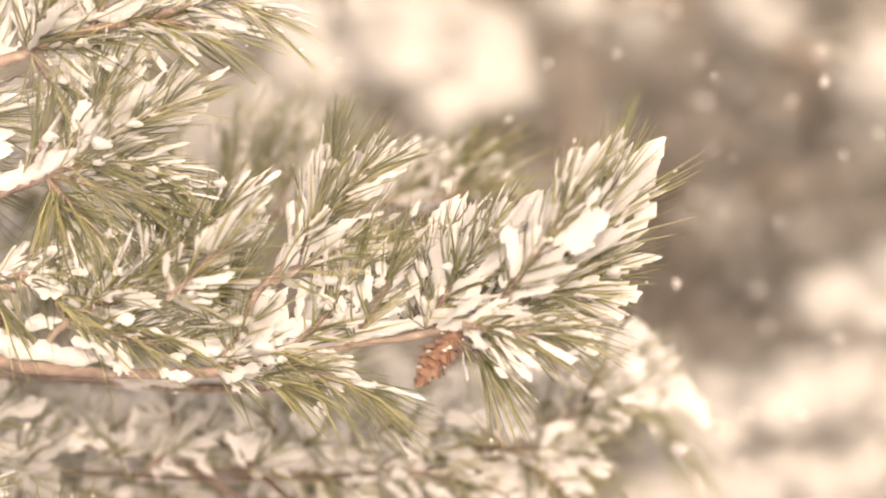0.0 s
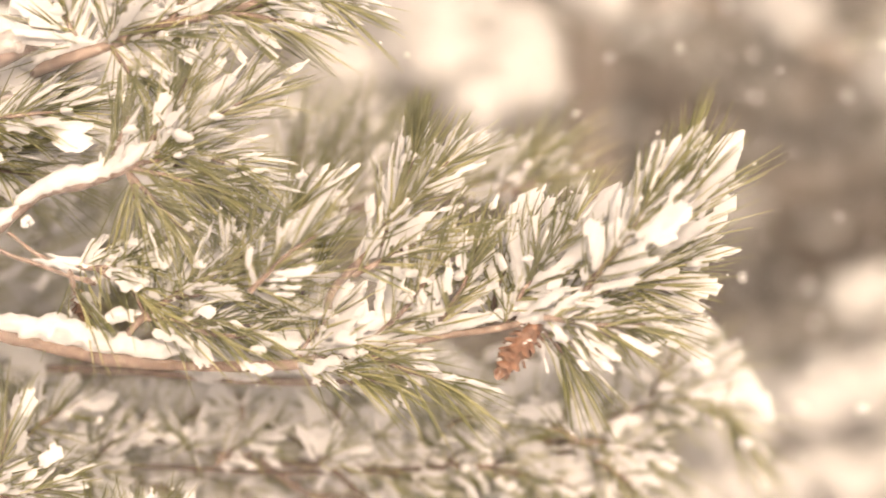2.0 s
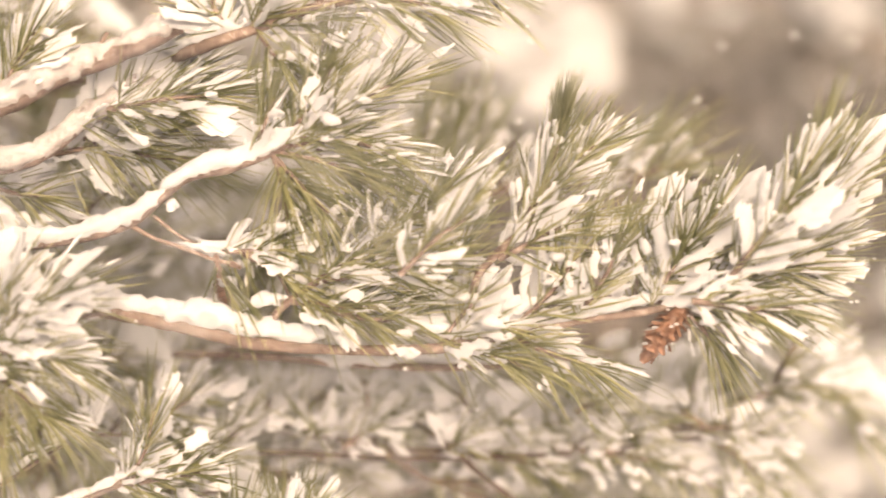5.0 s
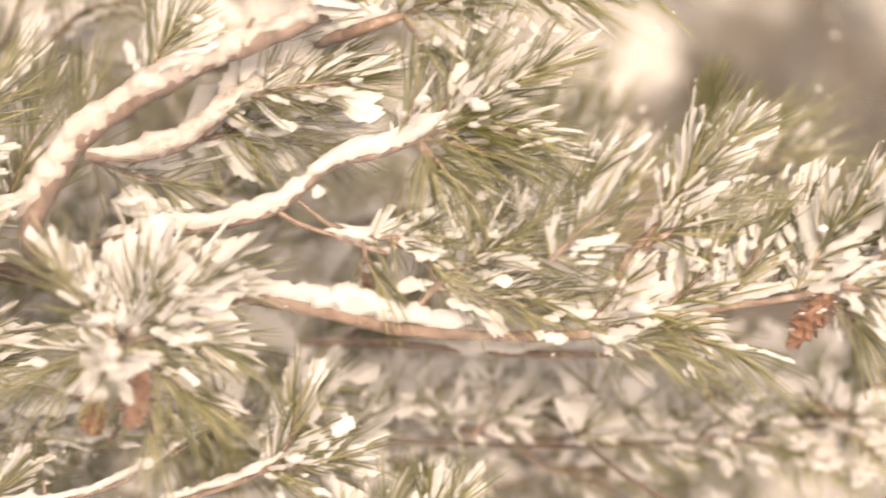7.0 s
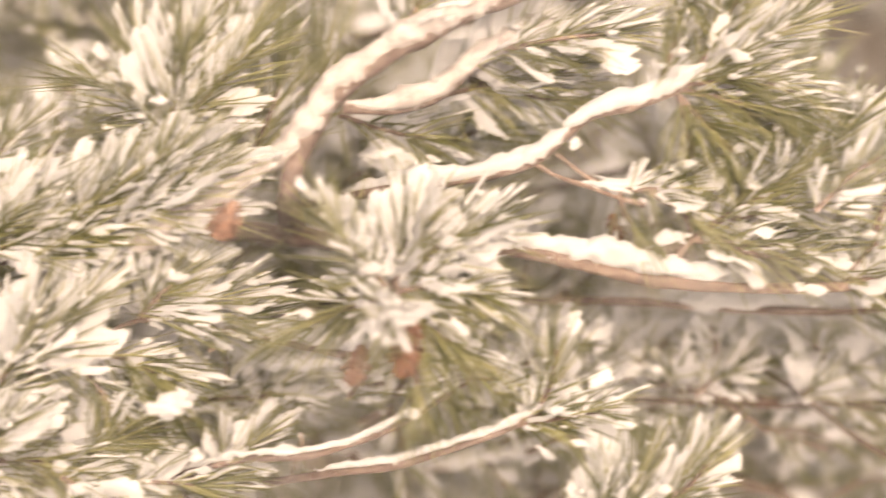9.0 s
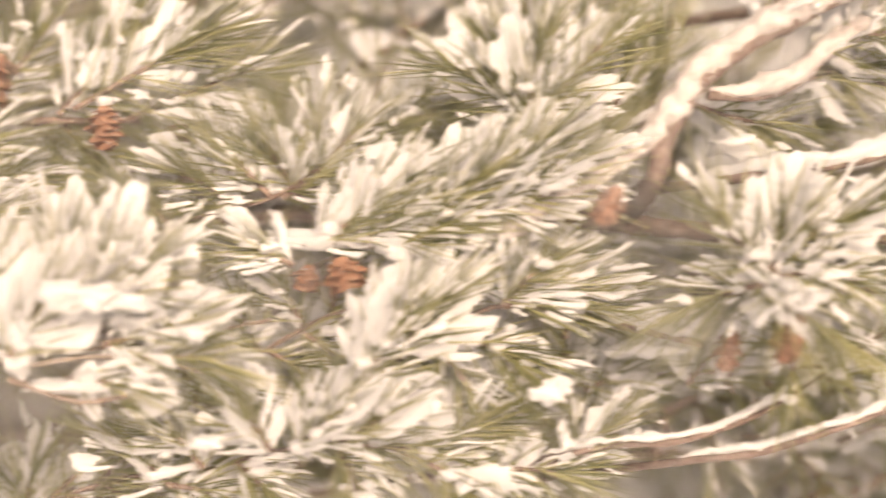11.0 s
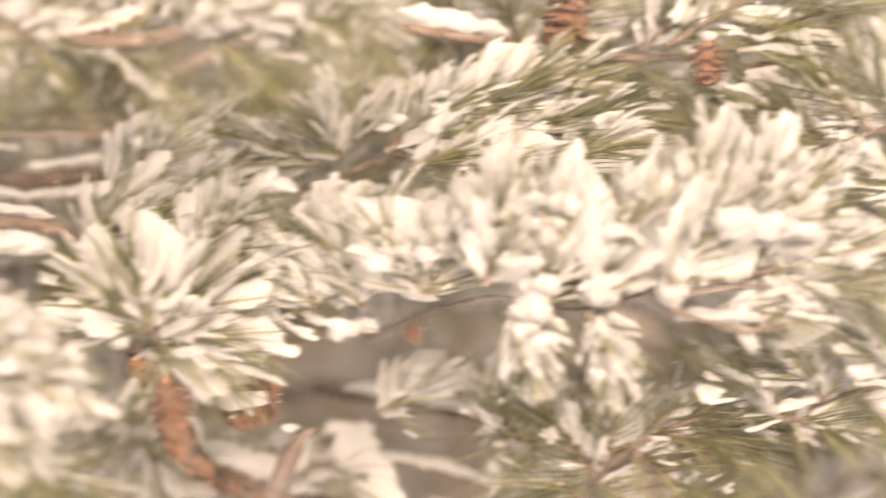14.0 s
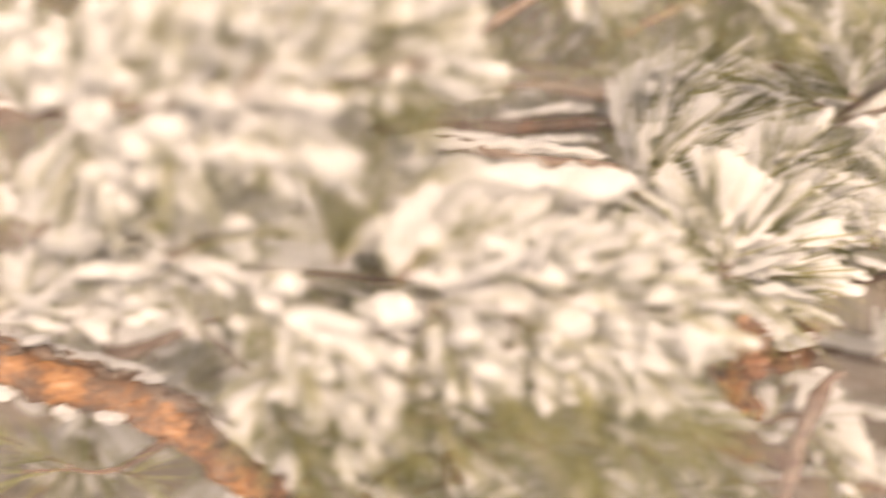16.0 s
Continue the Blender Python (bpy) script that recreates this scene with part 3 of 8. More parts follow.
def conifer(seed, tall, label):
    """A whole snowy pine: trunk, limbs with sprays of needles, and snow on them."""
    rng = np.random.default_rng(seed)
    ob = thing("snowy_pine", (0, 0, 0), label, "pine tree", "pines behind")
    limb(ob, [(0, 0, -0.3, 0.13), (0.03, 0.02, tall * 0.35, 0.1), (-0.02, 0.03, tall * 0.7, 0.06), (0, 0, tall, 0.012)], MAT_TRUNK, "trunk", 0.1, step=0.12)
    ends, P, R, SP, SR = [], [], [], [], []
    for k in range(62):
        h = 0.06 + 0.92 * k / 62
        reach = (1.5 * (1 - h) + 0.25) * rng.uniform(0.7, 1.15)
        a = k * 2.39996 + rng.normal(0, 0.2)
        o = np.array([math.cos(a), math.sin(a), 0])
        z = tall * h
        t = np.linspace(0, 1, 6)[:, None]
        line = np.array([0, 0, z]) + o * reach * t + np.array([0, 0, 1]) * (0.12 * t - 0.32 * t ** 2) * reach
        ends.append(tubes(line[None], np.linspace(0.022, 0.006, 6)[None], 5))
        for j in range(10):
            u = 0.2 + 0.8 * j / 9
            q = line[0] + (line[-1] - line[0]) * u + np.array([0, 0, 0.08 * reach * u * (1 - u) * 4]) * 0.5
            for _ in range(4):
                d = unit(o * 0.7 + rng.normal(0, 0.75, 3))
                d[2] = d[2] * 0.6 + 0.05
                ln = rng.uniform(0.1, 0.2)
                P.append(q + d * ln * np.array([0, 0.5, 1.0])[:, None])
                R.append(np.array([0.012, 0.017, 0.003]) * rng.uniform(0.8, 1.5))
            if rng.random() < 0.16:
                d = unit(o + rng.normal(0, 0.4, 3)) * rng.uniform(0.05, 0.13)
                w = rng.uniform(0.025, 0.06)
                SP.append(q + np.array([0, 0, 0.03]) + d * np.array([-1, -0.7, 0, 0.7, 1.0])[:, None])
                SR.append(w * np.array([0.1, 0.7, 1, 0.75, 0.1]))
    V, Q = join(ends)
    tagged(part("crown_wood", mesh_from("crown_wood", V, Q, MAT_TRUNK), ob), kind="stuff")
    tagged(part("crown", mesh_from("crown", *tubes(np.array(P), np.array(R), 3), MAT_FAR_LEAF), ob), kind="stuff")
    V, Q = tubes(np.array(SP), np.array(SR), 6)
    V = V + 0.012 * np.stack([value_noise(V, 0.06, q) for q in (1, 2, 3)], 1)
    tagged(part("crown_snow", mesh_from("crown_snow", V, Q, MAT_SHADED_FAR_SNOW), ob), kind="stuff")
    return ob


TREES = [conifer(31, 4.6, "distant pine with brown-green crown and patches of snow"),
         conifer(32, 5.6, "tall distant pine dusted with snow"),
         conifer(33, 3.6, "young distant pine bent under snow")]
rng = np.random.default_rng(5)
stand = [(1.9, 6.5), (0.6, 7.6), (-0.7, 8.4), (2.9, 7.2), (1.3, 9.2), (0.0, 10.5), (2.3, 10.6), (3.6, 9.4), (-1.6, 7.0), (-2.6, 9.0),
         (-3.4, 7.4), (4.4, 11.4), (1.1, 12.6), (-1.2, 12.0), (3.0, 13.4), (-2.8, 12.6), (5.6, 13.4), (-4.6, 10.4), (0.3, 15.0), (2.0, 16.0)]
for k, (x, y) in enumerate(stand):
    m = pose(x, y, -0.05, 0, 0, rng.uniform(0, 360))
    if k < 3:
        TREES[k].matrix_basis = m
    else:
        copy_thing(TREES[k % 3], m)

for x, y, size, turn in ((-1.55, 5.0, 0.5, 20), (-0.95, 5.7, 0.55, 140), (-0.35, 5.2, 0.48, 260), (-2.3, 5.5, 0.6, 75)):
    copy_thing(TREES[2], pose(x, y, -0.05, 0, 0, turn) @ Matrix.Scale(size, 4))

for x, y, h in ((-0.68, 3.18, 2.3), (1.54, 3.28, 2.4)):
    young = thing("young_pine", (x, y, 0), "young pine with snow-bent boughs", "pine tree", "pines behind")
    limb(young, [(x, y, -0.1, 0.06), (x + 0.02, y, 0.9, 0.05), (x - 0.01, y + 0.01, 1.7, 0.035), (x, y, h, 0.012)], MAT_TRUNK, "trunk", 0.1, step=0.03)
    for k in range(5):
        z = 0.9 + 0.3 * k
        limb(young, [(x, y, z, 0.014), (x + 0.2 * math.cos(k * 2.4), y + 0.2 * abs(math.sin(k * 2.4)), z + 0.03, 0.009),
                     (x + 0.4 * math.cos(k * 2.4), y + 0.4 * abs(math.sin(k * 2.4)), z - 0.03, 0.004)], MAT_TRUNK)

snowy_bough([(-0.66, 3.15, 1.55, 0.02), (-0.22, 2.75, 1.74, 0.014), (-0.08, 2.65, 1.78, 0.01), (0.02, 2.6, 1.72, 0.006)], 20,
            "bough bent under round pillows of snow", 41)
snowy_bough([(-0.66, 3.15, 1.82, 0.02), (-0.05, 2.75, 1.87, 0.014), (0.06, 2.65, 1.8, 0.01), (0.1, 2.62, 1.7, 0.006)], 20,
            "bough hidden in bright rounded snow", 42)
snowy_bough([(1.5, 3.25, 1.6, 0.02), (0.9, 3.15, 1.78, 0.018), (0.45, 2.95, 1.93, 0.012), (0.3, 2.9, 1.92, 0.008), (0.22, 2.9, 1.86, 0.006)], 10,
            "bough arching under a thin load of snow", 43)
snowy_bough([(1.5, 3.25, 1.3, 0.02), (0.95, 2.85, 1.44, 0.014), (0.74, 2.75, 1.44, 0.01), (0.66, 2.7, 1.34, 0.006)], 16,
            "bough drooping under thick snow", 44)
snowy_bough([(1.5, 3.25, 1.05, 0.02), (0.8, 2.9, 1.22, 0.016), (0.55, 2.8, 1.23, 0.01), (0.38, 2.75, 1.16, 0.006)], 34,
            "low bough weighed down by deep snow", 45)
snowy_bough([(1.5, 3.25, 0.9, 0.02), (0.9, 3.0, 1.05, 0.016), (0.6, 2.9, 1.08, 0.01), (0.3, 2.85, 1.02, 0.006)], 34,
            "low bough almost buried in snow", 46)


# ---- the pine: boughs, branches, shoots, cones ----
low_branch = thing("pine_branch", (-0.803, 1.45, 1.46), "snowy grey-brown pine branch with long green needles and a cone", "pine branch", "branches of the pine")
limb(low_branch, [(-0.803, 1.45, 1.47, 0.0109), (-0.607, 1.25, 1.464, 0.0085), (-0.429, 1.09, 1.447, 0.0063), (-0.359, 1.05, 1.445, 0.0054), (-0.314, 1.05, 1.437, 0.0050), (-0.266, 1.05, 1.426, 0.0047), (-0.209, 1.05, 1.421, 0.0039), (-0.148, 1.05, 1.422, 0.0032), (-0.101, 1.05, 1.43, 0.0025), (-0.051, 1.05, 1.44, 0.0022), (-0.011, 1.05, 1.446, 0.0022), (0.021, 1.05, 1.456, 0.0018), (0.05, 1.05, 1.468, 0.0014)])
snow_cap(low_branch, [(-0.429, 1.09, 1.447, 0.0063), (-0.359, 1.05, 1.446, 0.0054), (-0.314, 1.05, 1.44, 0.0050), (-0.266, 1.05, 1.43, 0.0047), (-0.216, 1.05, 1.425, 0.0036)], 0.0086, 1.0, seed=11)
snow_cap(low_branch, [(-0.144, 1.05, 1.425, 0.0025), (-0.101, 1.05, 1.432, 0.0022), (-0.051, 1.05, 1.442, 0.0022), (0.014, 1.05, 1.458, 0.0022)], 0.0057, 1.0, seed=12)
snow_cap(low_branch, [(-0.27, 1.05, 1.441, 0.0018), (-0.255, 1.05, 1.45, 0.0018), (-0.239, 1.05, 1.452, 0.0018)], 0.0079, 1.0, seed=13)
shoot(low_branch, [(0.05, 1.05, 1.468), (0.079, 1.05, 1.497), (0.104, 1.05, 1.526)], 150, 0.059, 38, 0.72, 14, fat=1.15, up=0.12)
shoot(low_branch, [(0.05, 1.05, 1.468), (0.075, 1.05, 1.476), (0.096, 1.05, 1.484)], 120, 0.043, 40, 0.75, 15, fat=1.15)
shoot(low_branch, [(0.037, 1.03, 1.469), (0.063, 1.02, 1.504), (0.084, 1.02, 1.539)], 110, 0.043, 34, 0.6, 16, fat=1.1, up=0.1)
shoot(low_branch, [(-0.011, 1.05, 1.449), (0.007, 1.05, 1.479), (0.032, 1.05, 1.508)], 150, 0.043, 48, 0.62, 17, fat=1.1, up=0.12)
shoot(low_branch, [(-0.02, 1.08, 1.446), (-0.013, 1.08, 1.475), (0.002, 1.08, 1.505)], 80, 0.041, 45, 0.5, 18, up=0.15)
shoot(low_branch, [(0.014, 1.05, 1.452), (0.043, 1.05, 1.458), (0.071, 1.05, 1.456)], 110, 0.043, 42, 0.35, 19, droop=0.16)
shoot(low_branch, [(0.012, 1.03, 1.453), (0.044, 1.03, 1.448), (0.075, 1.03, 1.448)], 60, 0.039, 35, 0.5, 20, droop=0.12)
shoot(low_branch, [(0.007, 1.05, 1.447), (0.021, 1.05, 1.436), (0.028, 1.05, 1.425)], 45, 0.043, 36, 0.12, 21, droop=0.25)
shoot(low_branch, [(-0.01, 1.07, 1.445), (0.016, 1.07, 1.468), (0.045, 1.07, 1.486)], 90, 0.040, 50, 0.25, 22)
cone((0.011, 1.05, 1.45), (-0.017, 1.05, 1.413), 0.0165, "reddish-brown open pine cone hanging under a snowy shoot", 0.0072, 23)
snow_lump(low_branch, (0.109, 1.04, 1.458), 0.0078, 24, 0.5, 1.8)
snow_lump(low_branch, (0.061, 1.05, 1.468), 0.0072, 25, 0.6, 1.5)
limb(low_branch, [(-0.126, 1.05, 1.447, 0.0022), (-0.121, 1.05, 1.468, 0.0025), (-0.105, 1.05, 1.486, 0.0029), (-0.088, 1.05, 1.502, 0.0025), (-0.076, 1.05, 1.526, 0.0018)], label="yellow-brown twig")
shoot(low_branch, [(-0.097, 1.05, 1.493), (-0.081, 1.05, 1.522), (-0.069, 1.05, 1.554)], 95, 0.043, 30, 0.3, 26, up=0.1)
shoot(low_branch, [(-0.087, 1.05, 1.504), (-0.069, 1.05, 1.529), (-0.047, 1.05, 1.551)], 100, 0.041, 36, 0.5, 27, up=0.05)
shoot(low_branch, [(-0.079, 1.06, 1.522), (-0.073, 1.06, 1.544), (-0.069, 1.045, 1.562)], 150, 0.036, 19, 0.0, 28, up=0.4)
shoot(low_branch, [(0.09, 1.13, 1.5), (0.105, 1.13, 1.53), (0.115, 1.13, 1.556)], 90, 0.05, 24, 0.0, 506, up=0.25)
shoot(low_branch, [(-0.108, 1.05, 1.479), (-0.079, 1.05, 1.493), (-0.051, 1.05, 1.508)], 80, 0.043, 42, 0.35, 29)
shoot(low_branch, [(-0.101, 1.05, 1.432), (-0.072, 1.05, 1.461), (-0.051, 1.05, 1.493)], 80, 0.041, 46, 0.3, 30, up=0.1)
shoot(low_branch, [(-0.058, 1.05, 1.44), (-0.04, 1.05, 1.468), (-0.029, 1.05, 1.497)], 80, 0.039, 44, 0.25, 31, up=0.15)
shoot(low_branch, [(-0.144, 1.05, 1.423), (-0.115, 1.05, 1.436), (-0.09, 1.05, 1.436)], 80, 0.034, 52, 0.6, 32, fat=1.2)
shoot(low_branch, [(-0.144, 1.05, 1.423), (-0.115, 1.05, 1.418), (-0.087, 1.05, 1.411)], 55, 0.039, 34, 0.2, 33, droop=0.2)
shoot(low_branch, [(-0.101, 1.05, 1.429), (-0.072, 1.05, 1.418), (-0.051, 1.05, 1.411)], 50, 0.043, 34, 0.15, 34, droop=0.22)
shoot(low_branch, [(-0.144, 1.05, 1.422), (-0.137, 1.05, 1.436), (-0.122, 1.05, 1.454)], 60, 0.032, 55, 0.7, 35, fat=1.2)
limb(low_branch, [(-0.255, 1.05, 1.432, 0.0022), (-0.241, 1.05, 1.452, 0.0022), (-0.187, 1.05, 1.486, 0.0018), (-0.14, 1.05, 1.522, 0.0011)])
shoot(low_branch, [(-0.241, 1.05, 1.452), (-0.212, 1.05, 1.472), (-0.18, 1.05, 1.49)], 110, 0.043, 46, 0.5, 36, fat=1.1)
shoot(low_branch, [(-0.194, 1.05, 1.479), (-0.166, 1.05, 1.501), (-0.137, 1.05, 1.526)], 120, 0.041, 40, 0.5, 37, fat=1.1, up=0.05)
shoot(low_branch, [(-0.219, 1.05, 1.465), (-0.18, 1.05, 1.472), (-0.144, 1.05, 1.479)], 90, 0.043, 38, 0.4, 38)
shoot(low_branch, [(-0.241, 1.05, 1.452), (-0.209, 1.05, 1.449), (-0.173, 1.05, 1.447)], 90, 0.043, 40, 0.45, 39, droop=0.12)
shoot(low_branch, [(-0.219, 1.05, 1.447), (-0.187, 1.05, 1.44), (-0.158, 1.05, 1.443)], 70, 0.036, 44, 0.55, 40, fat=1.15)
shoot(low_branch, [(-0.17, 1.02, 1.469), (-0.149, 1.02, 1.49), (-0.129, 1.02, 1.504)], 70, 0.042, 44, 0.2, 41, up=0.2)
shoot(low_branch, [(-0.16, 1.07, 1.431), (-0.145, 1.07, 1.461), (-0.127, 1.07, 1.494)], 70, 0.044, 42, 0.35, 42, up=0.15)
shoot(low_branch, [(-0.205, 1.08, 1.479), (-0.197, 1.08, 1.494), (-0.182, 1.08, 1.512)], 50, 0.044, 40, 0.1, 43, up=0.2)
limb(low_branch, [(-0.327, 1.05, 1.506, 0.0011), (-0.305, 1.05, 1.49, 0.0014), (-0.28, 1.05, 1.484, 0.0014), (-0.255, 1.05, 1.479, 0.0011), (-0.24, 1.05, 1.454, 0.0011)])
snow_cap(low_branch, [(-0.305, 1.05, 1.49, 0.0014), (-0.291, 1.05, 1.486, 0.0014), (-0.27, 1.05, 1.482, 0.0014)], 0.0054, 1.0, seed=44)
shoot(low_branch, [(-0.284, 1.05, 1.484), (-0.262, 1.05, 1.484), (-0.244, 1.05, 1.49)], 60, 0.032, 55, 0.7, 45, fat=1.2)
shoot(low_branch, [(-0.27, 1.05, 1.483), (-0.252, 1.05, 1.472), (-0.237, 1.05, 1.461)], 45, 0.036, 45, 0.15, 46, droop=0.2)
shoot(low_branch, [(-0.288, 1.05, 1.483), (-0.284, 1.05, 1.468), (-0.277, 1.05, 1.458)], 30, 0.036, 30, 0.1, 47, droop=0.2)

rear_twig = thing("pine_branch", (-0.441, 1.3, 1.401), "thin grey snow-lined pine twig behind a thicker branch", "pine branch", "branches of the pine")
limb(rear_twig, [(-0.441, 1.3, 1.401, 0.0040), (-0.287, 1.18, 1.409, 0.0032), (-0.213, 1.16, 1.405, 0.0032), (-0.134, 1.16, 1.402, 0.0028), (-0.074, 1.18, 1.403, 0.0016)])
snow_cap(rear_twig, [(-0.233, 1.16, 1.405, 0.0020), (-0.181, 1.16, 1.405, 0.0020), (-0.086, 1.18, 1.406, 0.0016)], 0.009, 1.15, seed=48)
shoot(rear_twig, [(-0.126, 1.18, 1.401), (-0.094, 1.18, 1.405), (-0.066, 1.18, 1.397)], 60, 0.044, 40, 0.4, 49)

middle_branch = thing("pine_branch", (-0.582, 1.4, 1.473), "slender pine branch with a crust of snow along its top", "pine branch", "branches of the pine")
limb(middle_branch, [(-0.582, 1.4, 1.473, 0.0048), (-0.465, 1.1, 1.48, 0.0034), (-0.417, 1.06, 1.486, 0.0033), (-0.373, 1.05, 1.492, 0.0032), (-0.341, 1.05, 1.502, 0.0032), (-0.323, 1.05, 1.517, 0.0032), (-0.305, 1.05, 1.53, 0.0032), (-0.277, 1.05, 1.537, 0.0029), (-0.251, 1.05, 1.547, 0.0029), (-0.234, 1.05, 1.554, 0.0022)], MAT_FROSTED)
snow_cap(middle_branch, [(-0.465, 1.099, 1.4820, 0.003), (-0.417, 1.059, 1.4890, 0.0029), (-0.373, 1.049, 1.4950, 0.0029), (-0.341, 1.049, 1.5060, 0.0029), (-0.32, 1.049, 1.5210, 0.0029)], 0.0046, 1.45, seed=50)
snow_cap(middle_branch, [(-0.323, 1.049, 1.5200, 0.0029), (-0.305, 1.049, 1.5330, 0.0029), (-0.277, 1.049, 1.5410, 0.0025), (-0.251, 1.049, 1.5510, 0.0025), (-0.232, 1.049, 1.5600, 0.0022)], 0.0058, 1.45, seed=51)
limb(middle_branch, [(-0.343, 1.05, 1.501, 0.0018), (-0.327, 1.05, 1.492, 0.0014), (-0.309, 1.05, 1.486, 0.0014), (-0.287, 1.05, 1.478, 0.0014), (-0.271, 1.05, 1.474, 0.0022)])
snow_cap(middle_branch, [(-0.312, 1.05, 1.487, 0.0014), (-0.298, 1.05, 1.483, 0.0014), (-0.278, 1.05, 1.477, 0.0014)], 0.0050, 1.0, seed=52)
snow_lump(middle_branch, (-0.316, 1.04, 1.513), 0.0050, 53, 0.7, 1.0)
shoot(middle_branch, [(-0.237, 1.05, 1.553), (-0.205, 1.05, 1.572), (-0.176, 1.05, 1.59)], 140, 0.047, 40, 0.5, 54, up=0.08, fat=1.1)
shoot(middle_branch, [(-0.244, 1.05, 1.551), (-0.226, 1.05, 1.58), (-0.212, 1.05, 1.605)], 100, 0.047, 34, 0.4, 55, up=0.1, fat=1.1)
shoot(middle_branch, [(-0.241, 1.05, 1.551), (-0.205, 1.05, 1.554), (-0.173, 1.05, 1.544)], 80, 0.043, 36, 0.45, 56, droop=0.12)
shoot(middle_branch, [(-0.248, 1.05, 1.547), (-0.219, 1.05, 1.54), (-0.187, 1.05, 1.533)], 90, 0.047, 36, 0.15, 57, droop=0.15)
shoot(middle_branch, [(-0.251, 1.05, 1.545), (-0.234, 1.05, 1.526), (-0.216, 1.05, 1.508)], 70, 0.043, 42, 0.08, 58, droop=0.25)
shoot(middle_branch, [(-0.251, 1.05, 1.547), (-0.244, 1.05, 1.522), (-0.241, 1.05, 1.501)], 50, 0.039, 40, 0.05, 59, droop=0.25)
shoot(middle_branch, [(-0.269, 1.05, 1.54), (-0.259, 1.05, 1.558), (-0.251, 1.05, 1.58)], 30, 0.043, 30, 0.1, 60, up=0.2)
shoot(middle_branch, [(-0.226, 1.08, 1.55), (-0.19, 1.08, 1.528), (-0.156, 1.08, 1.513)], 70, 0.044, 44, 0.2, 61, droop=0.12)
snow_cap(middle_branch, [(-0.208, 1.05, 1.538, 0.0014), (-0.187, 1.05, 1.532, 0.0014), (-0.169, 1.05, 1.527, 0.0011)], 0.0057, 1.0, seed=62)
snow_lump(middle_branch, (-0.272, 1.04, 1.475), 0.0043, 63, 0.7, 1.0)

top_branch = thing("pine_branch", (-0.496, 1.4, 1.629), "pine branch with snow-filled needle stars and orange-brown wood", "pine branch", "branches of the pine")
limb(top_branch, [(-0.496, 1.4, 1.619, 0.0057), (-0.353, 1.15, 1.612, 0.0043), (-0.298, 1.05, 1.613, 0.0039), (-0.262, 1.05, 1.625, 0.0032), (-0.23, 1.05, 1.637, 0.0029), (-0.201, 1.05, 1.644, 0.0032), (-0.158, 1.05, 1.653, 0.0029)])
snow_cap(top_branch, [(-0.342, 1.1, 1.61, 0.0030), (-0.298, 1.05, 1.615, 0.0029), (-0.266, 1.05, 1.626, 0.0025)], 0.0057, 1.0, seed=64)
snow_cap(top_branch, [(-0.259, 1.05, 1.633, 0.0025), (-0.23, 1.05, 1.642, 0.0025), (-0.173, 1.05, 1.653, 0.0025)], 0.0050, 1.0, seed=65)
shoot(top_branch, [(-0.266, 1.05, 1.624), (-0.255, 1.05, 1.641), (-0.244, 1.05, 1.662)], 90, 0.045, 45, 0.6, 66, fat=1.25, up=0.1)
shoot(top_branch, [(-0.277, 1.05, 1.621), (-0.288, 1.05, 1.637), (-0.291, 1.05, 1.659)], 80, 0.045, 46, 0.6, 67, fat=1.2, up=0.1)
shoot(top_branch, [(-0.262, 1.05, 1.625), (-0.241, 1.05, 1.63), (-0.219, 1.05, 1.63)], 60, 0.043, 50, 0.45, 68, droop=0.1)
shoot(top_branch, [(-0.262, 1.05, 1.624), (-0.255, 1.05, 1.615), (-0.248, 1.05, 1.605)], 34, 0.039, 45, 0.1, 69, droop=0.2)
shoot(top_branch, [(-0.201, 1.05, 1.644), (-0.173, 1.05, 1.644), (-0.144, 1.05, 1.637)], 80, 0.047, 36, 0.4, 70, droop=0.14)
shoot(top_branch, [(-0.223, 1.05, 1.641), (-0.216, 1.05, 1.655), (-0.209, 1.05, 1.676)], 70, 0.047, 40, 0.5, 71, up=0.1, fat=1.1)
shoot(top_branch, [(-0.173, 1.05, 1.651), (-0.14, 1.05, 1.659), (-0.115, 1.05, 1.648)], 60, 0.043, 34, 0.35, 72, droop=0.1)

crooked_limb = thing("pine_branch", (-0.499, 1.05, 1.468), "crooked pink-grey pine limb carrying a thick ridge of snow", "pine branch", "branches of the pine")
limb(crooked_limb, [(-0.53, 1.5, 1.445, 0.0103), (-0.508, 1.2, 1.46, 0.0086), (-0.498, 1.05, 1.478, 0.0075), (-0.49, 1.05, 1.508, 0.0072), (-0.47, 1.05, 1.542, 0.0068), (-0.438, 1.05, 1.567, 0.0068), (-0.384, 1.05, 1.595, 0.0061), (-0.345, 1.05, 1.611, 0.0054), (-0.309, 1.05, 1.626, 0.0050)], MAT_FROSTED, rough=0.2)
snow_cap(crooked_limb, [(-0.512, 1.049, 1.4908, 0.0055), (-0.49, 1.049, 1.5148, 0.0069), (-0.47, 1.049, 1.5448, 0.0066), (-0.438, 1.049, 1.5698, 0.0066), (-0.384, 1.049, 1.5968, 0.0059), (-0.345, 1.049, 1.6138, 0.0055), (-0.309, 1.049, 1.6288, 0.0055)], 0.0048, 1.45, seed=73, mat=MAT_DIMMED_CRUST)
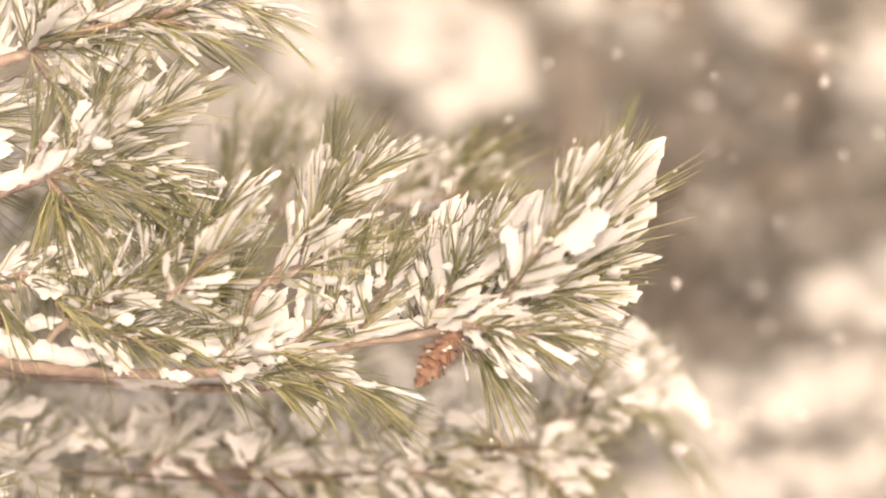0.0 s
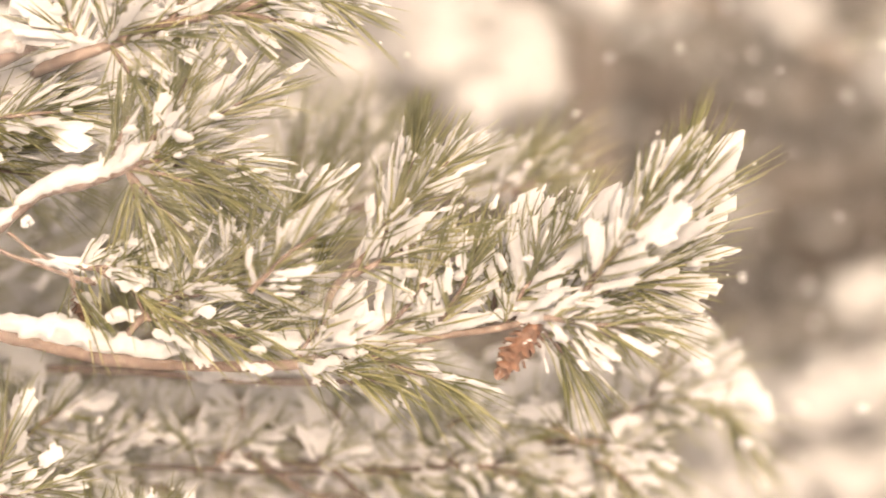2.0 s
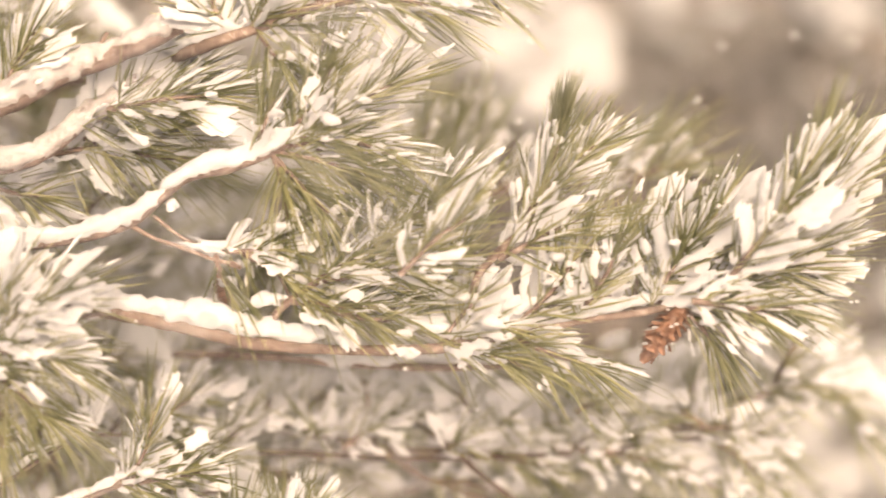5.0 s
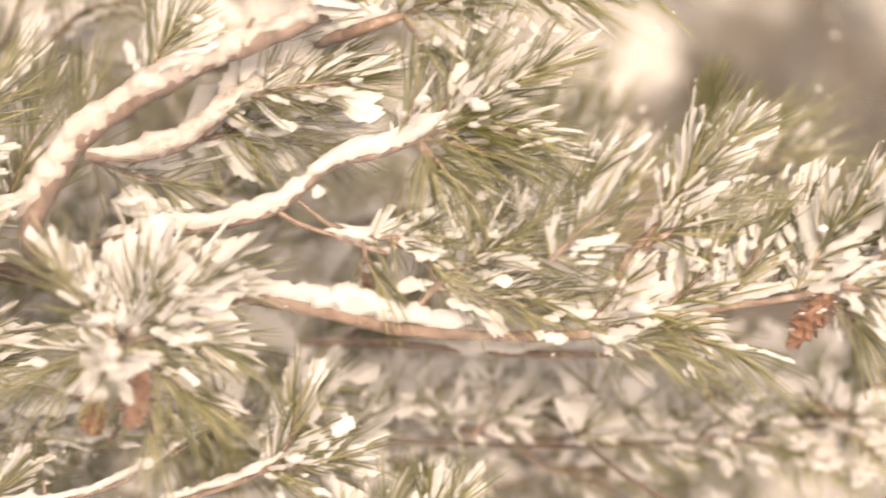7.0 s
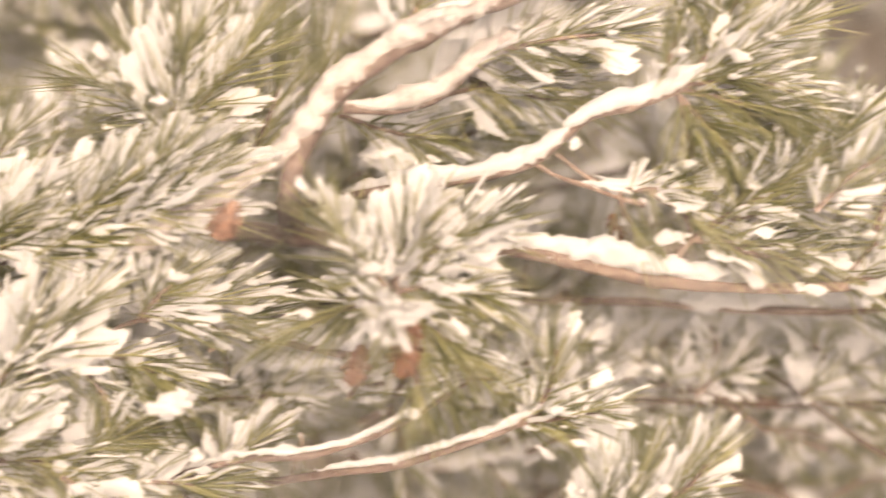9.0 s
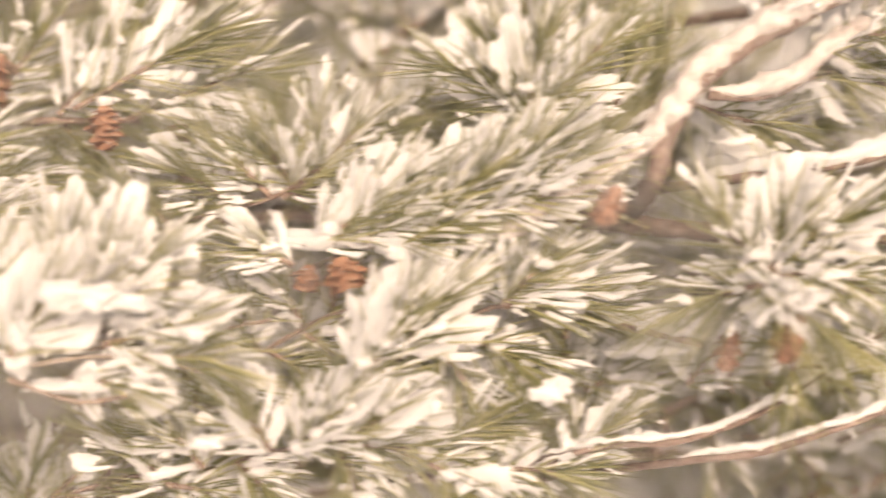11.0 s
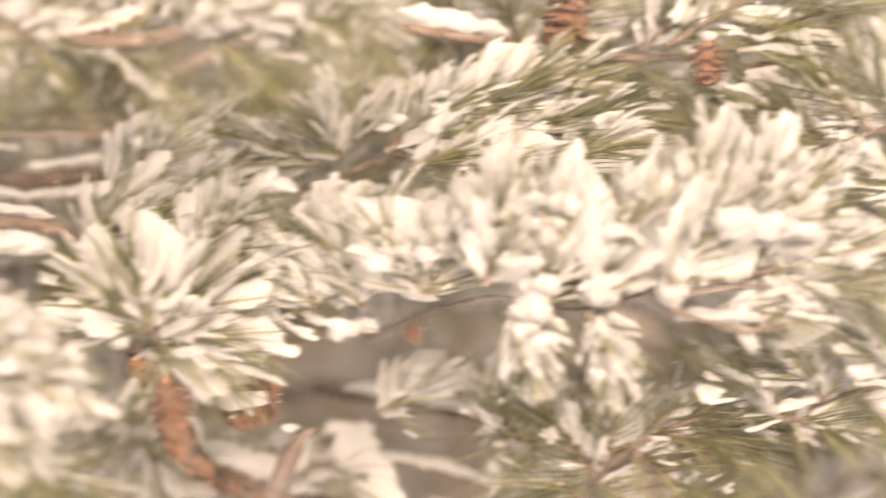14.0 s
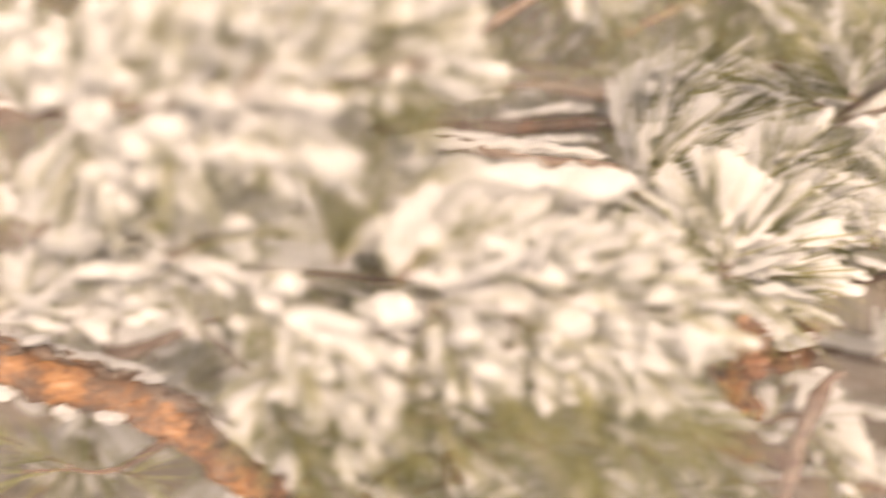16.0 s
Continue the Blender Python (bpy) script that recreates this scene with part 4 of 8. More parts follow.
snow_cap(crooked_limb, [(-0.597, 1.039, 1.4410, 0.0021), (-0.558, 1.039, 1.4660, 0.0028), (-0.526, 1.039, 1.4860, 0.0036), (-0.505, 1.039, 1.5020, 0.0043)], 0.0075, 1.40, seed=74, mat=MAT_DIMMED_CRUST)
limb(crooked_limb, [(-0.463, 1.05, 1.535, 0.0032), (-0.432, 1.06, 1.535, 0.0033), (-0.403, 1.07, 1.545, 0.0033), (-0.374, 1.08, 1.568, 0.0030), (-0.322, 1.08, 1.594, 0.0022)], MAT_FROSTED)
snow_cap(crooked_limb, [(-0.463, 1.049, 1.5361, 0.0029), (-0.432, 1.059, 1.5371, 0.0029), (-0.403, 1.069, 1.5481, 0.0029), (-0.374, 1.079, 1.5711, 0.0026), (-0.322, 1.079, 1.5961, 0.0022)], 0.0075, 1.45, seed=75, mat=MAT_DIMMED_CRUST)
shoot(crooked_limb, [(-0.382, 1.08, 1.563), (-0.345, 1.08, 1.583), (-0.308, 1.08, 1.598)], 130, 0.043, 44, 0.7, 76, fat=1.3)
shoot(crooked_limb, [(-0.359, 1.06, 1.574), (-0.323, 1.06, 1.581), (-0.287, 1.06, 1.584)], 110, 0.043, 42, 0.55, 77, fat=1.2)
shoot(crooked_limb, [(-0.412, 1.1, 1.546), (-0.367, 1.1, 1.555), (-0.322, 1.1, 1.563)], 100, 0.045, 46, 0.6, 78, fat=1.2)
shoot(crooked_limb, [(-0.382, 1.1, 1.559), (-0.344, 1.1, 1.548), (-0.307, 1.1, 1.544)], 80, 0.045, 40, 0.2, 79, droop=0.15)
shoot(crooked_limb, [(-0.469, 1.1, 1.535), (-0.435, 1.1, 1.524), (-0.405, 1.1, 1.518)], 60, 0.041, 44, 0.3, 80, droop=0.12)
snow_lump(crooked_limb, (-0.439, 1.08, 1.506), 0.0192, 81, 0.7, 1.1)
snow_lump(crooked_limb, (-0.419, 1.09, 1.502), 0.0112, 82, 0.7, 1.4)
limb(crooked_limb, [(-0.381, 1.05, 1.597, 0.0022), (-0.366, 1.05, 1.608, 0.0018), (-0.356, 1.05, 1.623, 0.0014)])
shoot(crooked_limb, [(-0.431, 1.05, 1.576), (-0.417, 1.05, 1.598), (-0.402, 1.05, 1.623)], 60, 0.043, 45, 0.5, 83, up=0.1)

hanging_tuft_branch = thing("pine_branch", (-0.5, 1.35, 1.417), "drooping pine shoot heaped with snow above hanging cones", "pine branch", "branches of the pine")
limb(hanging_tuft_branch, [(-0.5, 1.35, 1.399, 0.0042), (-0.454, 1.15, 1.419, 0.0031), (-0.431, 1.03, 1.426, 0.0025), (-0.424, 1, 1.413, 0.0021)])
shoot(hanging_tuft_branch, [(-0.433, 1.03, 1.419), (-0.425, 1.02, 1.443), (-0.418, 1.02, 1.461)], 110, 0.043, 52, 0.65, 84, fat=1.15, up=0.15)
shoot(hanging_tuft_branch, [(-0.429, 1.02, 1.426), (-0.397, 1.02, 1.45), (-0.373, 1.02, 1.457)], 110, 0.043, 46, 0.8, 85, fat=1.15, up=0.1)
shoot(hanging_tuft_branch, [(-0.434, 1, 1.423), (-0.454, 1, 1.444), (-0.465, 1, 1.461)], 80, 0.043, 46, 0.4, 86, fat=1.1, up=0.05)
shoot(hanging_tuft_branch, [(-0.429, 1.02, 1.419), (-0.401, 1.02, 1.423), (-0.373, 1.02, 1.416)], 90, 0.043, 46, 0.5, 87, fat=1.05, droop=0.12)
shoot(hanging_tuft_branch, [(-0.429, 1.02, 1.416), (-0.408, 1.02, 1.398), (-0.387, 1.02, 1.381)], 80, 0.043, 40, 0.2, 88, droop=0.2)
shoot(hanging_tuft_branch, [(-0.432, 1.02, 1.416), (-0.46, 1.02, 1.409), (-0.484, 1.02, 1.398)], 80, 0.043, 44, 0.3, 89, droop=0.15)
shoot(hanging_tuft_branch, [(-0.43, 1, 1.416), (-0.431, 0.97, 1.408), (-0.433, 0.95, 1.402)], 50, 0.032, 60, 0.5, 90, fat=1.1)
shoot(hanging_tuft_branch, [(-0.429, 1.02, 1.412), (-0.418, 1.02, 1.384), (-0.415, 1.02, 1.356)], 50, 0.039, 34, 0.1, 91, droop=0.2)
snow_lump(hanging_tuft_branch, (-0.442, 0.99, 1.4), 0.0102, 92, 1.0, 0.85)
snow_lump(hanging_tuft_branch, (-0.42, 0.99, 1.408), 0.0088, 93, 0.8, 1.2)
snow_lump(hanging_tuft_branch, (-0.383, 1, 1.444), 0.0137, 94, 0.55, 1.4)
snow_lump(hanging_tuft_branch, (-0.4, 1.01, 1.457), 0.0104, 95, 0.7, 1.2)
snow_lump(hanging_tuft_branch, (-0.366, 1, 1.454), 0.0096, 96, 0.6, 1.4)
snow_lump(hanging_tuft_branch, (-0.431, 1.01, 1.435), 0.0131, 97, 0.8, 1.0)
cone((-0.417, 1, 1.403), (-0.426, 1, 1.368), 0.0171, "orange-brown pine cone hanging below a snow pillow", 0.0000, 98)
cone((-0.45, 1.03, 1.387), (-0.456, 1.03, 1.361), 0.0141, "orange-brown pine cone half hidden in snow", 0.0049, 99)
cone((-0.289, 1.08, 1.469), (-0.284, 1.08, 1.448), 0.0103, "small brown cone on a bare twig", 0.0000, 100)

lower_twigs = thing("pine_branch", (-0.654, 1.3, 1.263), "bare pine twigs crusted with lumpy snow", "pine branch", "branches of the pine")
limb(lower_twigs, [(-0.681, 1.3, 1.254, 0.0036), (-0.566, 1.08, 1.3, 0.0022), (-0.526, 1.06, 1.311, 0.0022), (-0.488, 1.05, 1.314, 0.0022), (-0.46, 1.05, 1.321, 0.0018), (-0.431, 1.05, 1.332, 0.0018), (-0.409, 1.05, 1.345, 0.0014), (-0.384, 1.05, 1.361, 0.0011)], MAT_FROSTED)
snow_cap(lower_twigs, [(-0.564, 1.07, 1.303, 0.0018), (-0.524, 1.05, 1.315, 0.0018), (-0.488, 1.05, 1.316, 0.0018), (-0.452, 1.05, 1.325, 0.0018), (-0.417, 1.05, 1.343, 0.0014), (-0.388, 1.05, 1.361, 0.0011)], 0.0025, 1.0, seed=101)
limb(lower_twigs, [(-0.61, 1.3, 1.25, 0.0036), (-0.484, 1.07, 1.299, 0.0026), (-0.431, 1.05, 1.308, 0.0025), (-0.381, 1.05, 1.323, 0.0022), (-0.352, 1.05, 1.334, 0.0018), (-0.327, 1.05, 1.346, 0.0014)], MAT_FROSTED)
snow_cap(lower_twigs, [(-0.482, 1.06, 1.303, 0.0018), (-0.431, 1.05, 1.31, 0.0022), (-0.402, 1.05, 1.319, 0.0022), (-0.366, 1.05, 1.33, 0.0018), (-0.33, 1.05, 1.348, 0.0014)], 0.0032, 1.0, seed=102)
limb(lower_twigs, [(-0.488, 1.05, 1.314, 0.0011), (-0.489, 1.05, 1.323, 0.0009), (-0.49, 1.05, 1.33, 0.0007)])
limb(lower_twigs, [(-0.494, 1.05, 1.312, 0.0007), (-0.495, 1.05, 1.305, 0.0007), (-0.497, 1.05, 1.3, 0.0005)])
limb(lower_twigs, [(-0.431, 1.05, 1.332, 0.0011), (-0.433, 1.05, 1.337, 0.0007), (-0.434, 1.05, 1.343, 0.0007)])
snow_lump(lower_twigs, (-0.49, 1.05, 1.327), 0.0025, 103, 0.7, 1.0)
snow_lump(lower_twigs, (-0.431, 1.05, 1.336), 0.0025, 104, 0.7, 1.0)
shoot(lower_twigs, [(-0.352, 1.05, 1.334), (-0.334, 1.05, 1.353), (-0.327, 1.05, 1.382)], 60, 0.041, 40, 0.35, 105, up=0.1)
shoot(lower_twigs, [(-0.352, 1.05, 1.334), (-0.323, 1.05, 1.339), (-0.298, 1.05, 1.343)], 55, 0.039, 42, 0.3, 106)

upright_tuft = thing("pine_branch", (-0.273, 1.05, 1.253), "snow-tipped upright pine shoots rising from below", "pine branch", "branches of the pine")
limb(upright_tuft, [(-0.388, 1.3, 1.139, 0.0036), (-0.307, 1.1, 1.225, 0.0026), (-0.273, 1.05, 1.267, 0.0022), (-0.259, 1.05, 1.289, 0.0018)])
shoot(upright_tuft, [(-0.287, 1.05, 1.26), (-0.278, 1.05, 1.289), (-0.273, 1.05, 1.303)], 80, 0.043, 30, 0.3, 107, up=0.2)
shoot(upright_tuft, [(-0.273, 1.05, 1.267), (-0.251, 1.05, 1.292), (-0.244, 1.05, 1.314)], 110, 0.036, 45, 0.6, 108, up=0.15, fat=1.2)
shoot(upright_tuft, [(-0.309, 1.05, 1.239), (-0.298, 1.05, 1.282), (-0.3, 1.05, 1.296)], 90, 0.039, 38, 0.6, 109, up=0.2, fat=1.2)
shoot(upright_tuft, [(-0.259, 1.05, 1.278), (-0.237, 1.05, 1.303), (-0.226, 1.05, 1.318)], 60, 0.036, 40, 0.3, 110, up=0.1)

lower_rear_branch = thing("pine_branch", (-0.629, 1.45, 1.331), "pine branch dusted with snow, hanging behind and below", "pine branch", "branches of the pine")
limb(lower_rear_branch, [(-0.629, 1.45, 1.341, 0.0059), (-0.396, 1.3, 1.354, 0.0040), (-0.266, 1.26, 1.348, 0.0034), (-0.189, 1.26, 1.335, 0.0034), (-0.085, 1.26, 1.328, 0.0030), (0.001, 1.26, 1.335, 0.0026), (0.065, 1.26, 1.361, 0.0022), (0.121, 1.26, 1.387, 0.0017)])
limb(lower_rear_branch, [(-0.223, 1.26, 1.339, 0.0030), (-0.189, 1.26, 1.331, 0.0026), (-0.154, 1.26, 1.309, 0.0022), (-0.103, 1.26, 1.292, 0.0017)])
limb(lower_rear_branch, [(-0.464, 1.26, 1.313, 0.0030), (-0.404, 1.26, 1.344, 0.0026), (-0.37, 1.26, 1.369, 0.0017)])
shoot(lower_rear_branch, [(-0.263, 1.236, 1.351), (-0.244, 1.236, 1.368), (-0.225, 1.236, 1.38)], 49, 0.038, 54, 0.51, 111, fat=1.05)
shoot(lower_rear_branch, [(-0.252, 1.284, 1.341), (-0.226, 1.284, 1.348), (-0.199, 1.284, 1.35)], 49, 0.039, 54, 0.51, 112, fat=1.05)
shoot(lower_rear_branch, [(-0.203, 1.224, 1.339), (-0.178, 1.224, 1.354), (-0.153, 1.224, 1.364)], 56, 0.038, 54, 0.54, 113, fat=1.05)
shoot(lower_rear_branch, [(-0.173, 1.284, 1.328), (-0.142, 1.284, 1.337), (-0.112, 1.284, 1.341)], 56, 0.039, 54, 0.51, 114, fat=1.05)
shoot(lower_rear_branch, [(-0.187, 1.236, 1.338), (-0.178, 1.236, 1.362), (-0.17, 1.236, 1.38)], 42, 0.038, 54, 0.45, 115, fat=1.05)
shoot(lower_rear_branch, [(-0.127, 1.224, 1.333), (-0.094, 1.224, 1.33), (-0.061, 1.224, 1.323)], 56, 0.038, 54, 0.51, 116, fat=1.05)
shoot(lower_rear_branch, [(-0.103, 1.296, 1.324), (-0.085, 1.296, 1.345), (-0.067, 1.296, 1.361)], 49, 0.040, 54, 0.54, 117, fat=1.05)
shoot(lower_rear_branch, [(-0.052, 1.224, 1.333), (-0.029, 1.224, 1.351), (-0.006, 1.224, 1.364)], 56, 0.038, 54, 0.57, 118, fat=1.05)
shoot(lower_rear_branch, [(-0.044, 1.212, 1.337), (-0.015, 1.212, 1.335), (0.014, 1.212, 1.328)], 56, 0.037, 54, 0.54, 119, fat=1.05)
shoot(lower_rear_branch, [(0.001, 1.26, 1.335), (0.027, 1.26, 1.333), (0.052, 1.26, 1.326)], 56, 0.039, 54, 0.54, 120, fat=1.05)
shoot(lower_rear_branch, [(0.001, 1.26, 1.335), (0.011, 1.26, 1.359), (0.022, 1.26, 1.378)], 49, 0.039, 54, 0.57, 121, fat=1.05)
shoot(lower_rear_branch, [(0.041, 1.236, 1.351), (0.071, 1.236, 1.351), (0.1, 1.236, 1.346)], 62, 0.038, 54, 0.54, 122, fat=1.05)
shoot(lower_rear_branch, [(0.062, 1.308, 1.351), (0.078, 1.308, 1.374), (0.094, 1.308, 1.392)], 62, 0.040, 54, 0.54, 123, fat=1.05)
shoot(lower_rear_branch, [(0.085, 1.248, 1.37), (0.111, 1.248, 1.379), (0.136, 1.248, 1.383)], 70, 0.038, 54, 0.57, 124, fat=1.05)
shoot(lower_rear_branch, [(0.11, 1.296, 1.375), (0.132, 1.296, 1.395), (0.154, 1.296, 1.41)], 77, 0.040, 54, 0.6, 125, fat=1.05)
shoot(lower_rear_branch, [(0.105, 1.236, 1.384), (0.115, 1.236, 1.406), (0.126, 1.236, 1.422)], 62, 0.038, 54, 0.57, 126, fat=1.05)
shoot(lower_rear_branch, [(0.061, 1.224, 1.339), (0.078, 1.224, 1.329), (0.094, 1.224, 1.314)], 49, 0.038, 54, 0.51, 127, fat=1.05)
shoot(lower_rear_branch, [(0.023, 1.224, 1.327), (0.042, 1.224, 1.319), (0.061, 1.224, 1.306)], 49, 0.038, 54, 0.51, 128, fat=1.05)
shoot(lower_rear_branch, [(-0.154, 1.26, 1.309), (-0.128, 1.26, 1.307), (-0.103, 1.26, 1.3)], 42, 0.039, 54, 0.51, 129, fat=1.05)
shoot(lower_rear_branch, [(-0.242, 1.272, 1.325), (-0.22, 1.272, 1.316), (-0.198, 1.272, 1.303)], 42, 0.039, 54, 0.51, 130, fat=1.05)
shoot(lower_rear_branch, [(-0.305, 1.284, 1.35), (-0.292, 1.284, 1.368), (-0.278, 1.284, 1.38)], 42, 0.039, 54, 0.48, 131, fat=1.05)
shoot(lower_rear_branch, [(-0.353, 1.308, 1.347), (-0.331, 1.308, 1.341), (-0.309, 1.308, 1.329)], 42, 0.040, 54, 0.48, 132, fat=1.05)
shoot(lower_rear_branch, [(-0.38, 1.308, 1.365), (-0.371, 1.308, 1.385), (-0.362, 1.308, 1.401)], 42, 0.040, 54, 0.45, 133, fat=1.05)
shoot(lower_rear_branch, [(-0.41, 1.284, 1.341), (-0.388, 1.284, 1.348), (-0.366, 1.284, 1.35)], 42, 0.039, 54, 0.45, 134, fat=1.05)
shoot(lower_rear_branch, [(-0.436, 1.284, 1.332), (-0.423, 1.284, 1.357), (-0.41, 1.284, 1.376)], 42, 0.039, 54, 0.48, 135, fat=1.05)
shoot(lower_rear_branch, [(-0.284, 1.26, 1.318), (-0.262, 1.26, 1.312), (-0.24, 1.26, 1.3)], 42, 0.039, 54, 0.45, 136, fat=1.05)
snow_cap(lower_rear_branch, [(-0.266, 1.26, 1.35, 0.0026), (-0.189, 1.26, 1.338, 0.0026), (-0.085, 1.26, 1.332, 0.0026), (0.001, 1.26, 1.338, 0.0022)], 0.0054, 1.0, seed=137)
cone((0.025, 1.25, 1.37), (0.021, 1.25, 1.34), 0.0137, "dark reddish cone standing in snowy needles", 0.0094, 138)
snow_lump(lower_rear_branch, (0.02, 1.24, 1.38), 0.0102, 139, 0.7, 1.0)
snow_lump(lower_rear_branch, (0.149, 1.27, 1.431), 0.0148, 140, 0.9, 1.0)

rear_shoots = thing("pine_branch", (-0.34, 1.5, 1.5), "soft green pine shoots behind the main branch", "pine branch", "branches of the pine")
limb(rear_shoots, [(-0.392, 1.5, 1.475, 0.0046), (-0.26, 1.35, 1.508, 0.0032), (-0.156, 1.3, 1.521, 0.0027), (-0.103, 1.28, 1.529, 0.0022), (0.011, 1.28, 1.538, 0.0017)])
shoot(rear_shoots, [(-0.155, 1.268, 1.52), (-0.142, 1.268, 1.553), (-0.129, 1.268, 1.581)], 70, 0.050, 36, 0.2, 141, up=0.1)
shoot(rear_shoots, [(-0.129, 1.28, 1.525), (-0.12, 1.28, 1.554), (-0.112, 1.28, 1.577)], 60, 0.050, 36, 0.2, 142, up=0.1)
shoot(rear_shoots, [(-0.171, 1.244, 1.515), (-0.162, 1.244, 1.552), (-0.154, 1.244, 1.583)], 60, 0.049, 36, 0.3, 143, up=0.1)
shoot(rear_shoots, [(-0.103, 1.292, 1.53), (-0.072, 1.292, 1.546), (-0.041, 1.292, 1.556)], 60, 0.051, 36, 0.3, 144, up=0.1)
shoot(rear_shoots, [(-0.008, 1.256, 1.537), (0.009, 1.256, 1.557), (0.026, 1.256, 1.571)], 60, 0.049, 36, 0.08, 145, up=0.1)
shoot(rear_shoots, [(0, 1.244, 1.537), (0.021, 1.244, 1.546), (0.042, 1.244, 1.549)], 50, 0.049, 36, 0.1, 146, up=0.1)
shoot(rear_shoots, [(-0.189, 1.268, 1.516), (-0.198, 1.268, 1.545), (-0.207, 1.268, 1.568)], 60, 0.050, 36, 0.3, 147, up=0.1)
shoot(rear_shoots, [(-0.228, 1.304, 1.508), (-0.241, 1.304, 1.537), (-0.255, 1.304, 1.561)], 60, 0.051, 36, 0.3, 148, up=0.1)
shoot(rear_shoots, [(-0.043, 1.256, 1.533), (-0.03, 1.256, 1.544), (-0.017, 1.256, 1.55)], 50, 0.049, 36, 0.5, 149, up=0.1)
snow_lump(rear_shoots, (-0.124, 1.27, 1.572), 0.0148, 150, 1.1, 0.8)
snow_lump(rear_shoots, (-0.016, 1.3, 1.543), 0.0195, 151, 0.8, 1.2)

star_shoot_branch = thing("pine_branch", (-0.642, 1.4, 1.447), "upright pine shoots with snow between the needles like a star", "pine branch", "branches of the pine")
limb(star_shoot_branch, [(-0.671, 1.4, 1.447, 0.0048), (-0.602, 1.12, 1.48, 0.0031), (-0.578, 1.07, 1.511, 0.0026), (-0.572, 1.07, 1.533, 0.0018)])
shoot(star_shoot_branch, [(-0.578, 1.07, 1.514), (-0.572, 1.07, 1.547), (-0.567, 1.07, 1.577)], 150, 0.055, 46, 0.5, 152, fat=1.2, up=0.05)
shoot(star_shoot_branch, [(-0.581, 1.08, 1.511), (-0.588, 1.08, 1.541), (-0.595, 1.08, 1.567)], 90, 0.055, 40, 0.3, 153)
shoot(star_shoot_branch, [(-0.574, 1.06, 1.517), (-0.545, 1.06, 1.55), (-0.524, 1.06, 1.575)], 90, 0.054, 36, 0.25, 154)
shoot(star_shoot_branch, [(-0.578, 1.07, 1.522), (-0.603, 1.07, 1.544), (-0.625, 1.07, 1.555)], 60, 0.051, 36, 0.1, 155)
shoot(star_shoot_branch, [(-0.527, 1.1, 1.505), (-0.512, 1.1, 1.543), (-0.505, 1.1, 1.569)], 90, 0.053, 32, 0.1, 156, up=0.1)
shoot(star_shoot_branch, [(-0.502, 1.12, 1.507), (-0.487, 1.12, 1.545), (-0.479, 1.12, 1.572)], 80, 0.050, 34, 0.1, 157, up=0.1)

diagonal_shoots = thing("pine_branch", (-0.748, 1.3, 1.402), "slanting pine shoots striped with snow beside a broken limb", "pine branch", "branches of the pine")
limb(diagonal_shoots, [(-0.793, 1.3, 1.384, 0.0036), (-0.715, 1.1, 1.426, 0.0019), (-0.662, 1.09, 1.445, 0.0019), (-0.603, 1.08, 1.464, 0.0018), (-0.541, 1.07, 1.478, 0.0018)])
shoot(diagonal_shoots, [(-0.711, 1.04, 1.438), (-0.693, 1.04, 1.452), (-0.675, 1.04, 1.463)], 100, 0.046, 36, 0.6, 158, fat=1.2)
shoot(diagonal_shoots, [(-0.682, 1.04, 1.441), (-0.661, 1.04, 1.457), (-0.639, 1.04, 1.47)], 110, 0.050, 36, 0.6, 159, fat=1.2)
shoot(diagonal_shoots, [(-0.647, 1.04, 1.448), (-0.625, 1.04, 1.468), (-0.604, 1.04, 1.484)], 120, 0.053, 36, 0.6, 160, fat=1.2)
shoot(diagonal_shoots, [(-0.611, 1.04, 1.459), (-0.59, 1.04, 1.482), (-0.568, 1.04, 1.502)], 120, 0.053, 36, 0.55, 161, fat=1.2)
shoot(diagonal_shoots, [(-0.59, 1.04, 1.466), (-0.568, 1.04, 1.48), (-0.547, 1.04, 1.491)], 100, 0.050, 36, 0.6, 162, fat=1.2)
shoot(diagonal_shoots, [(-0.696, 1.04, 1.445), (-0.679, 1.04, 1.466), (-0.661, 1.04, 1.484)], 90, 0.046, 36, 0.4, 163, fat=1.2)
shoot(diagonal_shoots, [(-0.604, 1.04, 1.463), (-0.579, 1.04, 1.468), (-0.554, 1.04, 1.47)], 80, 0.046, 36, 0.5, 164, fat=1.2)
shoot(diagonal_shoots, [(-0.725, 1.04, 1.427), (-0.739, 1.04, 1.434), (-0.753, 1.04, 1.438)], 70, 0.043, 36, 0.5, 165, fat=1.2)
shoot(diagonal_shoots, [(-0.661, 1.04, 1.438), (-0.643, 1.04, 1.446), (-0.625, 1.04, 1.452)], 80, 0.043, 36, 0.6, 166, fat=1.2)
cone((-0.696, 1.04, 1.432), (-0.691, 1.04, 1.416), 0.0220, "round rust-brown cone under a roof of snow", 0.0000, 167)
cone((-0.717, 1.06, 1.427), (-0.719, 1.06, 1.412), 0.0145, "dark cone half hidden beneath snow", 0.0000, 168)
snow_lump(diagonal_shoots, (-0.715, 1.035, 1.442), 0.0184, 169, 0.5, 1.5)
snow_lump(diagonal_shoots, (-0.689, 1.035, 1.443), 0.0127, 170, 0.5, 1.4)
snow_lump(diagonal_shoots, (-0.732, 1.04, 1.44), 0.0121, 171, 0.5, 1.4)
snow_lump(diagonal_shoots, (-0.66, 1.03, 1.438), 0.0162, 172, 0.8, 1.1)
cone((-0.525, 1.0, 1.475), (-0.536, 1.0, 1.452), 0.0152, "orange-brown cone at a broken limb end", 0.0000, 173)

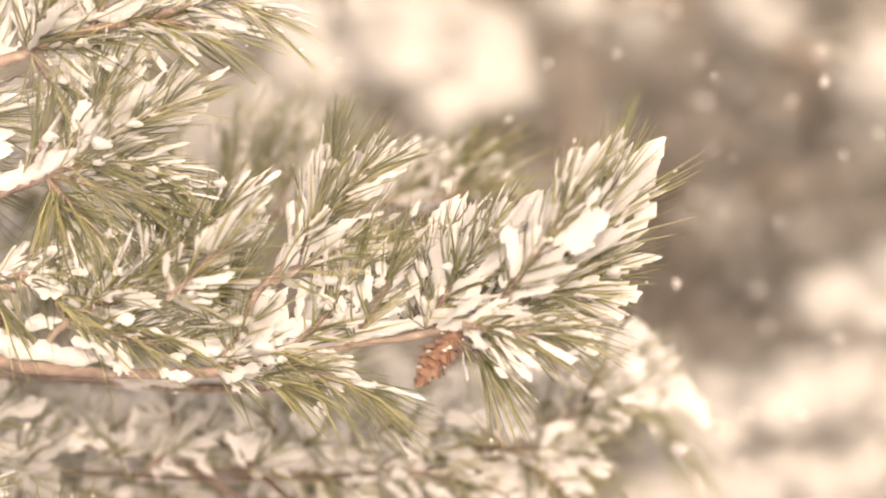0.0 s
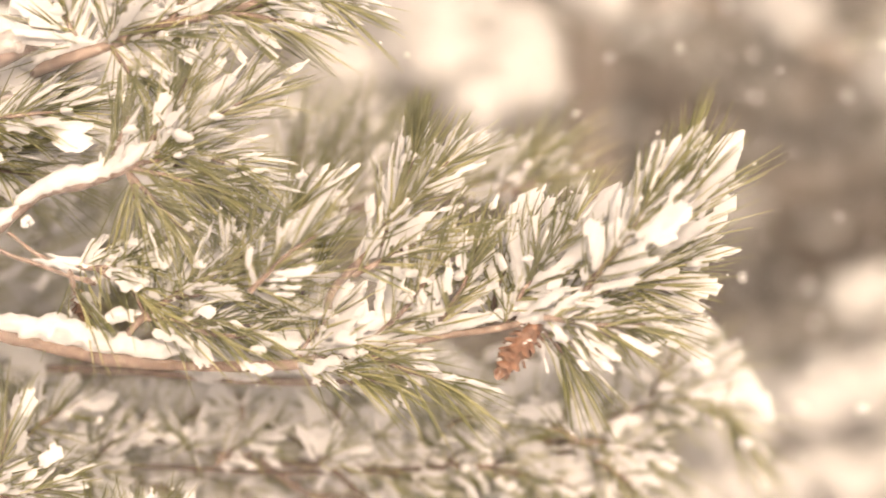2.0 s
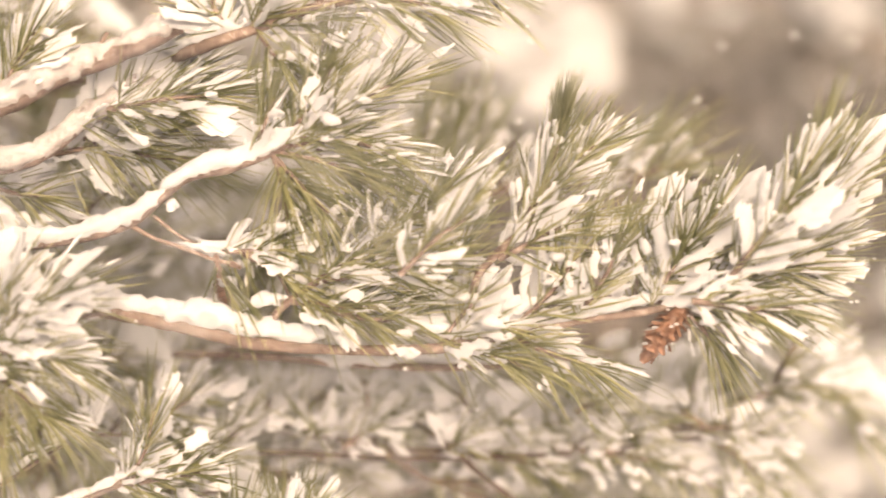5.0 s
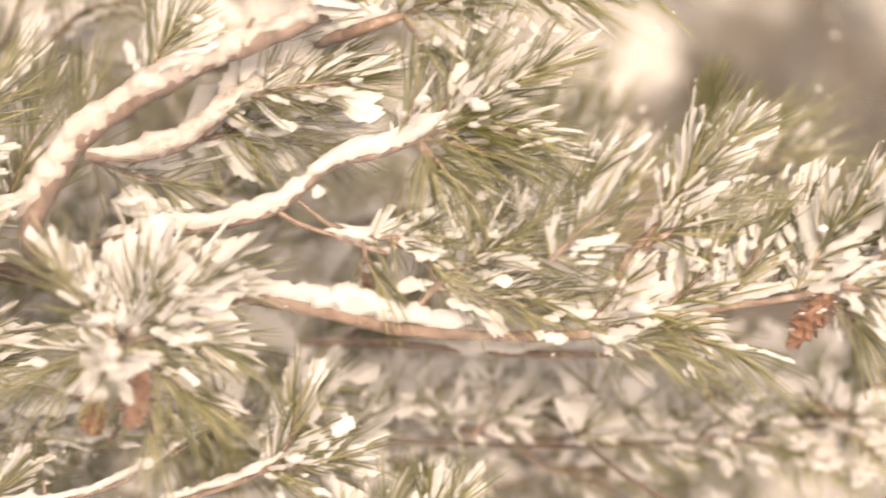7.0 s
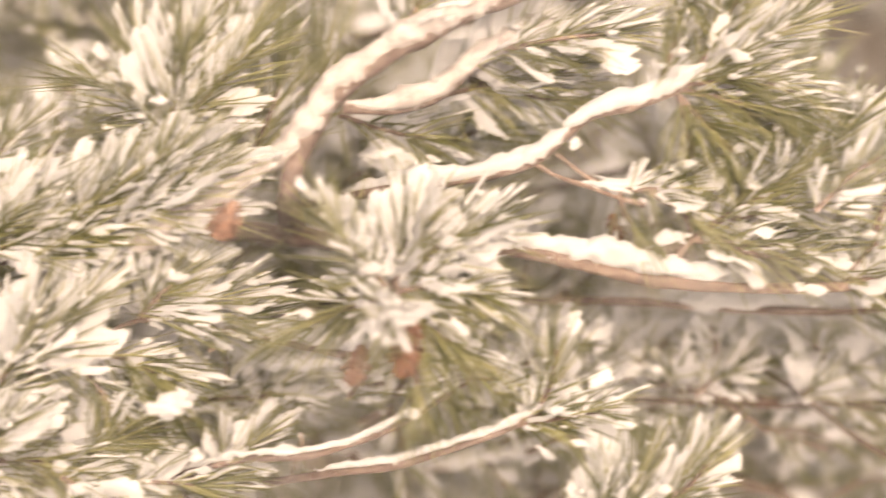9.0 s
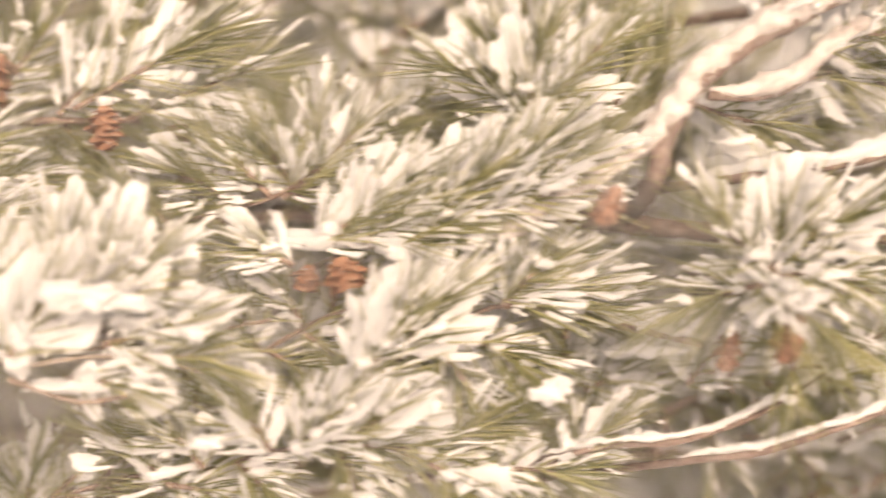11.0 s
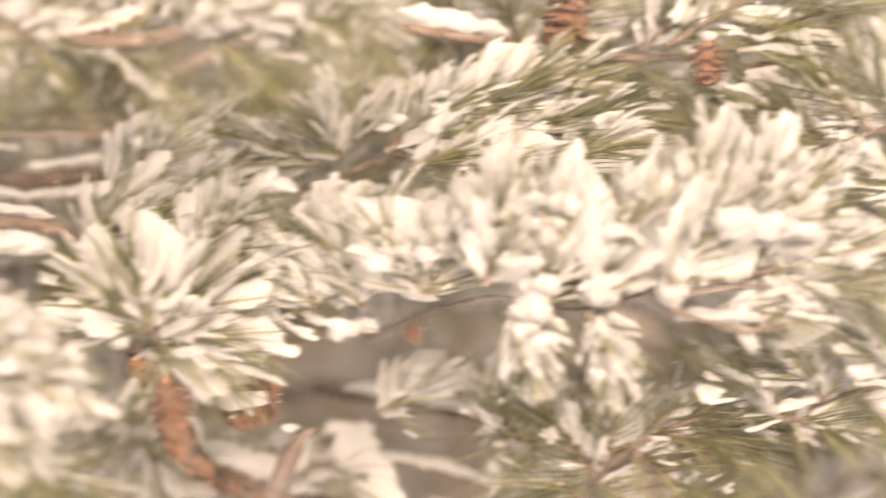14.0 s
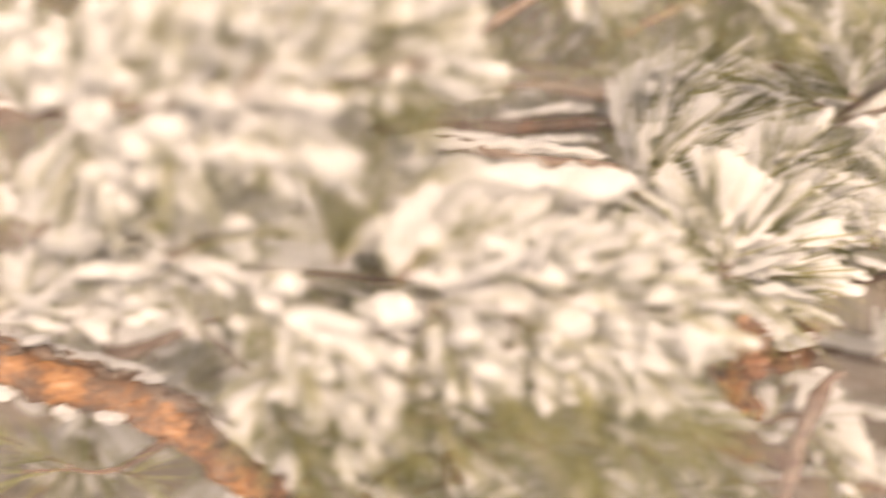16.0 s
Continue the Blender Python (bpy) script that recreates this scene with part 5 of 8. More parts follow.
fan_shoots = thing("pine_branch", (-0.667, 1.25, 1.327), "fan of snowy pine shoots over bare twigs", "pine branch", "branches of the pine")
limb(fan_shoots, [(-0.727, 1.25, 1.301, 0.0030), (-0.678, 1.1, 1.344, 0.0015), (-0.64, 1.08, 1.379, 0.0015), (-0.588, 1.08, 1.401, 0.0015), (-0.529, 1.08, 1.39, 0.0026), (-0.459, 1.1, 1.374, 0.0026)])
snow_cap(fan_shoots, [(-0.536, 1.08, 1.393, 0.0022), (-0.498, 1.09, 1.384, 0.0022), (-0.459, 1.1, 1.376, 0.0023)], 0.0072, 1.0, seed=174)
shoot(fan_shoots, [(-0.682, 1.03, 1.35), (-0.668, 1.03, 1.377), (-0.653, 1.03, 1.402)], 110, 0.049, 38, 0.7, 175, fat=1.2)
shoot(fan_shoots, [(-0.661, 1.04, 1.367), (-0.643, 1.04, 1.393), (-0.625, 1.04, 1.416)], 100, 0.050, 38, 0.6, 176, fat=1.2)
shoot(fan_shoots, [(-0.593, 1.05, 1.402), (-0.58, 1.05, 1.416), (-0.568, 1.05, 1.427)], 90, 0.047, 38, 0.6, 177, fat=1.2)
shoot(fan_shoots, [(-0.592, 1.06, 1.4), (-0.565, 1.06, 1.409), (-0.538, 1.06, 1.416)], 90, 0.047, 38, 0.45, 178, fat=1.2)
shoot(fan_shoots, [(-0.588, 1.07, 1.401), (-0.592, 1.07, 1.421), (-0.596, 1.07, 1.438)], 70, 0.044, 38, 0.4, 179, fat=1.2)
shoot(fan_shoots, [(-0.566, 1.08, 1.393), (-0.544, 1.08, 1.399), (-0.522, 1.08, 1.401)], 70, 0.041, 38, 0.4, 180, fat=1.2)
shoot(fan_shoots, [(-0.618, 1.06, 1.38), (-0.6, 1.06, 1.374), (-0.582, 1.06, 1.365)], 80, 0.043, 38, 0.3, 181, fat=1.2)
shoot(fan_shoots, [(-0.551, 1.08, 1.379), (-0.551, 1.08, 1.395), (-0.551, 1.08, 1.408)], 50, 0.041, 38, 0.4, 182, fat=1.2)
shoot(fan_shoots, [(-0.64, 1.06, 1.38), (-0.625, 1.06, 1.363), (-0.611, 1.06, 1.343)], 70, 0.043, 38, 0.25, 183, fat=1.2)
snow_lump(fan_shoots, (-0.501, 1.1, 1.37), 0.0169, 184, 0.5, 1.9)
snow_lump(fan_shoots, (-0.568, 0.99, 1.351), 0.0122, 185, 0.8, 1.2)
snow_lump(fan_shoots, (-0.557, 1, 1.356), 0.0089, 186, 0.8, 1.0)
snow_lump(fan_shoots, (-0.681, 1.02, 1.368), 0.0139, 187, 1.2, 0.8)
snow_lump(fan_shoots, (-0.664, 1.02, 1.389), 0.0105, 188, 1.3, 0.8)
cone((-0.671, 1.04, 1.352), (-0.679, 1.04, 1.341), 0.0092, "small reddish cone among snowy needles", 0.0000, 189)

low_tangle = thing("pine_branch", (-0.846, 1.3, 1.233), "tangle of snow-laden pine shoots low on the tree", "pine branch", "branches of the pine")
limb(low_tangle, [(-0.935, 1.3, 1.207, 0.0036), (-0.818, 1.13, 1.275, 0.0019), (-0.742, 1.07, 1.306, 0.0015), (-0.684, 1.07, 1.31, 0.0015), (-0.603, 1.08, 1.294, 0.0015), (-0.513, 1.09, 1.304, 0.0011)])
shoot(low_tangle, [(-0.738, 1.03, 1.311), (-0.748, 1.03, 1.326), (-0.759, 1.03, 1.339)], 80, 0.042, 44, 0.6, 190, fat=1.2)
shoot(low_tangle, [(-0.723, 1.02, 1.312), (-0.709, 1.02, 1.327), (-0.695, 1.02, 1.34)], 90, 0.042, 44, 0.7, 191, fat=1.2)
shoot(low_tangle, [(-0.695, 1.02, 1.316), (-0.679, 1.02, 1.327), (-0.664, 1.02, 1.337)], 90, 0.038, 44, 0.7, 192, fat=1.2)
shoot(low_tangle, [(-0.783, 1.05, 1.298), (-0.797, 1.05, 1.315), (-0.812, 1.05, 1.33)], 80, 0.043, 44, 0.5, 193, fat=1.2)
shoot(low_tangle, [(-0.806, 1.06, 1.286), (-0.824, 1.06, 1.303), (-0.842, 1.06, 1.318)], 80, 0.043, 44, 0.5, 194, fat=1.2)
shoot(low_tangle, [(-0.683, 1.05, 1.312), (-0.661, 1.05, 1.312), (-0.64, 1.05, 1.308)], 80, 0.043, 44, 0.4, 195, fat=1.2)
shoot(low_tangle, [(-0.64, 1.06, 1.304), (-0.621, 1.06, 1.318), (-0.603, 1.06, 1.329)], 80, 0.043, 44, 0.3, 196, fat=1.2)
shoot(low_tangle, [(-0.603, 1.06, 1.296), (-0.578, 1.06, 1.296), (-0.553, 1.06, 1.293)], 80, 0.043, 44, 0.3, 197, fat=1.2)
shoot(low_tangle, [(-0.762, 1.05, 1.301), (-0.751, 1.05, 1.292), (-0.74, 1.05, 1.28)], 70, 0.039, 44, 0.4, 198, fat=1.2)
shoot(low_tangle, [(-0.697, 1.05, 1.308), (-0.69, 1.05, 1.296), (-0.683, 1.05, 1.28)], 70, 0.039, 44, 0.3, 199, fat=1.2)
shoot(low_tangle, [(-0.604, 1.05, 1.298), (-0.596, 1.05, 1.287), (-0.589, 1.05, 1.273)], 70, 0.039, 44, 0.4, 200, fat=1.2)
shoot(low_tangle, [(-0.639, 1.04, 1.303), (-0.625, 1.04, 1.293), (-0.611, 1.04, 1.281)], 70, 0.039, 44, 0.5, 201, fat=1.2)
shoot(low_tangle, [(-0.806, 1.06, 1.286), (-0.788, 1.06, 1.283), (-0.77, 1.06, 1.278)], 70, 0.040, 44, 0.3, 202, fat=1.2)
shoot(low_tangle, [(-0.551, 1.08, 1.297), (-0.536, 1.08, 1.31), (-0.522, 1.08, 1.32)], 60, 0.041, 44, 0.3, 203, fat=1.2)
snow_lump(low_tangle, (-0.756, 1.02, 1.319), 0.0091, 204, 0.7, 1.0)
snow_lump(low_tangle, (-0.695, 1.02, 1.335), 0.0125, 205, 0.7, 1.0)
snow_lump(low_tangle, (-0.664, 1.02, 1.326), 0.0119, 206, 0.7, 1.0)
snow_lump(low_tangle, (-0.709, 1.02, 1.316), 0.0084, 207, 0.7, 1.0)
snow_lump(low_tangle, (-0.639, 1.02, 1.356), 0.0091, 208, 0.7, 1.0)
snow_lump(low_tangle, (-0.821, 1.02, 1.385), 0.0119, 209, 0.7, 1.0)
snow_lump(low_tangle, (-0.552, 1.02, 1.316), 0.0070, 210, 0.7, 1.0)
snow_lump(low_tangle, (-0.618, 1.02, 1.291), 0.0105, 211, 0.7, 1.0)

cone_branch = thing("pine_branch", (-1.13, 1.35, 1.58), "reddish pine branch capped with snow and bearing dry cones", "pine branch", "branches of the pine")
limb(cone_branch, [(-1.162, 1.35, 1.589, 0.0051), (-1.06, 1.14, 1.548, 0.0043), (-1.021, 1.14, 1.541, 0.0039), (-0.986, 1.14, 1.536, 0.0035), (-0.955, 1.14, 1.526, 0.0031), (-0.892, 1.13, 1.525, 0.0027), (-0.838, 1.13, 1.525, 0.0023)])
snow_cap(cone_branch, [(-1.06, 1.14, 1.551, 0.0035), (-1.021, 1.14, 1.545, 0.0035), (-0.982, 1.14, 1.539, 0.0031)], 0.0094, 1.0, seed=212)
cone((-0.934, 1.13, 1.571), (-0.95, 1.13, 1.529), 0.025, "upright orange-brown pine cone beside a snowy branch", 0.0000, 213)
cone((-0.853, 1.085, 1.532), (-0.852, 1.085, 1.502), 0.0171, "slim orange-brown cone among dark needles", 0.0052, 214)
cone((-0.955, 1.12, 1.612), (-0.979, 1.12, 1.578), 0.028, "reddish-brown cone above a snowy branch", 0.0000, 215)
cone((-0.816, 1.12, 1.524), (-0.806, 1.12, 1.509), 0.0130, "small brown cone tucked under snow", 0.0084, 216)
shoot(cone_branch, [(-0.877, 1.1, 1.53), (-0.832, 1.1, 1.556), (-0.791, 1.1, 1.579)], 130, 0.056, 40, 0.3, 217, fat=1.2)
shoot(cone_branch, [(-0.892, 1.12, 1.528), (-0.862, 1.12, 1.559), (-0.839, 1.12, 1.59)], 110, 0.057, 40, 0.25, 218, fat=1.2)
shoot(cone_branch, [(-0.846, 1.12, 1.524), (-0.801, 1.12, 1.544), (-0.758, 1.12, 1.559)], 100, 0.054, 38, 0.4, 219)
shoot(cone_branch, [(-0.955, 1.14, 1.526), (-0.924, 1.14, 1.562), (-0.908, 1.14, 1.585)], 90, 0.051, 42, 0.2, 220)
shoot(cone_branch, [(-0.972, 1.16, 1.532), (-0.98, 1.16, 1.564), (-0.988, 1.16, 1.596)], 80, 0.052, 44, 0.15, 221)
shoot(cone_branch, [(-1.006, 1.18, 1.543), (-1.022, 1.18, 1.571), (-1.03, 1.18, 1.591)], 80, 0.052, 42, 0.15, 222)
shoot(cone_branch, [(-0.893, 1.14, 1.523), (-0.869, 1.14, 1.499), (-0.838, 1.14, 1.488)], 80, 0.051, 42, 0.15, 223, droop=0.15)
shoot(cone_branch, [(-0.947, 1.14, 1.523), (-0.932, 1.14, 1.495), (-0.916, 1.14, 1.48)], 70, 0.047, 42, 0.2, 224, droop=0.15)
snow_lump(cone_branch, (-0.92, 1.14, 1.556), 0.0132, 225, 0.7, 1.0)
snow_lump(cone_branch, (-0.812, 1.12, 1.532), 0.0100, 227, 0.7, 1.0)

striped_shoots = thing("pine_branch", (-1.153, 1.35, 1.46), "snow-filled pine shoots with slanting green needles", "pine branch", "branches of the pine")
limb(striped_shoots, [(-1.19, 1.35, 1.423, 0.0042), (-1.087, 1.14, 1.449, 0.0027), (-1.036, 1.11, 1.467, 0.0023), (-0.983, 1.11, 1.489, 0.0019)])
limb(striped_shoots, [(-1.087, 1.14, 1.437, 0.0023), (-1.058, 1.1, 1.425, 0.0034), (-1.039, 1.09, 1.421, 0.0041), (-1.023, 1.09, 1.427, 0.0026)], label="brown broken twig end")
shoot(striped_shoots, [(-1.065, 1.1, 1.459), (-1.043, 1.1, 1.477), (-1.02, 1.1, 1.492)], 110, 0.049, 36, 0.65, 228, fat=1.2)
shoot(striped_shoots, [(-1.028, 1.1, 1.466), (-1.001, 1.1, 1.486), (-0.975, 1.1, 1.504)], 120, 0.053, 36, 0.6, 229, fat=1.2)
shoot(striped_shoots, [(-0.999, 1.11, 1.482), (-0.972, 1.11, 1.497), (-0.945, 1.11, 1.508)], 110, 0.053, 36, 0.5, 230, fat=1.2)
shoot(striped_shoots, [(-1.049, 1.09, 1.447), (-1.023, 1.09, 1.456), (-0.996, 1.09, 1.462)], 110, 0.048, 36, 0.6, 231, fat=1.2)
shoot(striped_shoots, [(-1.005, 1.1, 1.459), (-0.979, 1.1, 1.469), (-0.952, 1.1, 1.477)], 100, 0.049, 36, 0.55, 232, fat=1.2)
shoot(striped_shoots, [(-0.968, 1.11, 1.467), (-0.942, 1.11, 1.478), (-0.915, 1.11, 1.486)], 90, 0.049, 36, 0.4, 233, fat=1.2)
shoot(striped_shoots, [(-1.018, 1.08, 1.443), (-0.992, 1.08, 1.448), (-0.966, 1.08, 1.45)], 100, 0.044, 36, 0.6, 234, fat=1.2)
shoot(striped_shoots, [(-0.967, 1.09, 1.443), (-0.944, 1.09, 1.454), (-0.922, 1.09, 1.462)], 80, 0.045, 36, 0.4, 235, fat=1.2)
shoot(striped_shoots, [(-1.095, 1.14, 1.456), (-1.107, 1.14, 1.472), (-1.119, 1.14, 1.484)], 80, 0.047, 36, 0.3, 236, fat=1.2)
shoot(striped_shoots, [(-1.113, 1.15, 1.453), (-1.132, 1.15, 1.462), (-1.152, 1.15, 1.469)], 80, 0.047, 36, 0.3, 237, fat=1.2)
shoot(striped_shoots, [(-1.091, 1.16, 1.469), (-1.091, 1.16, 1.49), (-1.091, 1.16, 1.509)], 80, 0.048, 36, 0.3, 238, fat=1.2)

bright_clumps = thing("pine_branch", (-1, 1.2, 1.331), "pine shoots almost buried in bright fresh snow", "pine branch", "branches of the pine")
limb(bright_clumps, [(-1.082, 1.2, 1.331, 0.0029), (-1.001, 1.06, 1.363, 0.0014), (-0.941, 1.03, 1.357, 0.0012), (-0.885, 1.03, 1.371, 0.0012), (-0.821, 1.03, 1.378, 0.0011), (-0.741, 1.05, 1.392, 0.0011)])
shoot(bright_clumps, [(-1.001, 1, 1.372), (-0.994, 1, 1.398), (-0.991, 1, 1.424)], 110, 0.044, 38, 1, 239, fat=1.7)
shoot(bright_clumps, [(-0.967, 1, 1.362), (-0.958, 1, 1.391), (-0.953, 1, 1.42)], 110, 0.044, 38, 1, 240, fat=1.7)
shoot(bright_clumps, [(-0.939, 1, 1.362), (-0.924, 1, 1.388), (-0.912, 1, 1.413)], 110, 0.044, 38, 1, 241, fat=1.7)
shoot(bright_clumps, [(-0.912, 1.01, 1.372), (-0.903, 1.01, 1.4), (-0.898, 1.01, 1.427)], 90, 0.045, 38, 0.69, 242, fat=1.7)
shoot(bright_clumps, [(-0.878, 1, 1.379), (-0.868, 1, 1.407), (-0.862, 1, 1.436)], 120, 0.048, 38, 0.87, 243, fat=1.7)
shoot(bright_clumps, [(-0.857, 1, 1.393), (-0.842, 1, 1.416), (-0.832, 1, 1.439)], 120, 0.048, 38, 0.94, 244, fat=1.7)
shoot(bright_clumps, [(-0.844, 1, 1.4), (-0.821, 1, 1.415), (-0.803, 1, 1.431)], 100, 0.043, 38, 0.94, 245, fat=1.7)
shoot(bright_clumps, [(-0.891, 0.99, 1.373), (-0.879, 0.99, 1.391), (-0.871, 0.99, 1.41)], 90, 0.044, 38, 0.94, 246, fat=1.7)
shoot(bright_clumps, [(-0.987, 1, 1.359), (-0.978, 1, 1.345), (-0.973, 1, 1.331)], 70, 0.034, 38, 0.69, 247, fat=1.7)
shoot(bright_clumps, [(-0.939, 1, 1.355), (-0.93, 1, 1.342), (-0.926, 1, 1.328)], 70, 0.034, 38, 0.69, 248, fat=1.7)
shoot(bright_clumps, [(-1.039, 1.03, 1.364), (-1.048, 1.03, 1.382), (-1.061, 1.03, 1.399)], 90, 0.042, 38, 0.94, 249, fat=1.7)
shoot(bright_clumps, [(-1.077, 1.04, 1.357), (-1.082, 1.04, 1.374), (-1.091, 1.04, 1.392)], 90, 0.043, 38, 0.94, 250, fat=1.7)
shoot(bright_clumps, [(-1.039, 1.03, 1.364), (-1.03, 1.03, 1.384), (-1.025, 1.03, 1.403)], 90, 0.042, 38, 0.69, 251, fat=1.7)
shoot(bright_clumps, [(-1.107, 1.05, 1.356), (-1.114, 1.05, 1.378), (-1.125, 1.05, 1.399)], 90, 0.039, 38, 0.94, 252, fat=1.7)
shoot(bright_clumps, [(-0.837, 1, 1.379), (-0.811, 1, 1.386), (-0.789, 1, 1.393)], 70, 0.044, 38, 0.43, 253, fat=1.7)
shoot(bright_clumps, [(-0.823, 1, 1.372), (-0.797, 1, 1.372), (-0.775, 1, 1.372)], 60, 0.048, 38, 0.31, 254, fat=1.7)
shoot(bright_clumps, [(-0.857, 1, 1.359), (-0.838, 1, 1.357), (-0.823, 1, 1.355)], 60, 0.038, 38, 0.69, 255, fat=1.7)
snow_lump(bright_clumps, (-0.986, 0.99, 1.42), 0.0179, 256, 1, 1)
snow_lump(bright_clumps, (-0.979, 0.99, 1.386), 0.0202, 257, 1.1, 0.8)
snow_lump(bright_clumps, (-0.949, 0.99, 1.393), 0.0195, 258, 1.1, 0.9)
snow_lump(bright_clumps, (-0.929, 0.99, 1.373), 0.0156, 259, 1, 1)
snow_lump(bright_clumps, (-0.932, 0.99, 1.342), 0.0140, 260, 1.2, 0.7)
snow_lump(bright_clumps, (-0.915, 0.99, 1.332), 0.0101, 261, 1.2, 0.7)
snow_lump(bright_clumps, (-0.973, 0.99, 1.359), 0.0156, 262, 1, 0.9)
snow_lump(bright_clumps, (-0.942, 0.99, 1.42), 0.0140, 263, 1, 1)
snow_lump(bright_clumps, (-0.844, 0.965, 1.41), 0.026, 264, 0.5, 1.3)
snow_lump(bright_clumps, (-0.818, 0.965, 1.405), 0.017, 265, 0.45, 1.6)
snow_lump(bright_clumps, (-0.885, 0.99, 1.373), 0.0156, 266, 0.9, 1)
snow_lump(bright_clumps, (-0.81, 0.99, 1.386), 0.0109, 267, 0.7, 1.1)
snow_lump(bright_clumps, (-0.851, 0.99, 1.353), 0.0171, 268, 0.35, 2.2)
snow_lump(bright_clumps, (-0.824, 0.99, 1.351), 0.0101, 269, 0.6, 1.2)
snow_lump(bright_clumps, (-0.864, 0.99, 1.386), 0.0140, 270, 0.9, 1)
snow_lump(bright_clumps, (-0.881, 0.99, 1.403), 0.0171, 271, 1, 1)
snow_lump(bright_clumps, (-1.067, 0.99, 1.386), 0.0117, 272, 0.7, 1.3)
snow_lump(bright_clumps, (-1.088, 0.99, 1.346), 0.0101, 273, 0.8, 1)
snow_lump(bright_clumps, (-1.037, 0.99, 1.39), 0.0101, 274, 0.8, 1.1)
snow_lump(bright_clumps, (-1.125, 0.99, 1.434), 0.0101, 275, 0.6, 1.3)
snow_lump(bright_clumps, (-0.773, 0.99, 1.32), 0.0101, 276, 0.7, 1.3)
limb(bright_clumps, [(-0.885, 1, 1.366, 0.0014), (-0.844, 1, 1.372, 0.0014), (-0.803, 1, 1.369, 0.0014), (-0.775, 1, 1.362, 0.0010)], MAT_TRUNK, label="reddish dead twig")
limb(bright_clumps, [(-0.891, 0.99, 1.359, 0.0014), (-0.851, 0.99, 1.346, 0.0014), (-0.82, 0.99, 1.349, 0.0010)])

bare_twigs = thing("pine_branch", (-1.155, 1.12, 1.198), "bare brown twigs with snow lying on them over a gap", "pine branch", "branches of the pine")
limb(bare_twigs, [(-1.157, 1.11, 1.171, 0.0076), (-1.149, 1.11, 1.201, 0.0064), (-1.14, 1.11, 1.232, 0.0053), (-1.128, 1.11, 1.257, 0.0049), (-1.121, 1.11, 1.269, 0.003), (-1.111, 1.11, 1.274, 0.0015)], MAT_FROSTED, rough=0.3)
snow_lump(bare_twigs, (-1.127, 1.09, 1.275), 0.0062, 277, 0.6, 1.5)
limb(bare_twigs, [(-1.224, 1.06, 1.324, 0.0043), (-1.212, 1.06, 1.309, 0.0069), (-1.202, 1.06, 1.286, 0.0087), (-1.192, 1.06, 1.266, 0.008), (-1.181, 1.06, 1.253, 0.0043)], MAT_ORANGE, rough=0.45)
bark_flakes(bare_twigs, [(-1.224, 1.06, 1.324, 0.0043), (-1.212, 1.06, 1.309, 0.0069), (-1.202, 1.06, 1.286, 0.0087), (-1.192, 1.06, 1.266, 0.008), (-1.181, 1.06, 1.253, 0.0043)], 90, 0.0052, MAT_ORANGE, 513)
bark_flakes(bare_twigs, [(-1.224, 1.06, 1.324, 0.0043), (-1.212, 1.06, 1.309, 0.0069), (-1.202, 1.06, 1.286, 0.0087), (-1.192, 1.06, 1.266, 0.008), (-1.181, 1.06, 1.253, 0.0043)], 70, 0.0052, MAT_RED, 514)
limb(bare_twigs, [(-1.227, 1.25, 1.249, 0.0034), (-1.206, 1.25, 1.236, 0.0073), (-1.175, 1.25, 1.22, 0.0094), (-1.145, 1.25, 1.207, 0.0094), (-1.111, 1.25, 1.189, 0.0085)], MAT_RED, rough=0.35)
snow_cap(bare_twigs, [(-1.205, 1.24, 1.241, 0.0064), (-1.188, 1.24, 1.235, 0.0081), (-1.166, 1.24, 1.227, 0.0081), (-1.144, 1.24, 1.217, 0.0064)], 0.009, 1.25, seed=278)
bark_flakes(bare_twigs, [(-1.201, 1.245, 1.226, 0.0085), (-1.175, 1.245, 1.213, 0.0094), (-1.145, 1.245, 1.202, 0.0094)], 60, 0.0036, MAT_ORANGE, 515)
limb(bare_twigs, [(-1.170, 1.300, 1.215, 0.0026), (-1.144, 1.300, 1.225, 0.0036), (-1.104, 1.300, 1.230, 0.0036), (-1.068, 1.300, 1.229, 0.0031), (-1.019, 1.300, 1.218, 0.0031), (-0.983, 1.300, 1.206, 0.0031), (-0.949, 1.300, 1.191, 0.0026), (-0.895, 1.300, 1.168, 0.0023)], MAT_BARK)
snow_cap(bare_twigs, [(-1.171, 1.295, 1.217, 0.0026), (-1.145, 1.295, 1.227, 0.0036), (-1.104, 1.295, 1.231, 0.0036), (-1.069, 1.295, 1.230, 0.0031), (-1.020, 1.295, 1.220, 0.0031), (-0.984, 1.295, 1.208, 0.0031), (-0.950, 1.295, 1.193, 0.0026)], 0.0042, 1.1, seed=279)
limb(bare_twigs, [(-1.181, 1.272, 1.225, 0.0035), (-1.164, 1.272, 1.214, 0.0057), (-1.138, 1.272, 1.204, 0.0065), (-1.108, 1.272, 1.198, 0.0061), (-1.077, 1.272, 1.190, 0.0052)], MAT_RED)
snow_cap(bare_twigs, [(-1.169, 1.267, 1.218, 0.0043), (-1.143, 1.267, 1.210, 0.0052), (-1.121, 1.267, 1.205, 0.0043)], 0.004, 1.1, seed=280)
limb(bare_twigs, [(-1.124, 1.281, 1.286, 0.0031), (-1.104, 1.300, 1.279, 0.0054), (-1.077, 1.300, 1.279, 0.0067), (-1.037, 1.300, 1.271, 0.0071), (-0.993, 1.300, 1.262, 0.0067), (-0.935, 1.300, 1.247, 0.0057), (-0.877, 1.300, 1.235, 0.0044)], MAT_RED, rough=0.25)
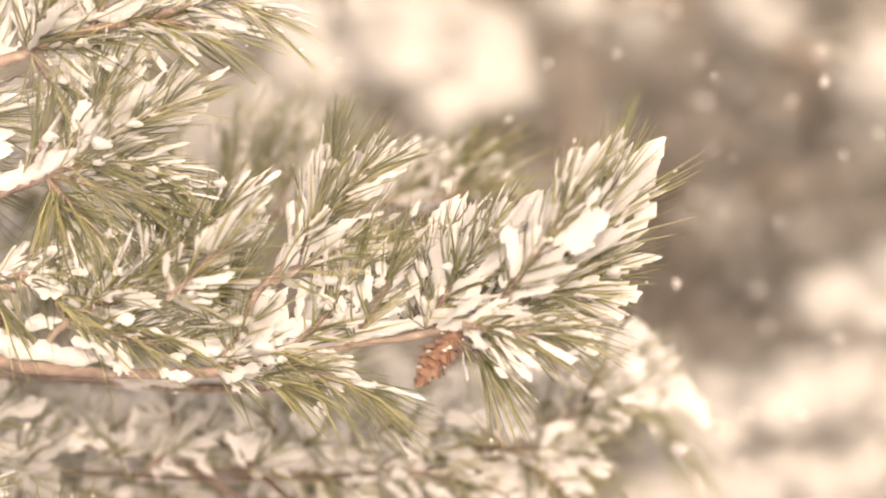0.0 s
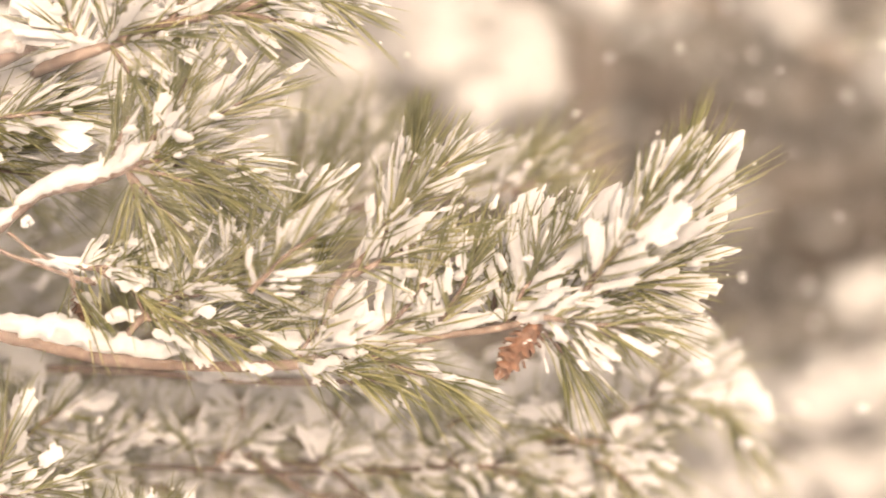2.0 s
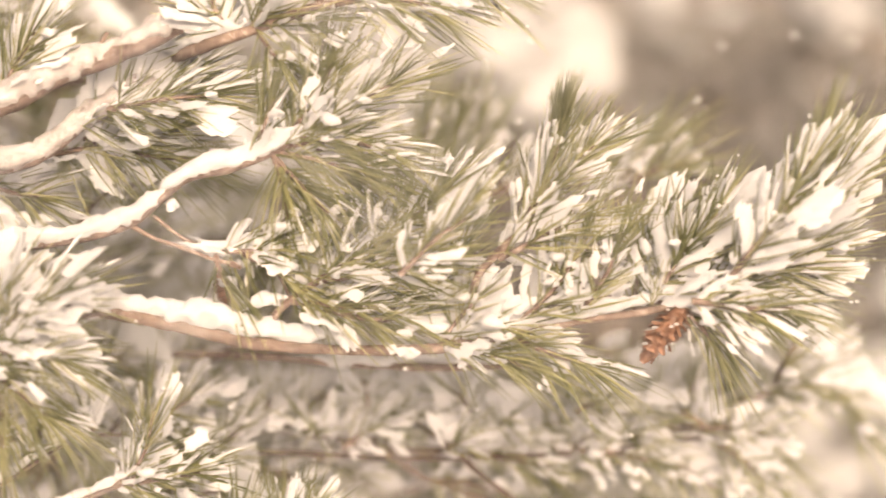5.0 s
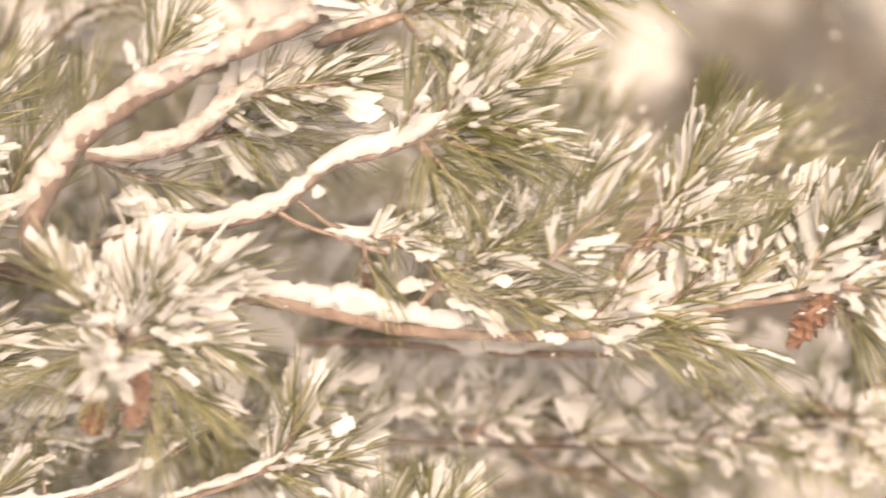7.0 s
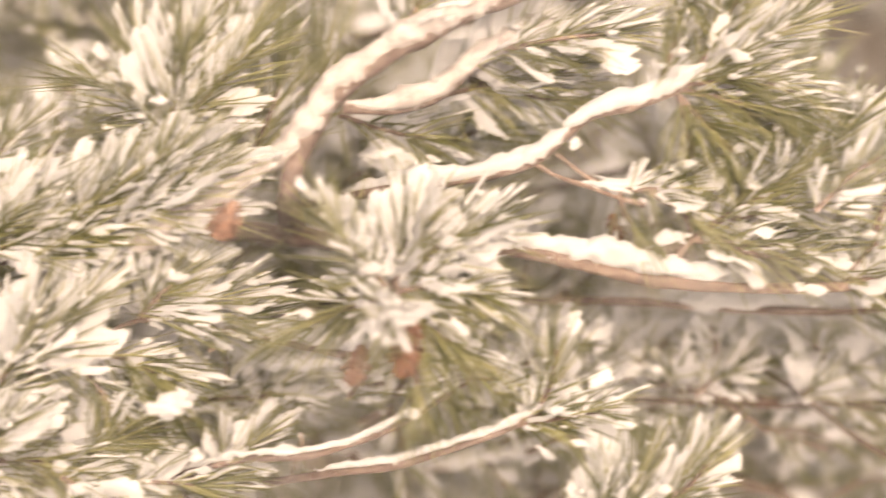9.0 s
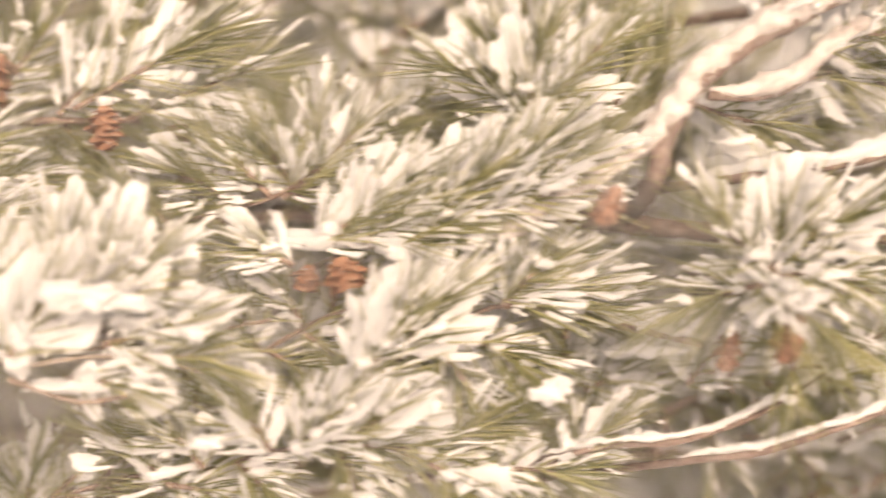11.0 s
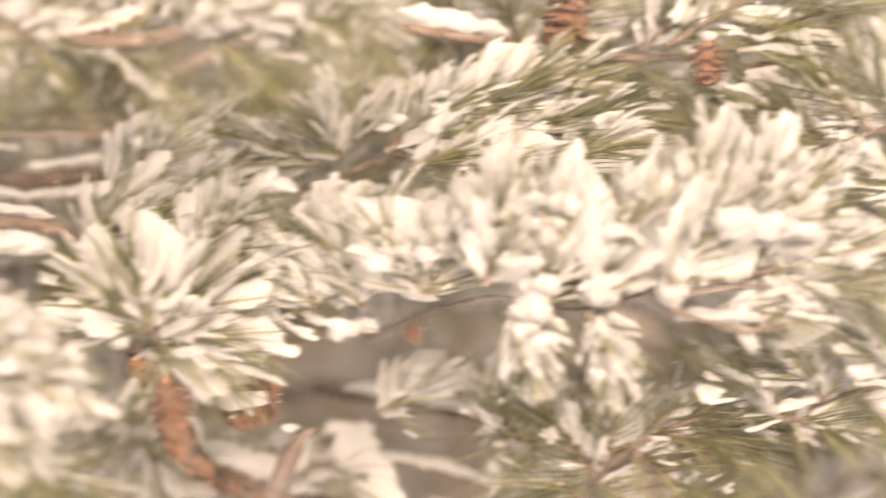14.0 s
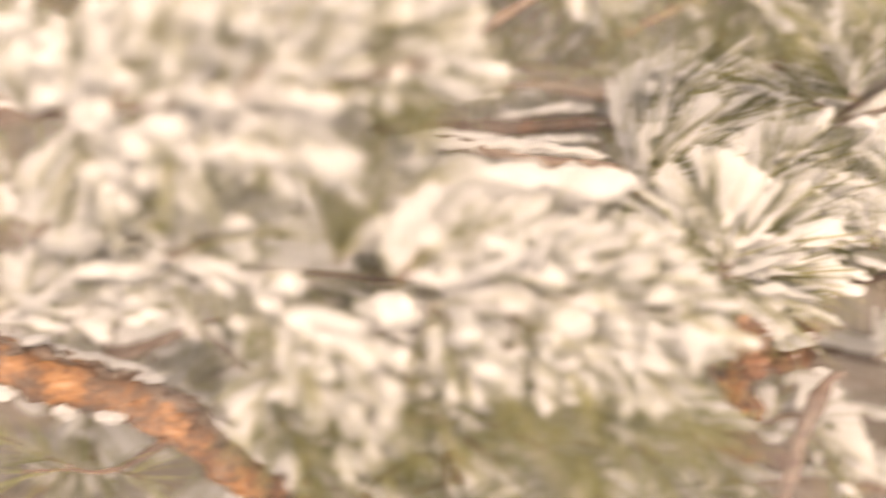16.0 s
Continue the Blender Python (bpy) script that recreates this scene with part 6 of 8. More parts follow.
snow_cap(bare_twigs, [(-1.105, 1.291, 1.282, 0.0042), (-1.079, 1.291, 1.282, 0.0053), (-1.039, 1.291, 1.274, 0.0057), (-0.995, 1.291, 1.265, 0.0053), (-0.938, 1.291, 1.251, 0.0046)], 0.0058, 1.05, seed=281)
limb(bare_twigs, [(-1.232, 1.319, 1.170, 0.0063), (-1.187, 1.319, 1.171, 0.0068), (-1.106, 1.319, 1.173, 0.0068), (-1.056, 1.319, 1.168, 0.0068), (-0.998, 1.319, 1.165, 0.0058), (-0.952, 1.319, 1.157, 0.0045)], MAT_BARK)
snow_cap(bare_twigs, [(-1.232, 1.314, 1.175, 0.0054), (-1.196, 1.314, 1.177, 0.0058), (-1.142, 1.314, 1.177, 0.0054), (-1.106, 1.314, 1.181, 0.0063), (-1.057, 1.314, 1.177, 0.0063), (-1.007, 1.314, 1.172, 0.0045)], 0.0105, 1.2, seed=504)
limb(bare_twigs, [(-1.099, 1.281, 1.267, 0.0018), (-1.084, 1.281, 1.263, 0.0018), (-1.058, 1.281, 1.255, 0.0013), (-1.032, 1.281, 1.246, 0.0008)], MAT_BARK)
shoot(bare_twigs, [(-1.074, 1.17, 1.278), (-1.06, 1.17, 1.286), (-1.046, 1.17, 1.294)], 50, 0.044, 44, 0.5, 282, fat=1.4)
shoot(bare_twigs, [(-1.006, 1.17, 1.27), (-0.996, 1.17, 1.282), (-0.986, 1.17, 1.294)], 60, 0.044, 44, 0.5, 283, fat=1.4)
shoot(bare_twigs, [(-0.986, 1.17, 1.27), (-0.98, 1.17, 1.25), (-0.974, 1.17, 1.23)], 60, 0.044, 44, 0.5, 284, fat=1.4)
shoot(bare_twigs, [(-0.974, 1.17, 1.274), (-0.96, 1.17, 1.272), (-0.946, 1.17, 1.27)], 60, 0.044, 44, 0.5, 285, fat=1.4)
shoot(bare_twigs, [(-0.966, 1.17, 1.27), (-0.962, 1.17, 1.246), (-0.958, 1.17, 1.222)], 60, 0.044, 44, 0.5, 286, fat=1.4)
cone((-1.197, 1.015, 1.316), (-1.188, 1.015, 1.276), 0.0194, "orange-brown cone hanging in front of pale gap", 0.0000, 287)
cone((-1.136, 1.09, 1.307), (-1.165, 1.09, 1.278), 0.0235, "reddish-brown weathered cone beside a snowy bare twig", 0.0000, 505)
cone((-1.042, 1.08, 1.345), (-1.049, 1.08, 1.335), 0.0111, "small reddish cone lost in snow", 0.0000, 288)

shelf_branch = thing("pine_branch", (-1.399, 1.25, 1.383), "pine branch with a shelf of snow and a needle star", "pine branch", "branches of the pine")
limb(shelf_branch, [(-1.463, 1.25, 1.421, 0.0060), (-1.388, 1.1, 1.427, 0.0049), (-1.325, 1.07, 1.414, 0.0044), (-1.273, 1.06, 1.407, 0.0047), (-1.258, 1.05, 1.394, 0.0036), (-1.209, 1.03, 1.342, 0.0025)])
snow_cap(shelf_branch, [(-1.411, 1.1, 1.427, 0.0038), (-1.371, 1.08, 1.421, 0.0037), (-1.314, 1.07, 1.417, 0.0033), (-1.273, 1.06, 1.412, 0.0033)], 0.0050, 1.0, seed=289)
snow_lump(shelf_branch, (-1.383, 0.985, 1.4), 0.0135, 290, 0.62, 1.35)
snow_lump(shelf_branch, (-1.37, 0.985, 1.399), 0.0165, 291, 0.62, 1.35)
snow_lump(shelf_branch, (-1.357, 0.985, 1.398), 0.0148, 292, 0.62, 1.35)
snow_lump(shelf_branch, (-1.343, 0.985, 1.397), 0.0178, 293, 0.62, 1.35)
snow_lump(shelf_branch, (-1.33, 0.985, 1.396), 0.0162, 294, 0.62, 1.35)
snow_lump(shelf_branch, (-1.316, 0.985, 1.395), 0.0145, 295, 0.62, 1.35)
snow_lump(shelf_branch, (-1.303, 0.985, 1.399), 0.0175, 296, 0.62, 1.35)
snow_lump(shelf_branch, (-1.289, 0.985, 1.398), 0.0158, 297, 0.62, 1.35)
snow_lump(shelf_branch, (-1.276, 0.985, 1.397), 0.0141, 298, 0.62, 1.35)
snow_lump(shelf_branch, (-1.354, 0.98, 1.377), 0.0201, 299, 0.6, 1.5)
shoot(shelf_branch, [(-1.207, 1.02, 1.343), (-1.211, 1.02, 1.358), (-1.214, 1.02, 1.371)], 110, 0.052, 42, 0.6, 300, fat=1.5)
shoot(shelf_branch, [(-1.207, 1.03, 1.342), (-1.193, 1.03, 1.356), (-1.179, 1.03, 1.367)], 100, 0.053, 42, 0.55, 301, fat=1.5)
shoot(shelf_branch, [(-1.207, 1.02, 1.343), (-1.221, 1.02, 1.355), (-1.235, 1.02, 1.364)], 90, 0.049, 42, 0.65, 302, fat=1.5)
shoot(shelf_branch, [(-1.206, 1.03, 1.339), (-1.187, 1.03, 1.34), (-1.169, 1.03, 1.339)], 80, 0.049, 42, 0.6, 303, fat=1.5)
shoot(shelf_branch, [(-1.206, 1.04, 1.339), (-1.185, 1.04, 1.329), (-1.165, 1.04, 1.317)], 80, 0.046, 42, 0.6, 304, fat=1.5)
shoot(shelf_branch, [(-1.208, 1.05, 1.336), (-1.208, 1.05, 1.321), (-1.208, 1.05, 1.302)], 50, 0.039, 42, 0.2, 305, fat=1.5)
shoot(shelf_branch, [(-1.256, 1.07, 1.392), (-1.246, 1.07, 1.409), (-1.237, 1.07, 1.422)], 90, 0.048, 42, 0.5, 306, fat=1.5)
shoot(shelf_branch, [(-1.256, 1.08, 1.393), (-1.236, 1.08, 1.403), (-1.216, 1.08, 1.411)], 90, 0.048, 42, 0.4, 307, fat=1.5)
shoot(shelf_branch, [(-1.259, 1.06, 1.392), (-1.242, 1.06, 1.392), (-1.226, 1.06, 1.389)], 80, 0.043, 42, 0.6, 308, fat=1.5)
shoot(shelf_branch, [(-1.186, 1.05, 1.381), (-1.175, 1.05, 1.397), (-1.165, 1.05, 1.41)], 90, 0.047, 42, 0.6, 309, fat=1.5)
shoot(shelf_branch, [(-1.164, 1.06, 1.371), (-1.146, 1.06, 1.385), (-1.128, 1.06, 1.396)], 90, 0.047, 42, 0.6, 310, fat=1.5)
shoot(shelf_branch, [(-1.149, 1.07, 1.36), (-1.131, 1.07, 1.368), (-1.113, 1.07, 1.374)], 80, 0.048, 42, 0.6, 311, fat=1.5)
shoot(shelf_branch, [(-1.128, 1.06, 1.381), (-1.112, 1.06, 1.397), (-1.096, 1.06, 1.41)], 80, 0.047, 42, 0.6, 312, fat=1.5)
shoot(shelf_branch, [(-1.256, 1.15, 1.429), (-1.241, 1.15, 1.447), (-1.225, 1.15, 1.461)], 90, 0.051, 42, 0.5, 313, fat=1.5)
shoot(shelf_branch, [(-1.249, 1.16, 1.446), (-1.225, 1.16, 1.459), (-1.201, 1.16, 1.469)], 90, 0.052, 42, 0.4, 314, fat=1.5)
shoot(shelf_branch, [(-1.217, 1.14, 1.433), (-1.197, 1.14, 1.436), (-1.178, 1.14, 1.437)], 80, 0.047, 42, 0.4, 315, fat=1.5)
shoot(shelf_branch, [(-1.092, 1.06, 1.378), (-1.079, 1.06, 1.394), (-1.067, 1.06, 1.407)], 80, 0.047, 42, 0.6, 316, fat=1.5)
snow_lump(shelf_branch, (-1.164, 1.055, 1.331), 0.0135, 317, 0.8, 1.2)
snow_lump(shelf_branch, (-1.128, 1.055, 1.378), 0.0135, 318, 0.8, 1.1)
snow_lump(shelf_branch, (-1.172, 1.055, 1.389), 0.0110, 319, 1.1, 0.8)
snow_lump(shelf_branch, (-1.143, 1.055, 1.331), 0.0123, 320, 0.7, 1.3)
snow_lump(shelf_branch, (-1.222, 1.055, 1.353), 0.0092, 321, 1, 0.9)
snow_lump(shelf_branch, (-1.11, 1.055, 1.389), 0.0110, 322, 0.9, 1)
snow_lump(shelf_branch, (-1.078, 1.055, 1.345), 0.0123, 323, 0.6, 1.2)
snow_lump(shelf_branch, (-1.092, 1.055, 1.363), 0.0110, 324, 0.7, 1.2)
snow_lump(shelf_branch, (-1.046, 1.055, 1.374), 0.0135, 325, 0.7, 1.1)
snow_lump(shelf_branch, (-1.15, 1.055, 1.298), 0.0123, 326, 0.6, 1.2)

red_branch = thing("pine_branch", (-1.506, 1.45, 1.468), "reddish-brown bare pine branches lined with snow in deep shade", "pine branch", "branches of the pine")
limb(red_branch, [(-1.567, 1.4, 1.46, 0.0062), (-1.447, 1.28, 1.449, 0.0057), (-1.393, 1.24, 1.447, 0.0055), (-1.333, 1.24, 1.447, 0.0059), (-1.287, 1.24, 1.45, 0.0055), (-1.236, 1.25, 1.455, 0.0034), (-1.14, 1.3, 1.481, 0.0027)], MAT_RED)
snow_cap(red_branch, [(-1.346, 1.24, 1.451, 0.0034), (-1.304, 1.24, 1.457, 0.0034), (-1.266, 1.24, 1.459, 0.0030)], 0.0042, 1.0, seed=327)
snow_cap(red_branch, [(-1.399, 1.2, 1.439, 0.0025), (-1.341, 1.2, 1.432, 0.0025), (-1.267, 1.2, 1.433, 0.0025)], 0.0049, 1.0, seed=328)
limb(red_branch, [(-1.451, 1.3, 1.49, 0.0031), (-1.4, 1.26, 1.484, 0.0026), (-1.331, 1.26, 1.481, 0.0026), (-1.254, 1.26, 1.479, 0.0022)], MAT_TRUNK)
limb(red_branch, [(-1.345, 1.3, 1.508, 0.0022), (-1.3, 1.3, 1.496, 0.0022), (-1.23, 1.32, 1.505, 0.0018)], MAT_TRUNK)
snow_cap(red_branch, [(-1.325, 1.28, 1.474, 0.0017), (-1.316, 1.28, 1.475, 0.0022), (-1.303, 1.28, 1.474, 0.0017)], 0.0044, 1.0, seed=329)
shoot(red_branch, [(-1.407, 1.3, 1.487), (-1.389, 1.3, 1.499), (-1.371, 1.3, 1.508)], 60, 0.053, 42, 0.15, 330)
shoot(red_branch, [(-1.354, 1.3, 1.485), (-1.331, 1.3, 1.498), (-1.309, 1.3, 1.508)], 60, 0.053, 42, 0.1, 331)
shoot(red_branch, [(-1.291, 1.3, 1.483), (-1.274, 1.3, 1.501), (-1.256, 1.3, 1.516)], 60, 0.053, 42, 0.1, 332)
shoot(red_branch, [(-1.256, 1.3, 1.483), (-1.229, 1.3, 1.497), (-1.203, 1.3, 1.508)], 70, 0.053, 42, 0.2, 333)
shoot(red_branch, [(-1.229, 1.3, 1.459), (-1.207, 1.3, 1.48), (-1.185, 1.3, 1.499)], 80, 0.053, 42, 0.2, 334)
shoot(red_branch, [(-1.203, 1.3, 1.468), (-1.176, 1.3, 1.492), (-1.149, 1.3, 1.512)], 80, 0.053, 42, 0.2, 335)
shoot(red_branch, [(-1.158, 1.3, 1.481), (-1.136, 1.3, 1.5), (-1.114, 1.3, 1.516)], 80, 0.053, 42, 0.1, 336)
shoot(red_branch, [(-1.14, 1.3, 1.481), (-1.109, 1.3, 1.487), (-1.078, 1.3, 1.49)], 80, 0.053, 42, 0.1, 337)
shoot(red_branch, [(-1.114, 1.3, 1.499), (-1.087, 1.3, 1.523), (-1.06, 1.3, 1.543)], 80, 0.053, 42, 0.1, 338)
shoot(red_branch, [(-1.096, 1.3, 1.481), (-1.074, 1.3, 1.496), (-1.052, 1.3, 1.508)], 70, 0.053, 42, 0.2, 339)
shoot(red_branch, [(-1.176, 1.3, 1.499), (-1.163, 1.3, 1.523), (-1.149, 1.3, 1.543)], 80, 0.053, 42, 0.1, 340)
shoot(red_branch, [(-1.3, 1.3, 1.503), (-1.287, 1.3, 1.52), (-1.274, 1.3, 1.534)], 60, 0.053, 42, 0.1, 341)
shoot(red_branch, [(-1.389, 1.3, 1.512), (-1.376, 1.3, 1.523), (-1.363, 1.3, 1.53)], 60, 0.053, 42, 0.3, 342)

near_mass_branch = thing("pine_branch", (-1.584, 1.02, 1.301), "near pine branch heaped with soft bright snow", "pine branch", "branches of the pine")
limb(near_mass_branch, [(-1.854, 1.15, 1.325, 0.0050), (-1.7, 1.06, 1.336, 0.0033), (-1.591, 0.96, 1.338, 0.0025), (-1.498, 0.95, 1.345, 0.0022), (-1.406, 0.95, 1.338, 0.0019), (-1.314, 0.96, 1.332, 0.0018), (-1.25, 0.98, 1.325, 0.0013)])
limb(near_mass_branch, [(-1.437, 0.89, 1.357, 0.0027), (-1.419, 0.9, 1.375, 0.0022), (-1.41, 0.9, 1.391, 0.0012)])
shoot(near_mass_branch, [(-1.437, 0.88, 1.347), (-1.43, 0.88, 1.37), (-1.424, 0.88, 1.391)], 190, 0.04, 30, 0.06, 343, up=0.2)
shoot(near_mass_branch, [(-1.434, 0.9, 1.36), (-1.417, 0.9, 1.377), (-1.4, 0.9, 1.391)], 80, 0.043, 44, 0.5, 344, fat=1.9)
shoot(near_mass_branch, [(-1.406, 0.89, 1.338), (-1.394, 0.89, 1.352), (-1.382, 0.89, 1.363)], 90, 0.043, 44, 0.81, 345, fat=1.9)
shoot(near_mass_branch, [(-1.376, 0.89, 1.338), (-1.358, 0.89, 1.349), (-1.339, 0.89, 1.357)], 90, 0.043, 44, 0.81, 346, fat=1.9)
shoot(near_mass_branch, [(-1.345, 0.9, 1.332), (-1.327, 0.9, 1.343), (-1.308, 0.9, 1.351)], 100, 0.043, 44, 0.87, 347, fat=1.9)
shoot(near_mass_branch, [(-1.314, 0.9, 1.332), (-1.296, 0.9, 1.34), (-1.277, 0.9, 1.344)], 100, 0.043, 44, 0.87, 348, fat=1.9)
shoot(near_mass_branch, [(-1.283, 0.91, 1.326), (-1.264, 0.91, 1.324), (-1.245, 0.91, 1.319)], 90, 0.040, 44, 0.81, 349, fat=1.9)
shoot(near_mass_branch, [(-1.437, 0.9, 1.32), (-1.431, 0.9, 1.303), (-1.425, 0.9, 1.283)], 90, 0.040, 44, 0.81, 350, fat=1.9)
shoot(near_mass_branch, [(-1.388, 0.89, 1.326), (-1.376, 0.89, 1.313), (-1.364, 0.89, 1.296)], 90, 0.040, 44, 0.81, 351, fat=1.9)
shoot(near_mass_branch, [(-1.345, 0.9, 1.32), (-1.33, 0.9, 1.309), (-1.314, 0.9, 1.295)], 90, 0.040, 44, 0.81, 352, fat=1.9)
shoot(near_mass_branch, [(-1.307, 0.91, 1.319), (-1.29, 0.91, 1.309), (-1.273, 0.91, 1.295)], 90, 0.040, 44, 0.81, 353, fat=1.9)
shoot(near_mass_branch, [(-1.467, 0.89, 1.32), (-1.458, 0.89, 1.31), (-1.449, 0.89, 1.296)], 90, 0.040, 44, 0.94, 354, fat=1.9)
shoot(near_mass_branch, [(-1.494, 0.91, 1.344), (-1.485, 0.91, 1.333), (-1.475, 0.91, 1.319)], 80, 0.040, 44, 0.43, 355, fat=1.9)
shoot(near_mass_branch, [(-1.45, 0.91, 1.307), (-1.438, 0.91, 1.284), (-1.426, 0.91, 1.257)], 80, 0.040, 44, 0.56, 356, fat=1.9)
shoot(near_mass_branch, [(-1.413, 0.91, 1.295), (-1.398, 0.91, 1.281), (-1.382, 0.91, 1.263)], 80, 0.040, 44, 0.096, 357, fat=1.5)
shoot(near_mass_branch, [(-1.37, 0.91, 1.295), (-1.351, 0.91, 1.281), (-1.332, 0.91, 1.263)], 90, 0.040, 44, 0.096, 358, fat=1.5)
shoot(near_mass_branch, [(-1.332, 0.92, 1.288), (-1.313, 0.92, 1.277), (-1.294, 0.92, 1.262)], 90, 0.041, 44, 0.096, 359, fat=1.5)
shoot(near_mass_branch, [(-1.294, 0.92, 1.288), (-1.275, 0.92, 1.28), (-1.256, 0.92, 1.269)], 90, 0.041, 44, 0.084, 360, fat=1.5)
shoot(near_mass_branch, [(-1.439, 0.93, 1.268), (-1.423, 0.93, 1.253), (-1.407, 0.93, 1.236)], 80, 0.041, 44, 0.072, 361, fat=1.5)
shoot(near_mass_branch, [(-1.388, 0.93, 1.261), (-1.369, 0.93, 1.25), (-1.35, 0.93, 1.236)], 80, 0.041, 44, 0.06, 362, fat=1.5)
shoot(near_mass_branch, [(-1.344, 0.93, 1.255), (-1.325, 0.93, 1.244), (-1.306, 0.93, 1.23)], 80, 0.041, 44, 0.084, 363, fat=1.5)
shoot(near_mass_branch, [(-1.293, 0.93, 1.261), (-1.277, 0.93, 1.25), (-1.261, 0.93, 1.236)], 80, 0.041, 44, 0.072, 364, fat=1.5)
shoot(near_mass_branch, [(-1.27, 0.94, 1.267), (-1.254, 0.94, 1.262), (-1.238, 0.94, 1.254)], 80, 0.042, 44, 0.048, 365, fat=1.5)
shoot(near_mass_branch, [(-1.477, 0.93, 1.268), (-1.465, 0.93, 1.25), (-1.452, 0.93, 1.23)], 80, 0.041, 44, 0.096, 366, fat=1.5)
shoot(near_mass_branch, [(-1.469, 0.91, 1.301), (-1.474, 0.91, 1.29), (-1.478, 0.91, 1.276)], 80, 0.040, 44, 0.25, 367, fat=1.5)
shoot(near_mass_branch, [(-1.528, 0.89, 1.351), (-1.51, 0.89, 1.361), (-1.492, 0.89, 1.369)], 90, 0.040, 44, 0.69, 368, fat=1.9)
shoot(near_mass_branch, [(-1.571, 0.89, 1.363), (-1.555, 0.89, 1.373), (-1.54, 0.89, 1.381)], 90, 0.040, 44, 0.94, 369, fat=1.9)
shoot(near_mass_branch, [(-1.533, 0.92, 1.344), (-1.517, 0.92, 1.339), (-1.502, 0.92, 1.332)], 70, 0.041, 44, 0.31, 370, fat=1.9)
shoot(near_mass_branch, [(-1.603, 0.9, 1.363), (-1.591, 0.9, 1.378), (-1.579, 0.9, 1.391)], 90, 0.040, 44, 0.81, 371, fat=1.9)
shoot(near_mass_branch, [(-1.627, 0.92, 1.319), (-1.612, 0.92, 1.33), (-1.596, 0.92, 1.338)], 80, 0.038, 44, 0.69, 372, fat=1.9)
shoot(near_mass_branch, [(-1.59, 0.92, 1.319), (-1.574, 0.92, 1.327), (-1.558, 0.92, 1.332)], 80, 0.038, 44, 0.69, 373, fat=1.9)
shoot(near_mass_branch, [(-1.351, 0.9, 1.301), (-1.333, 0.9, 1.306), (-1.314, 0.9, 1.307)], 80, 0.037, 44, 0.25, 374, fat=1.5)
snow_lump(near_mass_branch, (-1.352, 0.89, 1.393), 0.0237, 375, 0.6, 2)
snow_lump(near_mass_branch, (-1.3, 0.89, 1.39), 0.0198, 376, 0.6, 1.8)
snow_lump(near_mass_branch, (-1.431, 0.89, 1.308), 0.0173, 377, 0.8, 1)
snow_lump(near_mass_branch, (-1.406, 0.89, 1.323), 0.0173, 378, 0.7, 1.4)
snow_lump(near_mass_branch, (-1.361, 0.89, 1.332), 0.0198, 379, 0.6, 1.4)
snow_lump(near_mass_branch, (-1.327, 0.89, 1.338), 0.0173, 380, 0.7, 1.3)
snow_lump(near_mass_branch, (-1.239, 0.89, 1.308), 0.0189, 381, 0.9, 1)
snow_lump(near_mass_branch, (-1.26, 0.89, 1.332), 0.0158, 382, 0.7, 1.2)
snow_lump(near_mass_branch, (-1.461, 0.89, 1.296), 0.0173, 383, 1.1, 0.8)
snow_lump(near_mass_branch, (-1.449, 0.89, 1.272), 0.0143, 384, 0.8, 1.1)
snow_lump(near_mass_branch, (-1.406, 0.89, 1.296), 0.0119, 385, 1, 1)
snow_lump(near_mass_branch, (-1.315, 0.89, 1.311), 0.0173, 386, 0.7, 1.2)
snow_lump(near_mass_branch, (-1.488, 0.89, 1.375), 0.0158, 387, 0.7, 1.1)
snow_lump(near_mass_branch, (-1.58, 0.89, 1.363), 0.0198, 388, 0.6, 1.6)
snow_lump(near_mass_branch, (-1.558, 0.89, 1.345), 0.0198, 389, 0.5, 1.6)
snow_lump(near_mass_branch, (-1.376, 0.89, 1.308), 0.0158, 392, 0.7, 1.3)
snow_lump(near_mass_branch, (-1.285, 0.89, 1.311), 0.0158, 393, 0.7, 1.2)
snow_lump(near_mass_branch, (-1.601, 0.89, 1.442), 0.0183, 394, 0.9, 1.1)

upper_mass_branch = thing("pine_branch", (-1.649, 1, 1.439), "upper pine branch buried in blurred bright snow", "pine branch", "branches of the pine")
limb(upper_mass_branch, [(-1.826, 1.1, 1.432, 0.0060), (-1.659, 0.92, 1.426, 0.0041), (-1.55, 0.85, 1.429, 0.0029), (-1.462, 0.84, 1.437, 0.0026), (-1.388, 0.83, 1.45, 0.0017)])
shoot(upper_mass_branch, [(-1.548, 0.84, 1.428), (-1.54, 0.84, 1.446), (-1.531, 0.84, 1.46)], 90, 0.040, 44, 1, 397, fat=2.0)
shoot(upper_mass_branch, [(-1.518, 0.83, 1.43), (-1.504, 0.83, 1.449), (-1.49, 0.83, 1.464)], 100, 0.040, 44, 1, 398, fat=2.0)
shoot(upper_mass_branch, [(-1.484, 0.83, 1.433), (-1.47, 0.83, 1.452), (-1.456, 0.83, 1.467)], 100, 0.040, 44, 1, 399, fat=2.0)
shoot(upper_mass_branch, [(-1.456, 0.83, 1.436), (-1.439, 0.83, 1.455), (-1.422, 0.83, 1.47)], 100, 0.040, 44, 1, 400, fat=2.0)
shoot(upper_mass_branch, [(-1.422, 0.84, 1.446), (-1.405, 0.84, 1.46), (-1.388, 0.84, 1.472)], 100, 0.040, 44, 1, 401, fat=2.0)
shoot(upper_mass_branch, [(-1.416, 0.84, 1.446), (-1.399, 0.84, 1.449), (-1.382, 0.84, 1.449)], 80, 0.034, 44, 0.81, 402, fat=2.0)
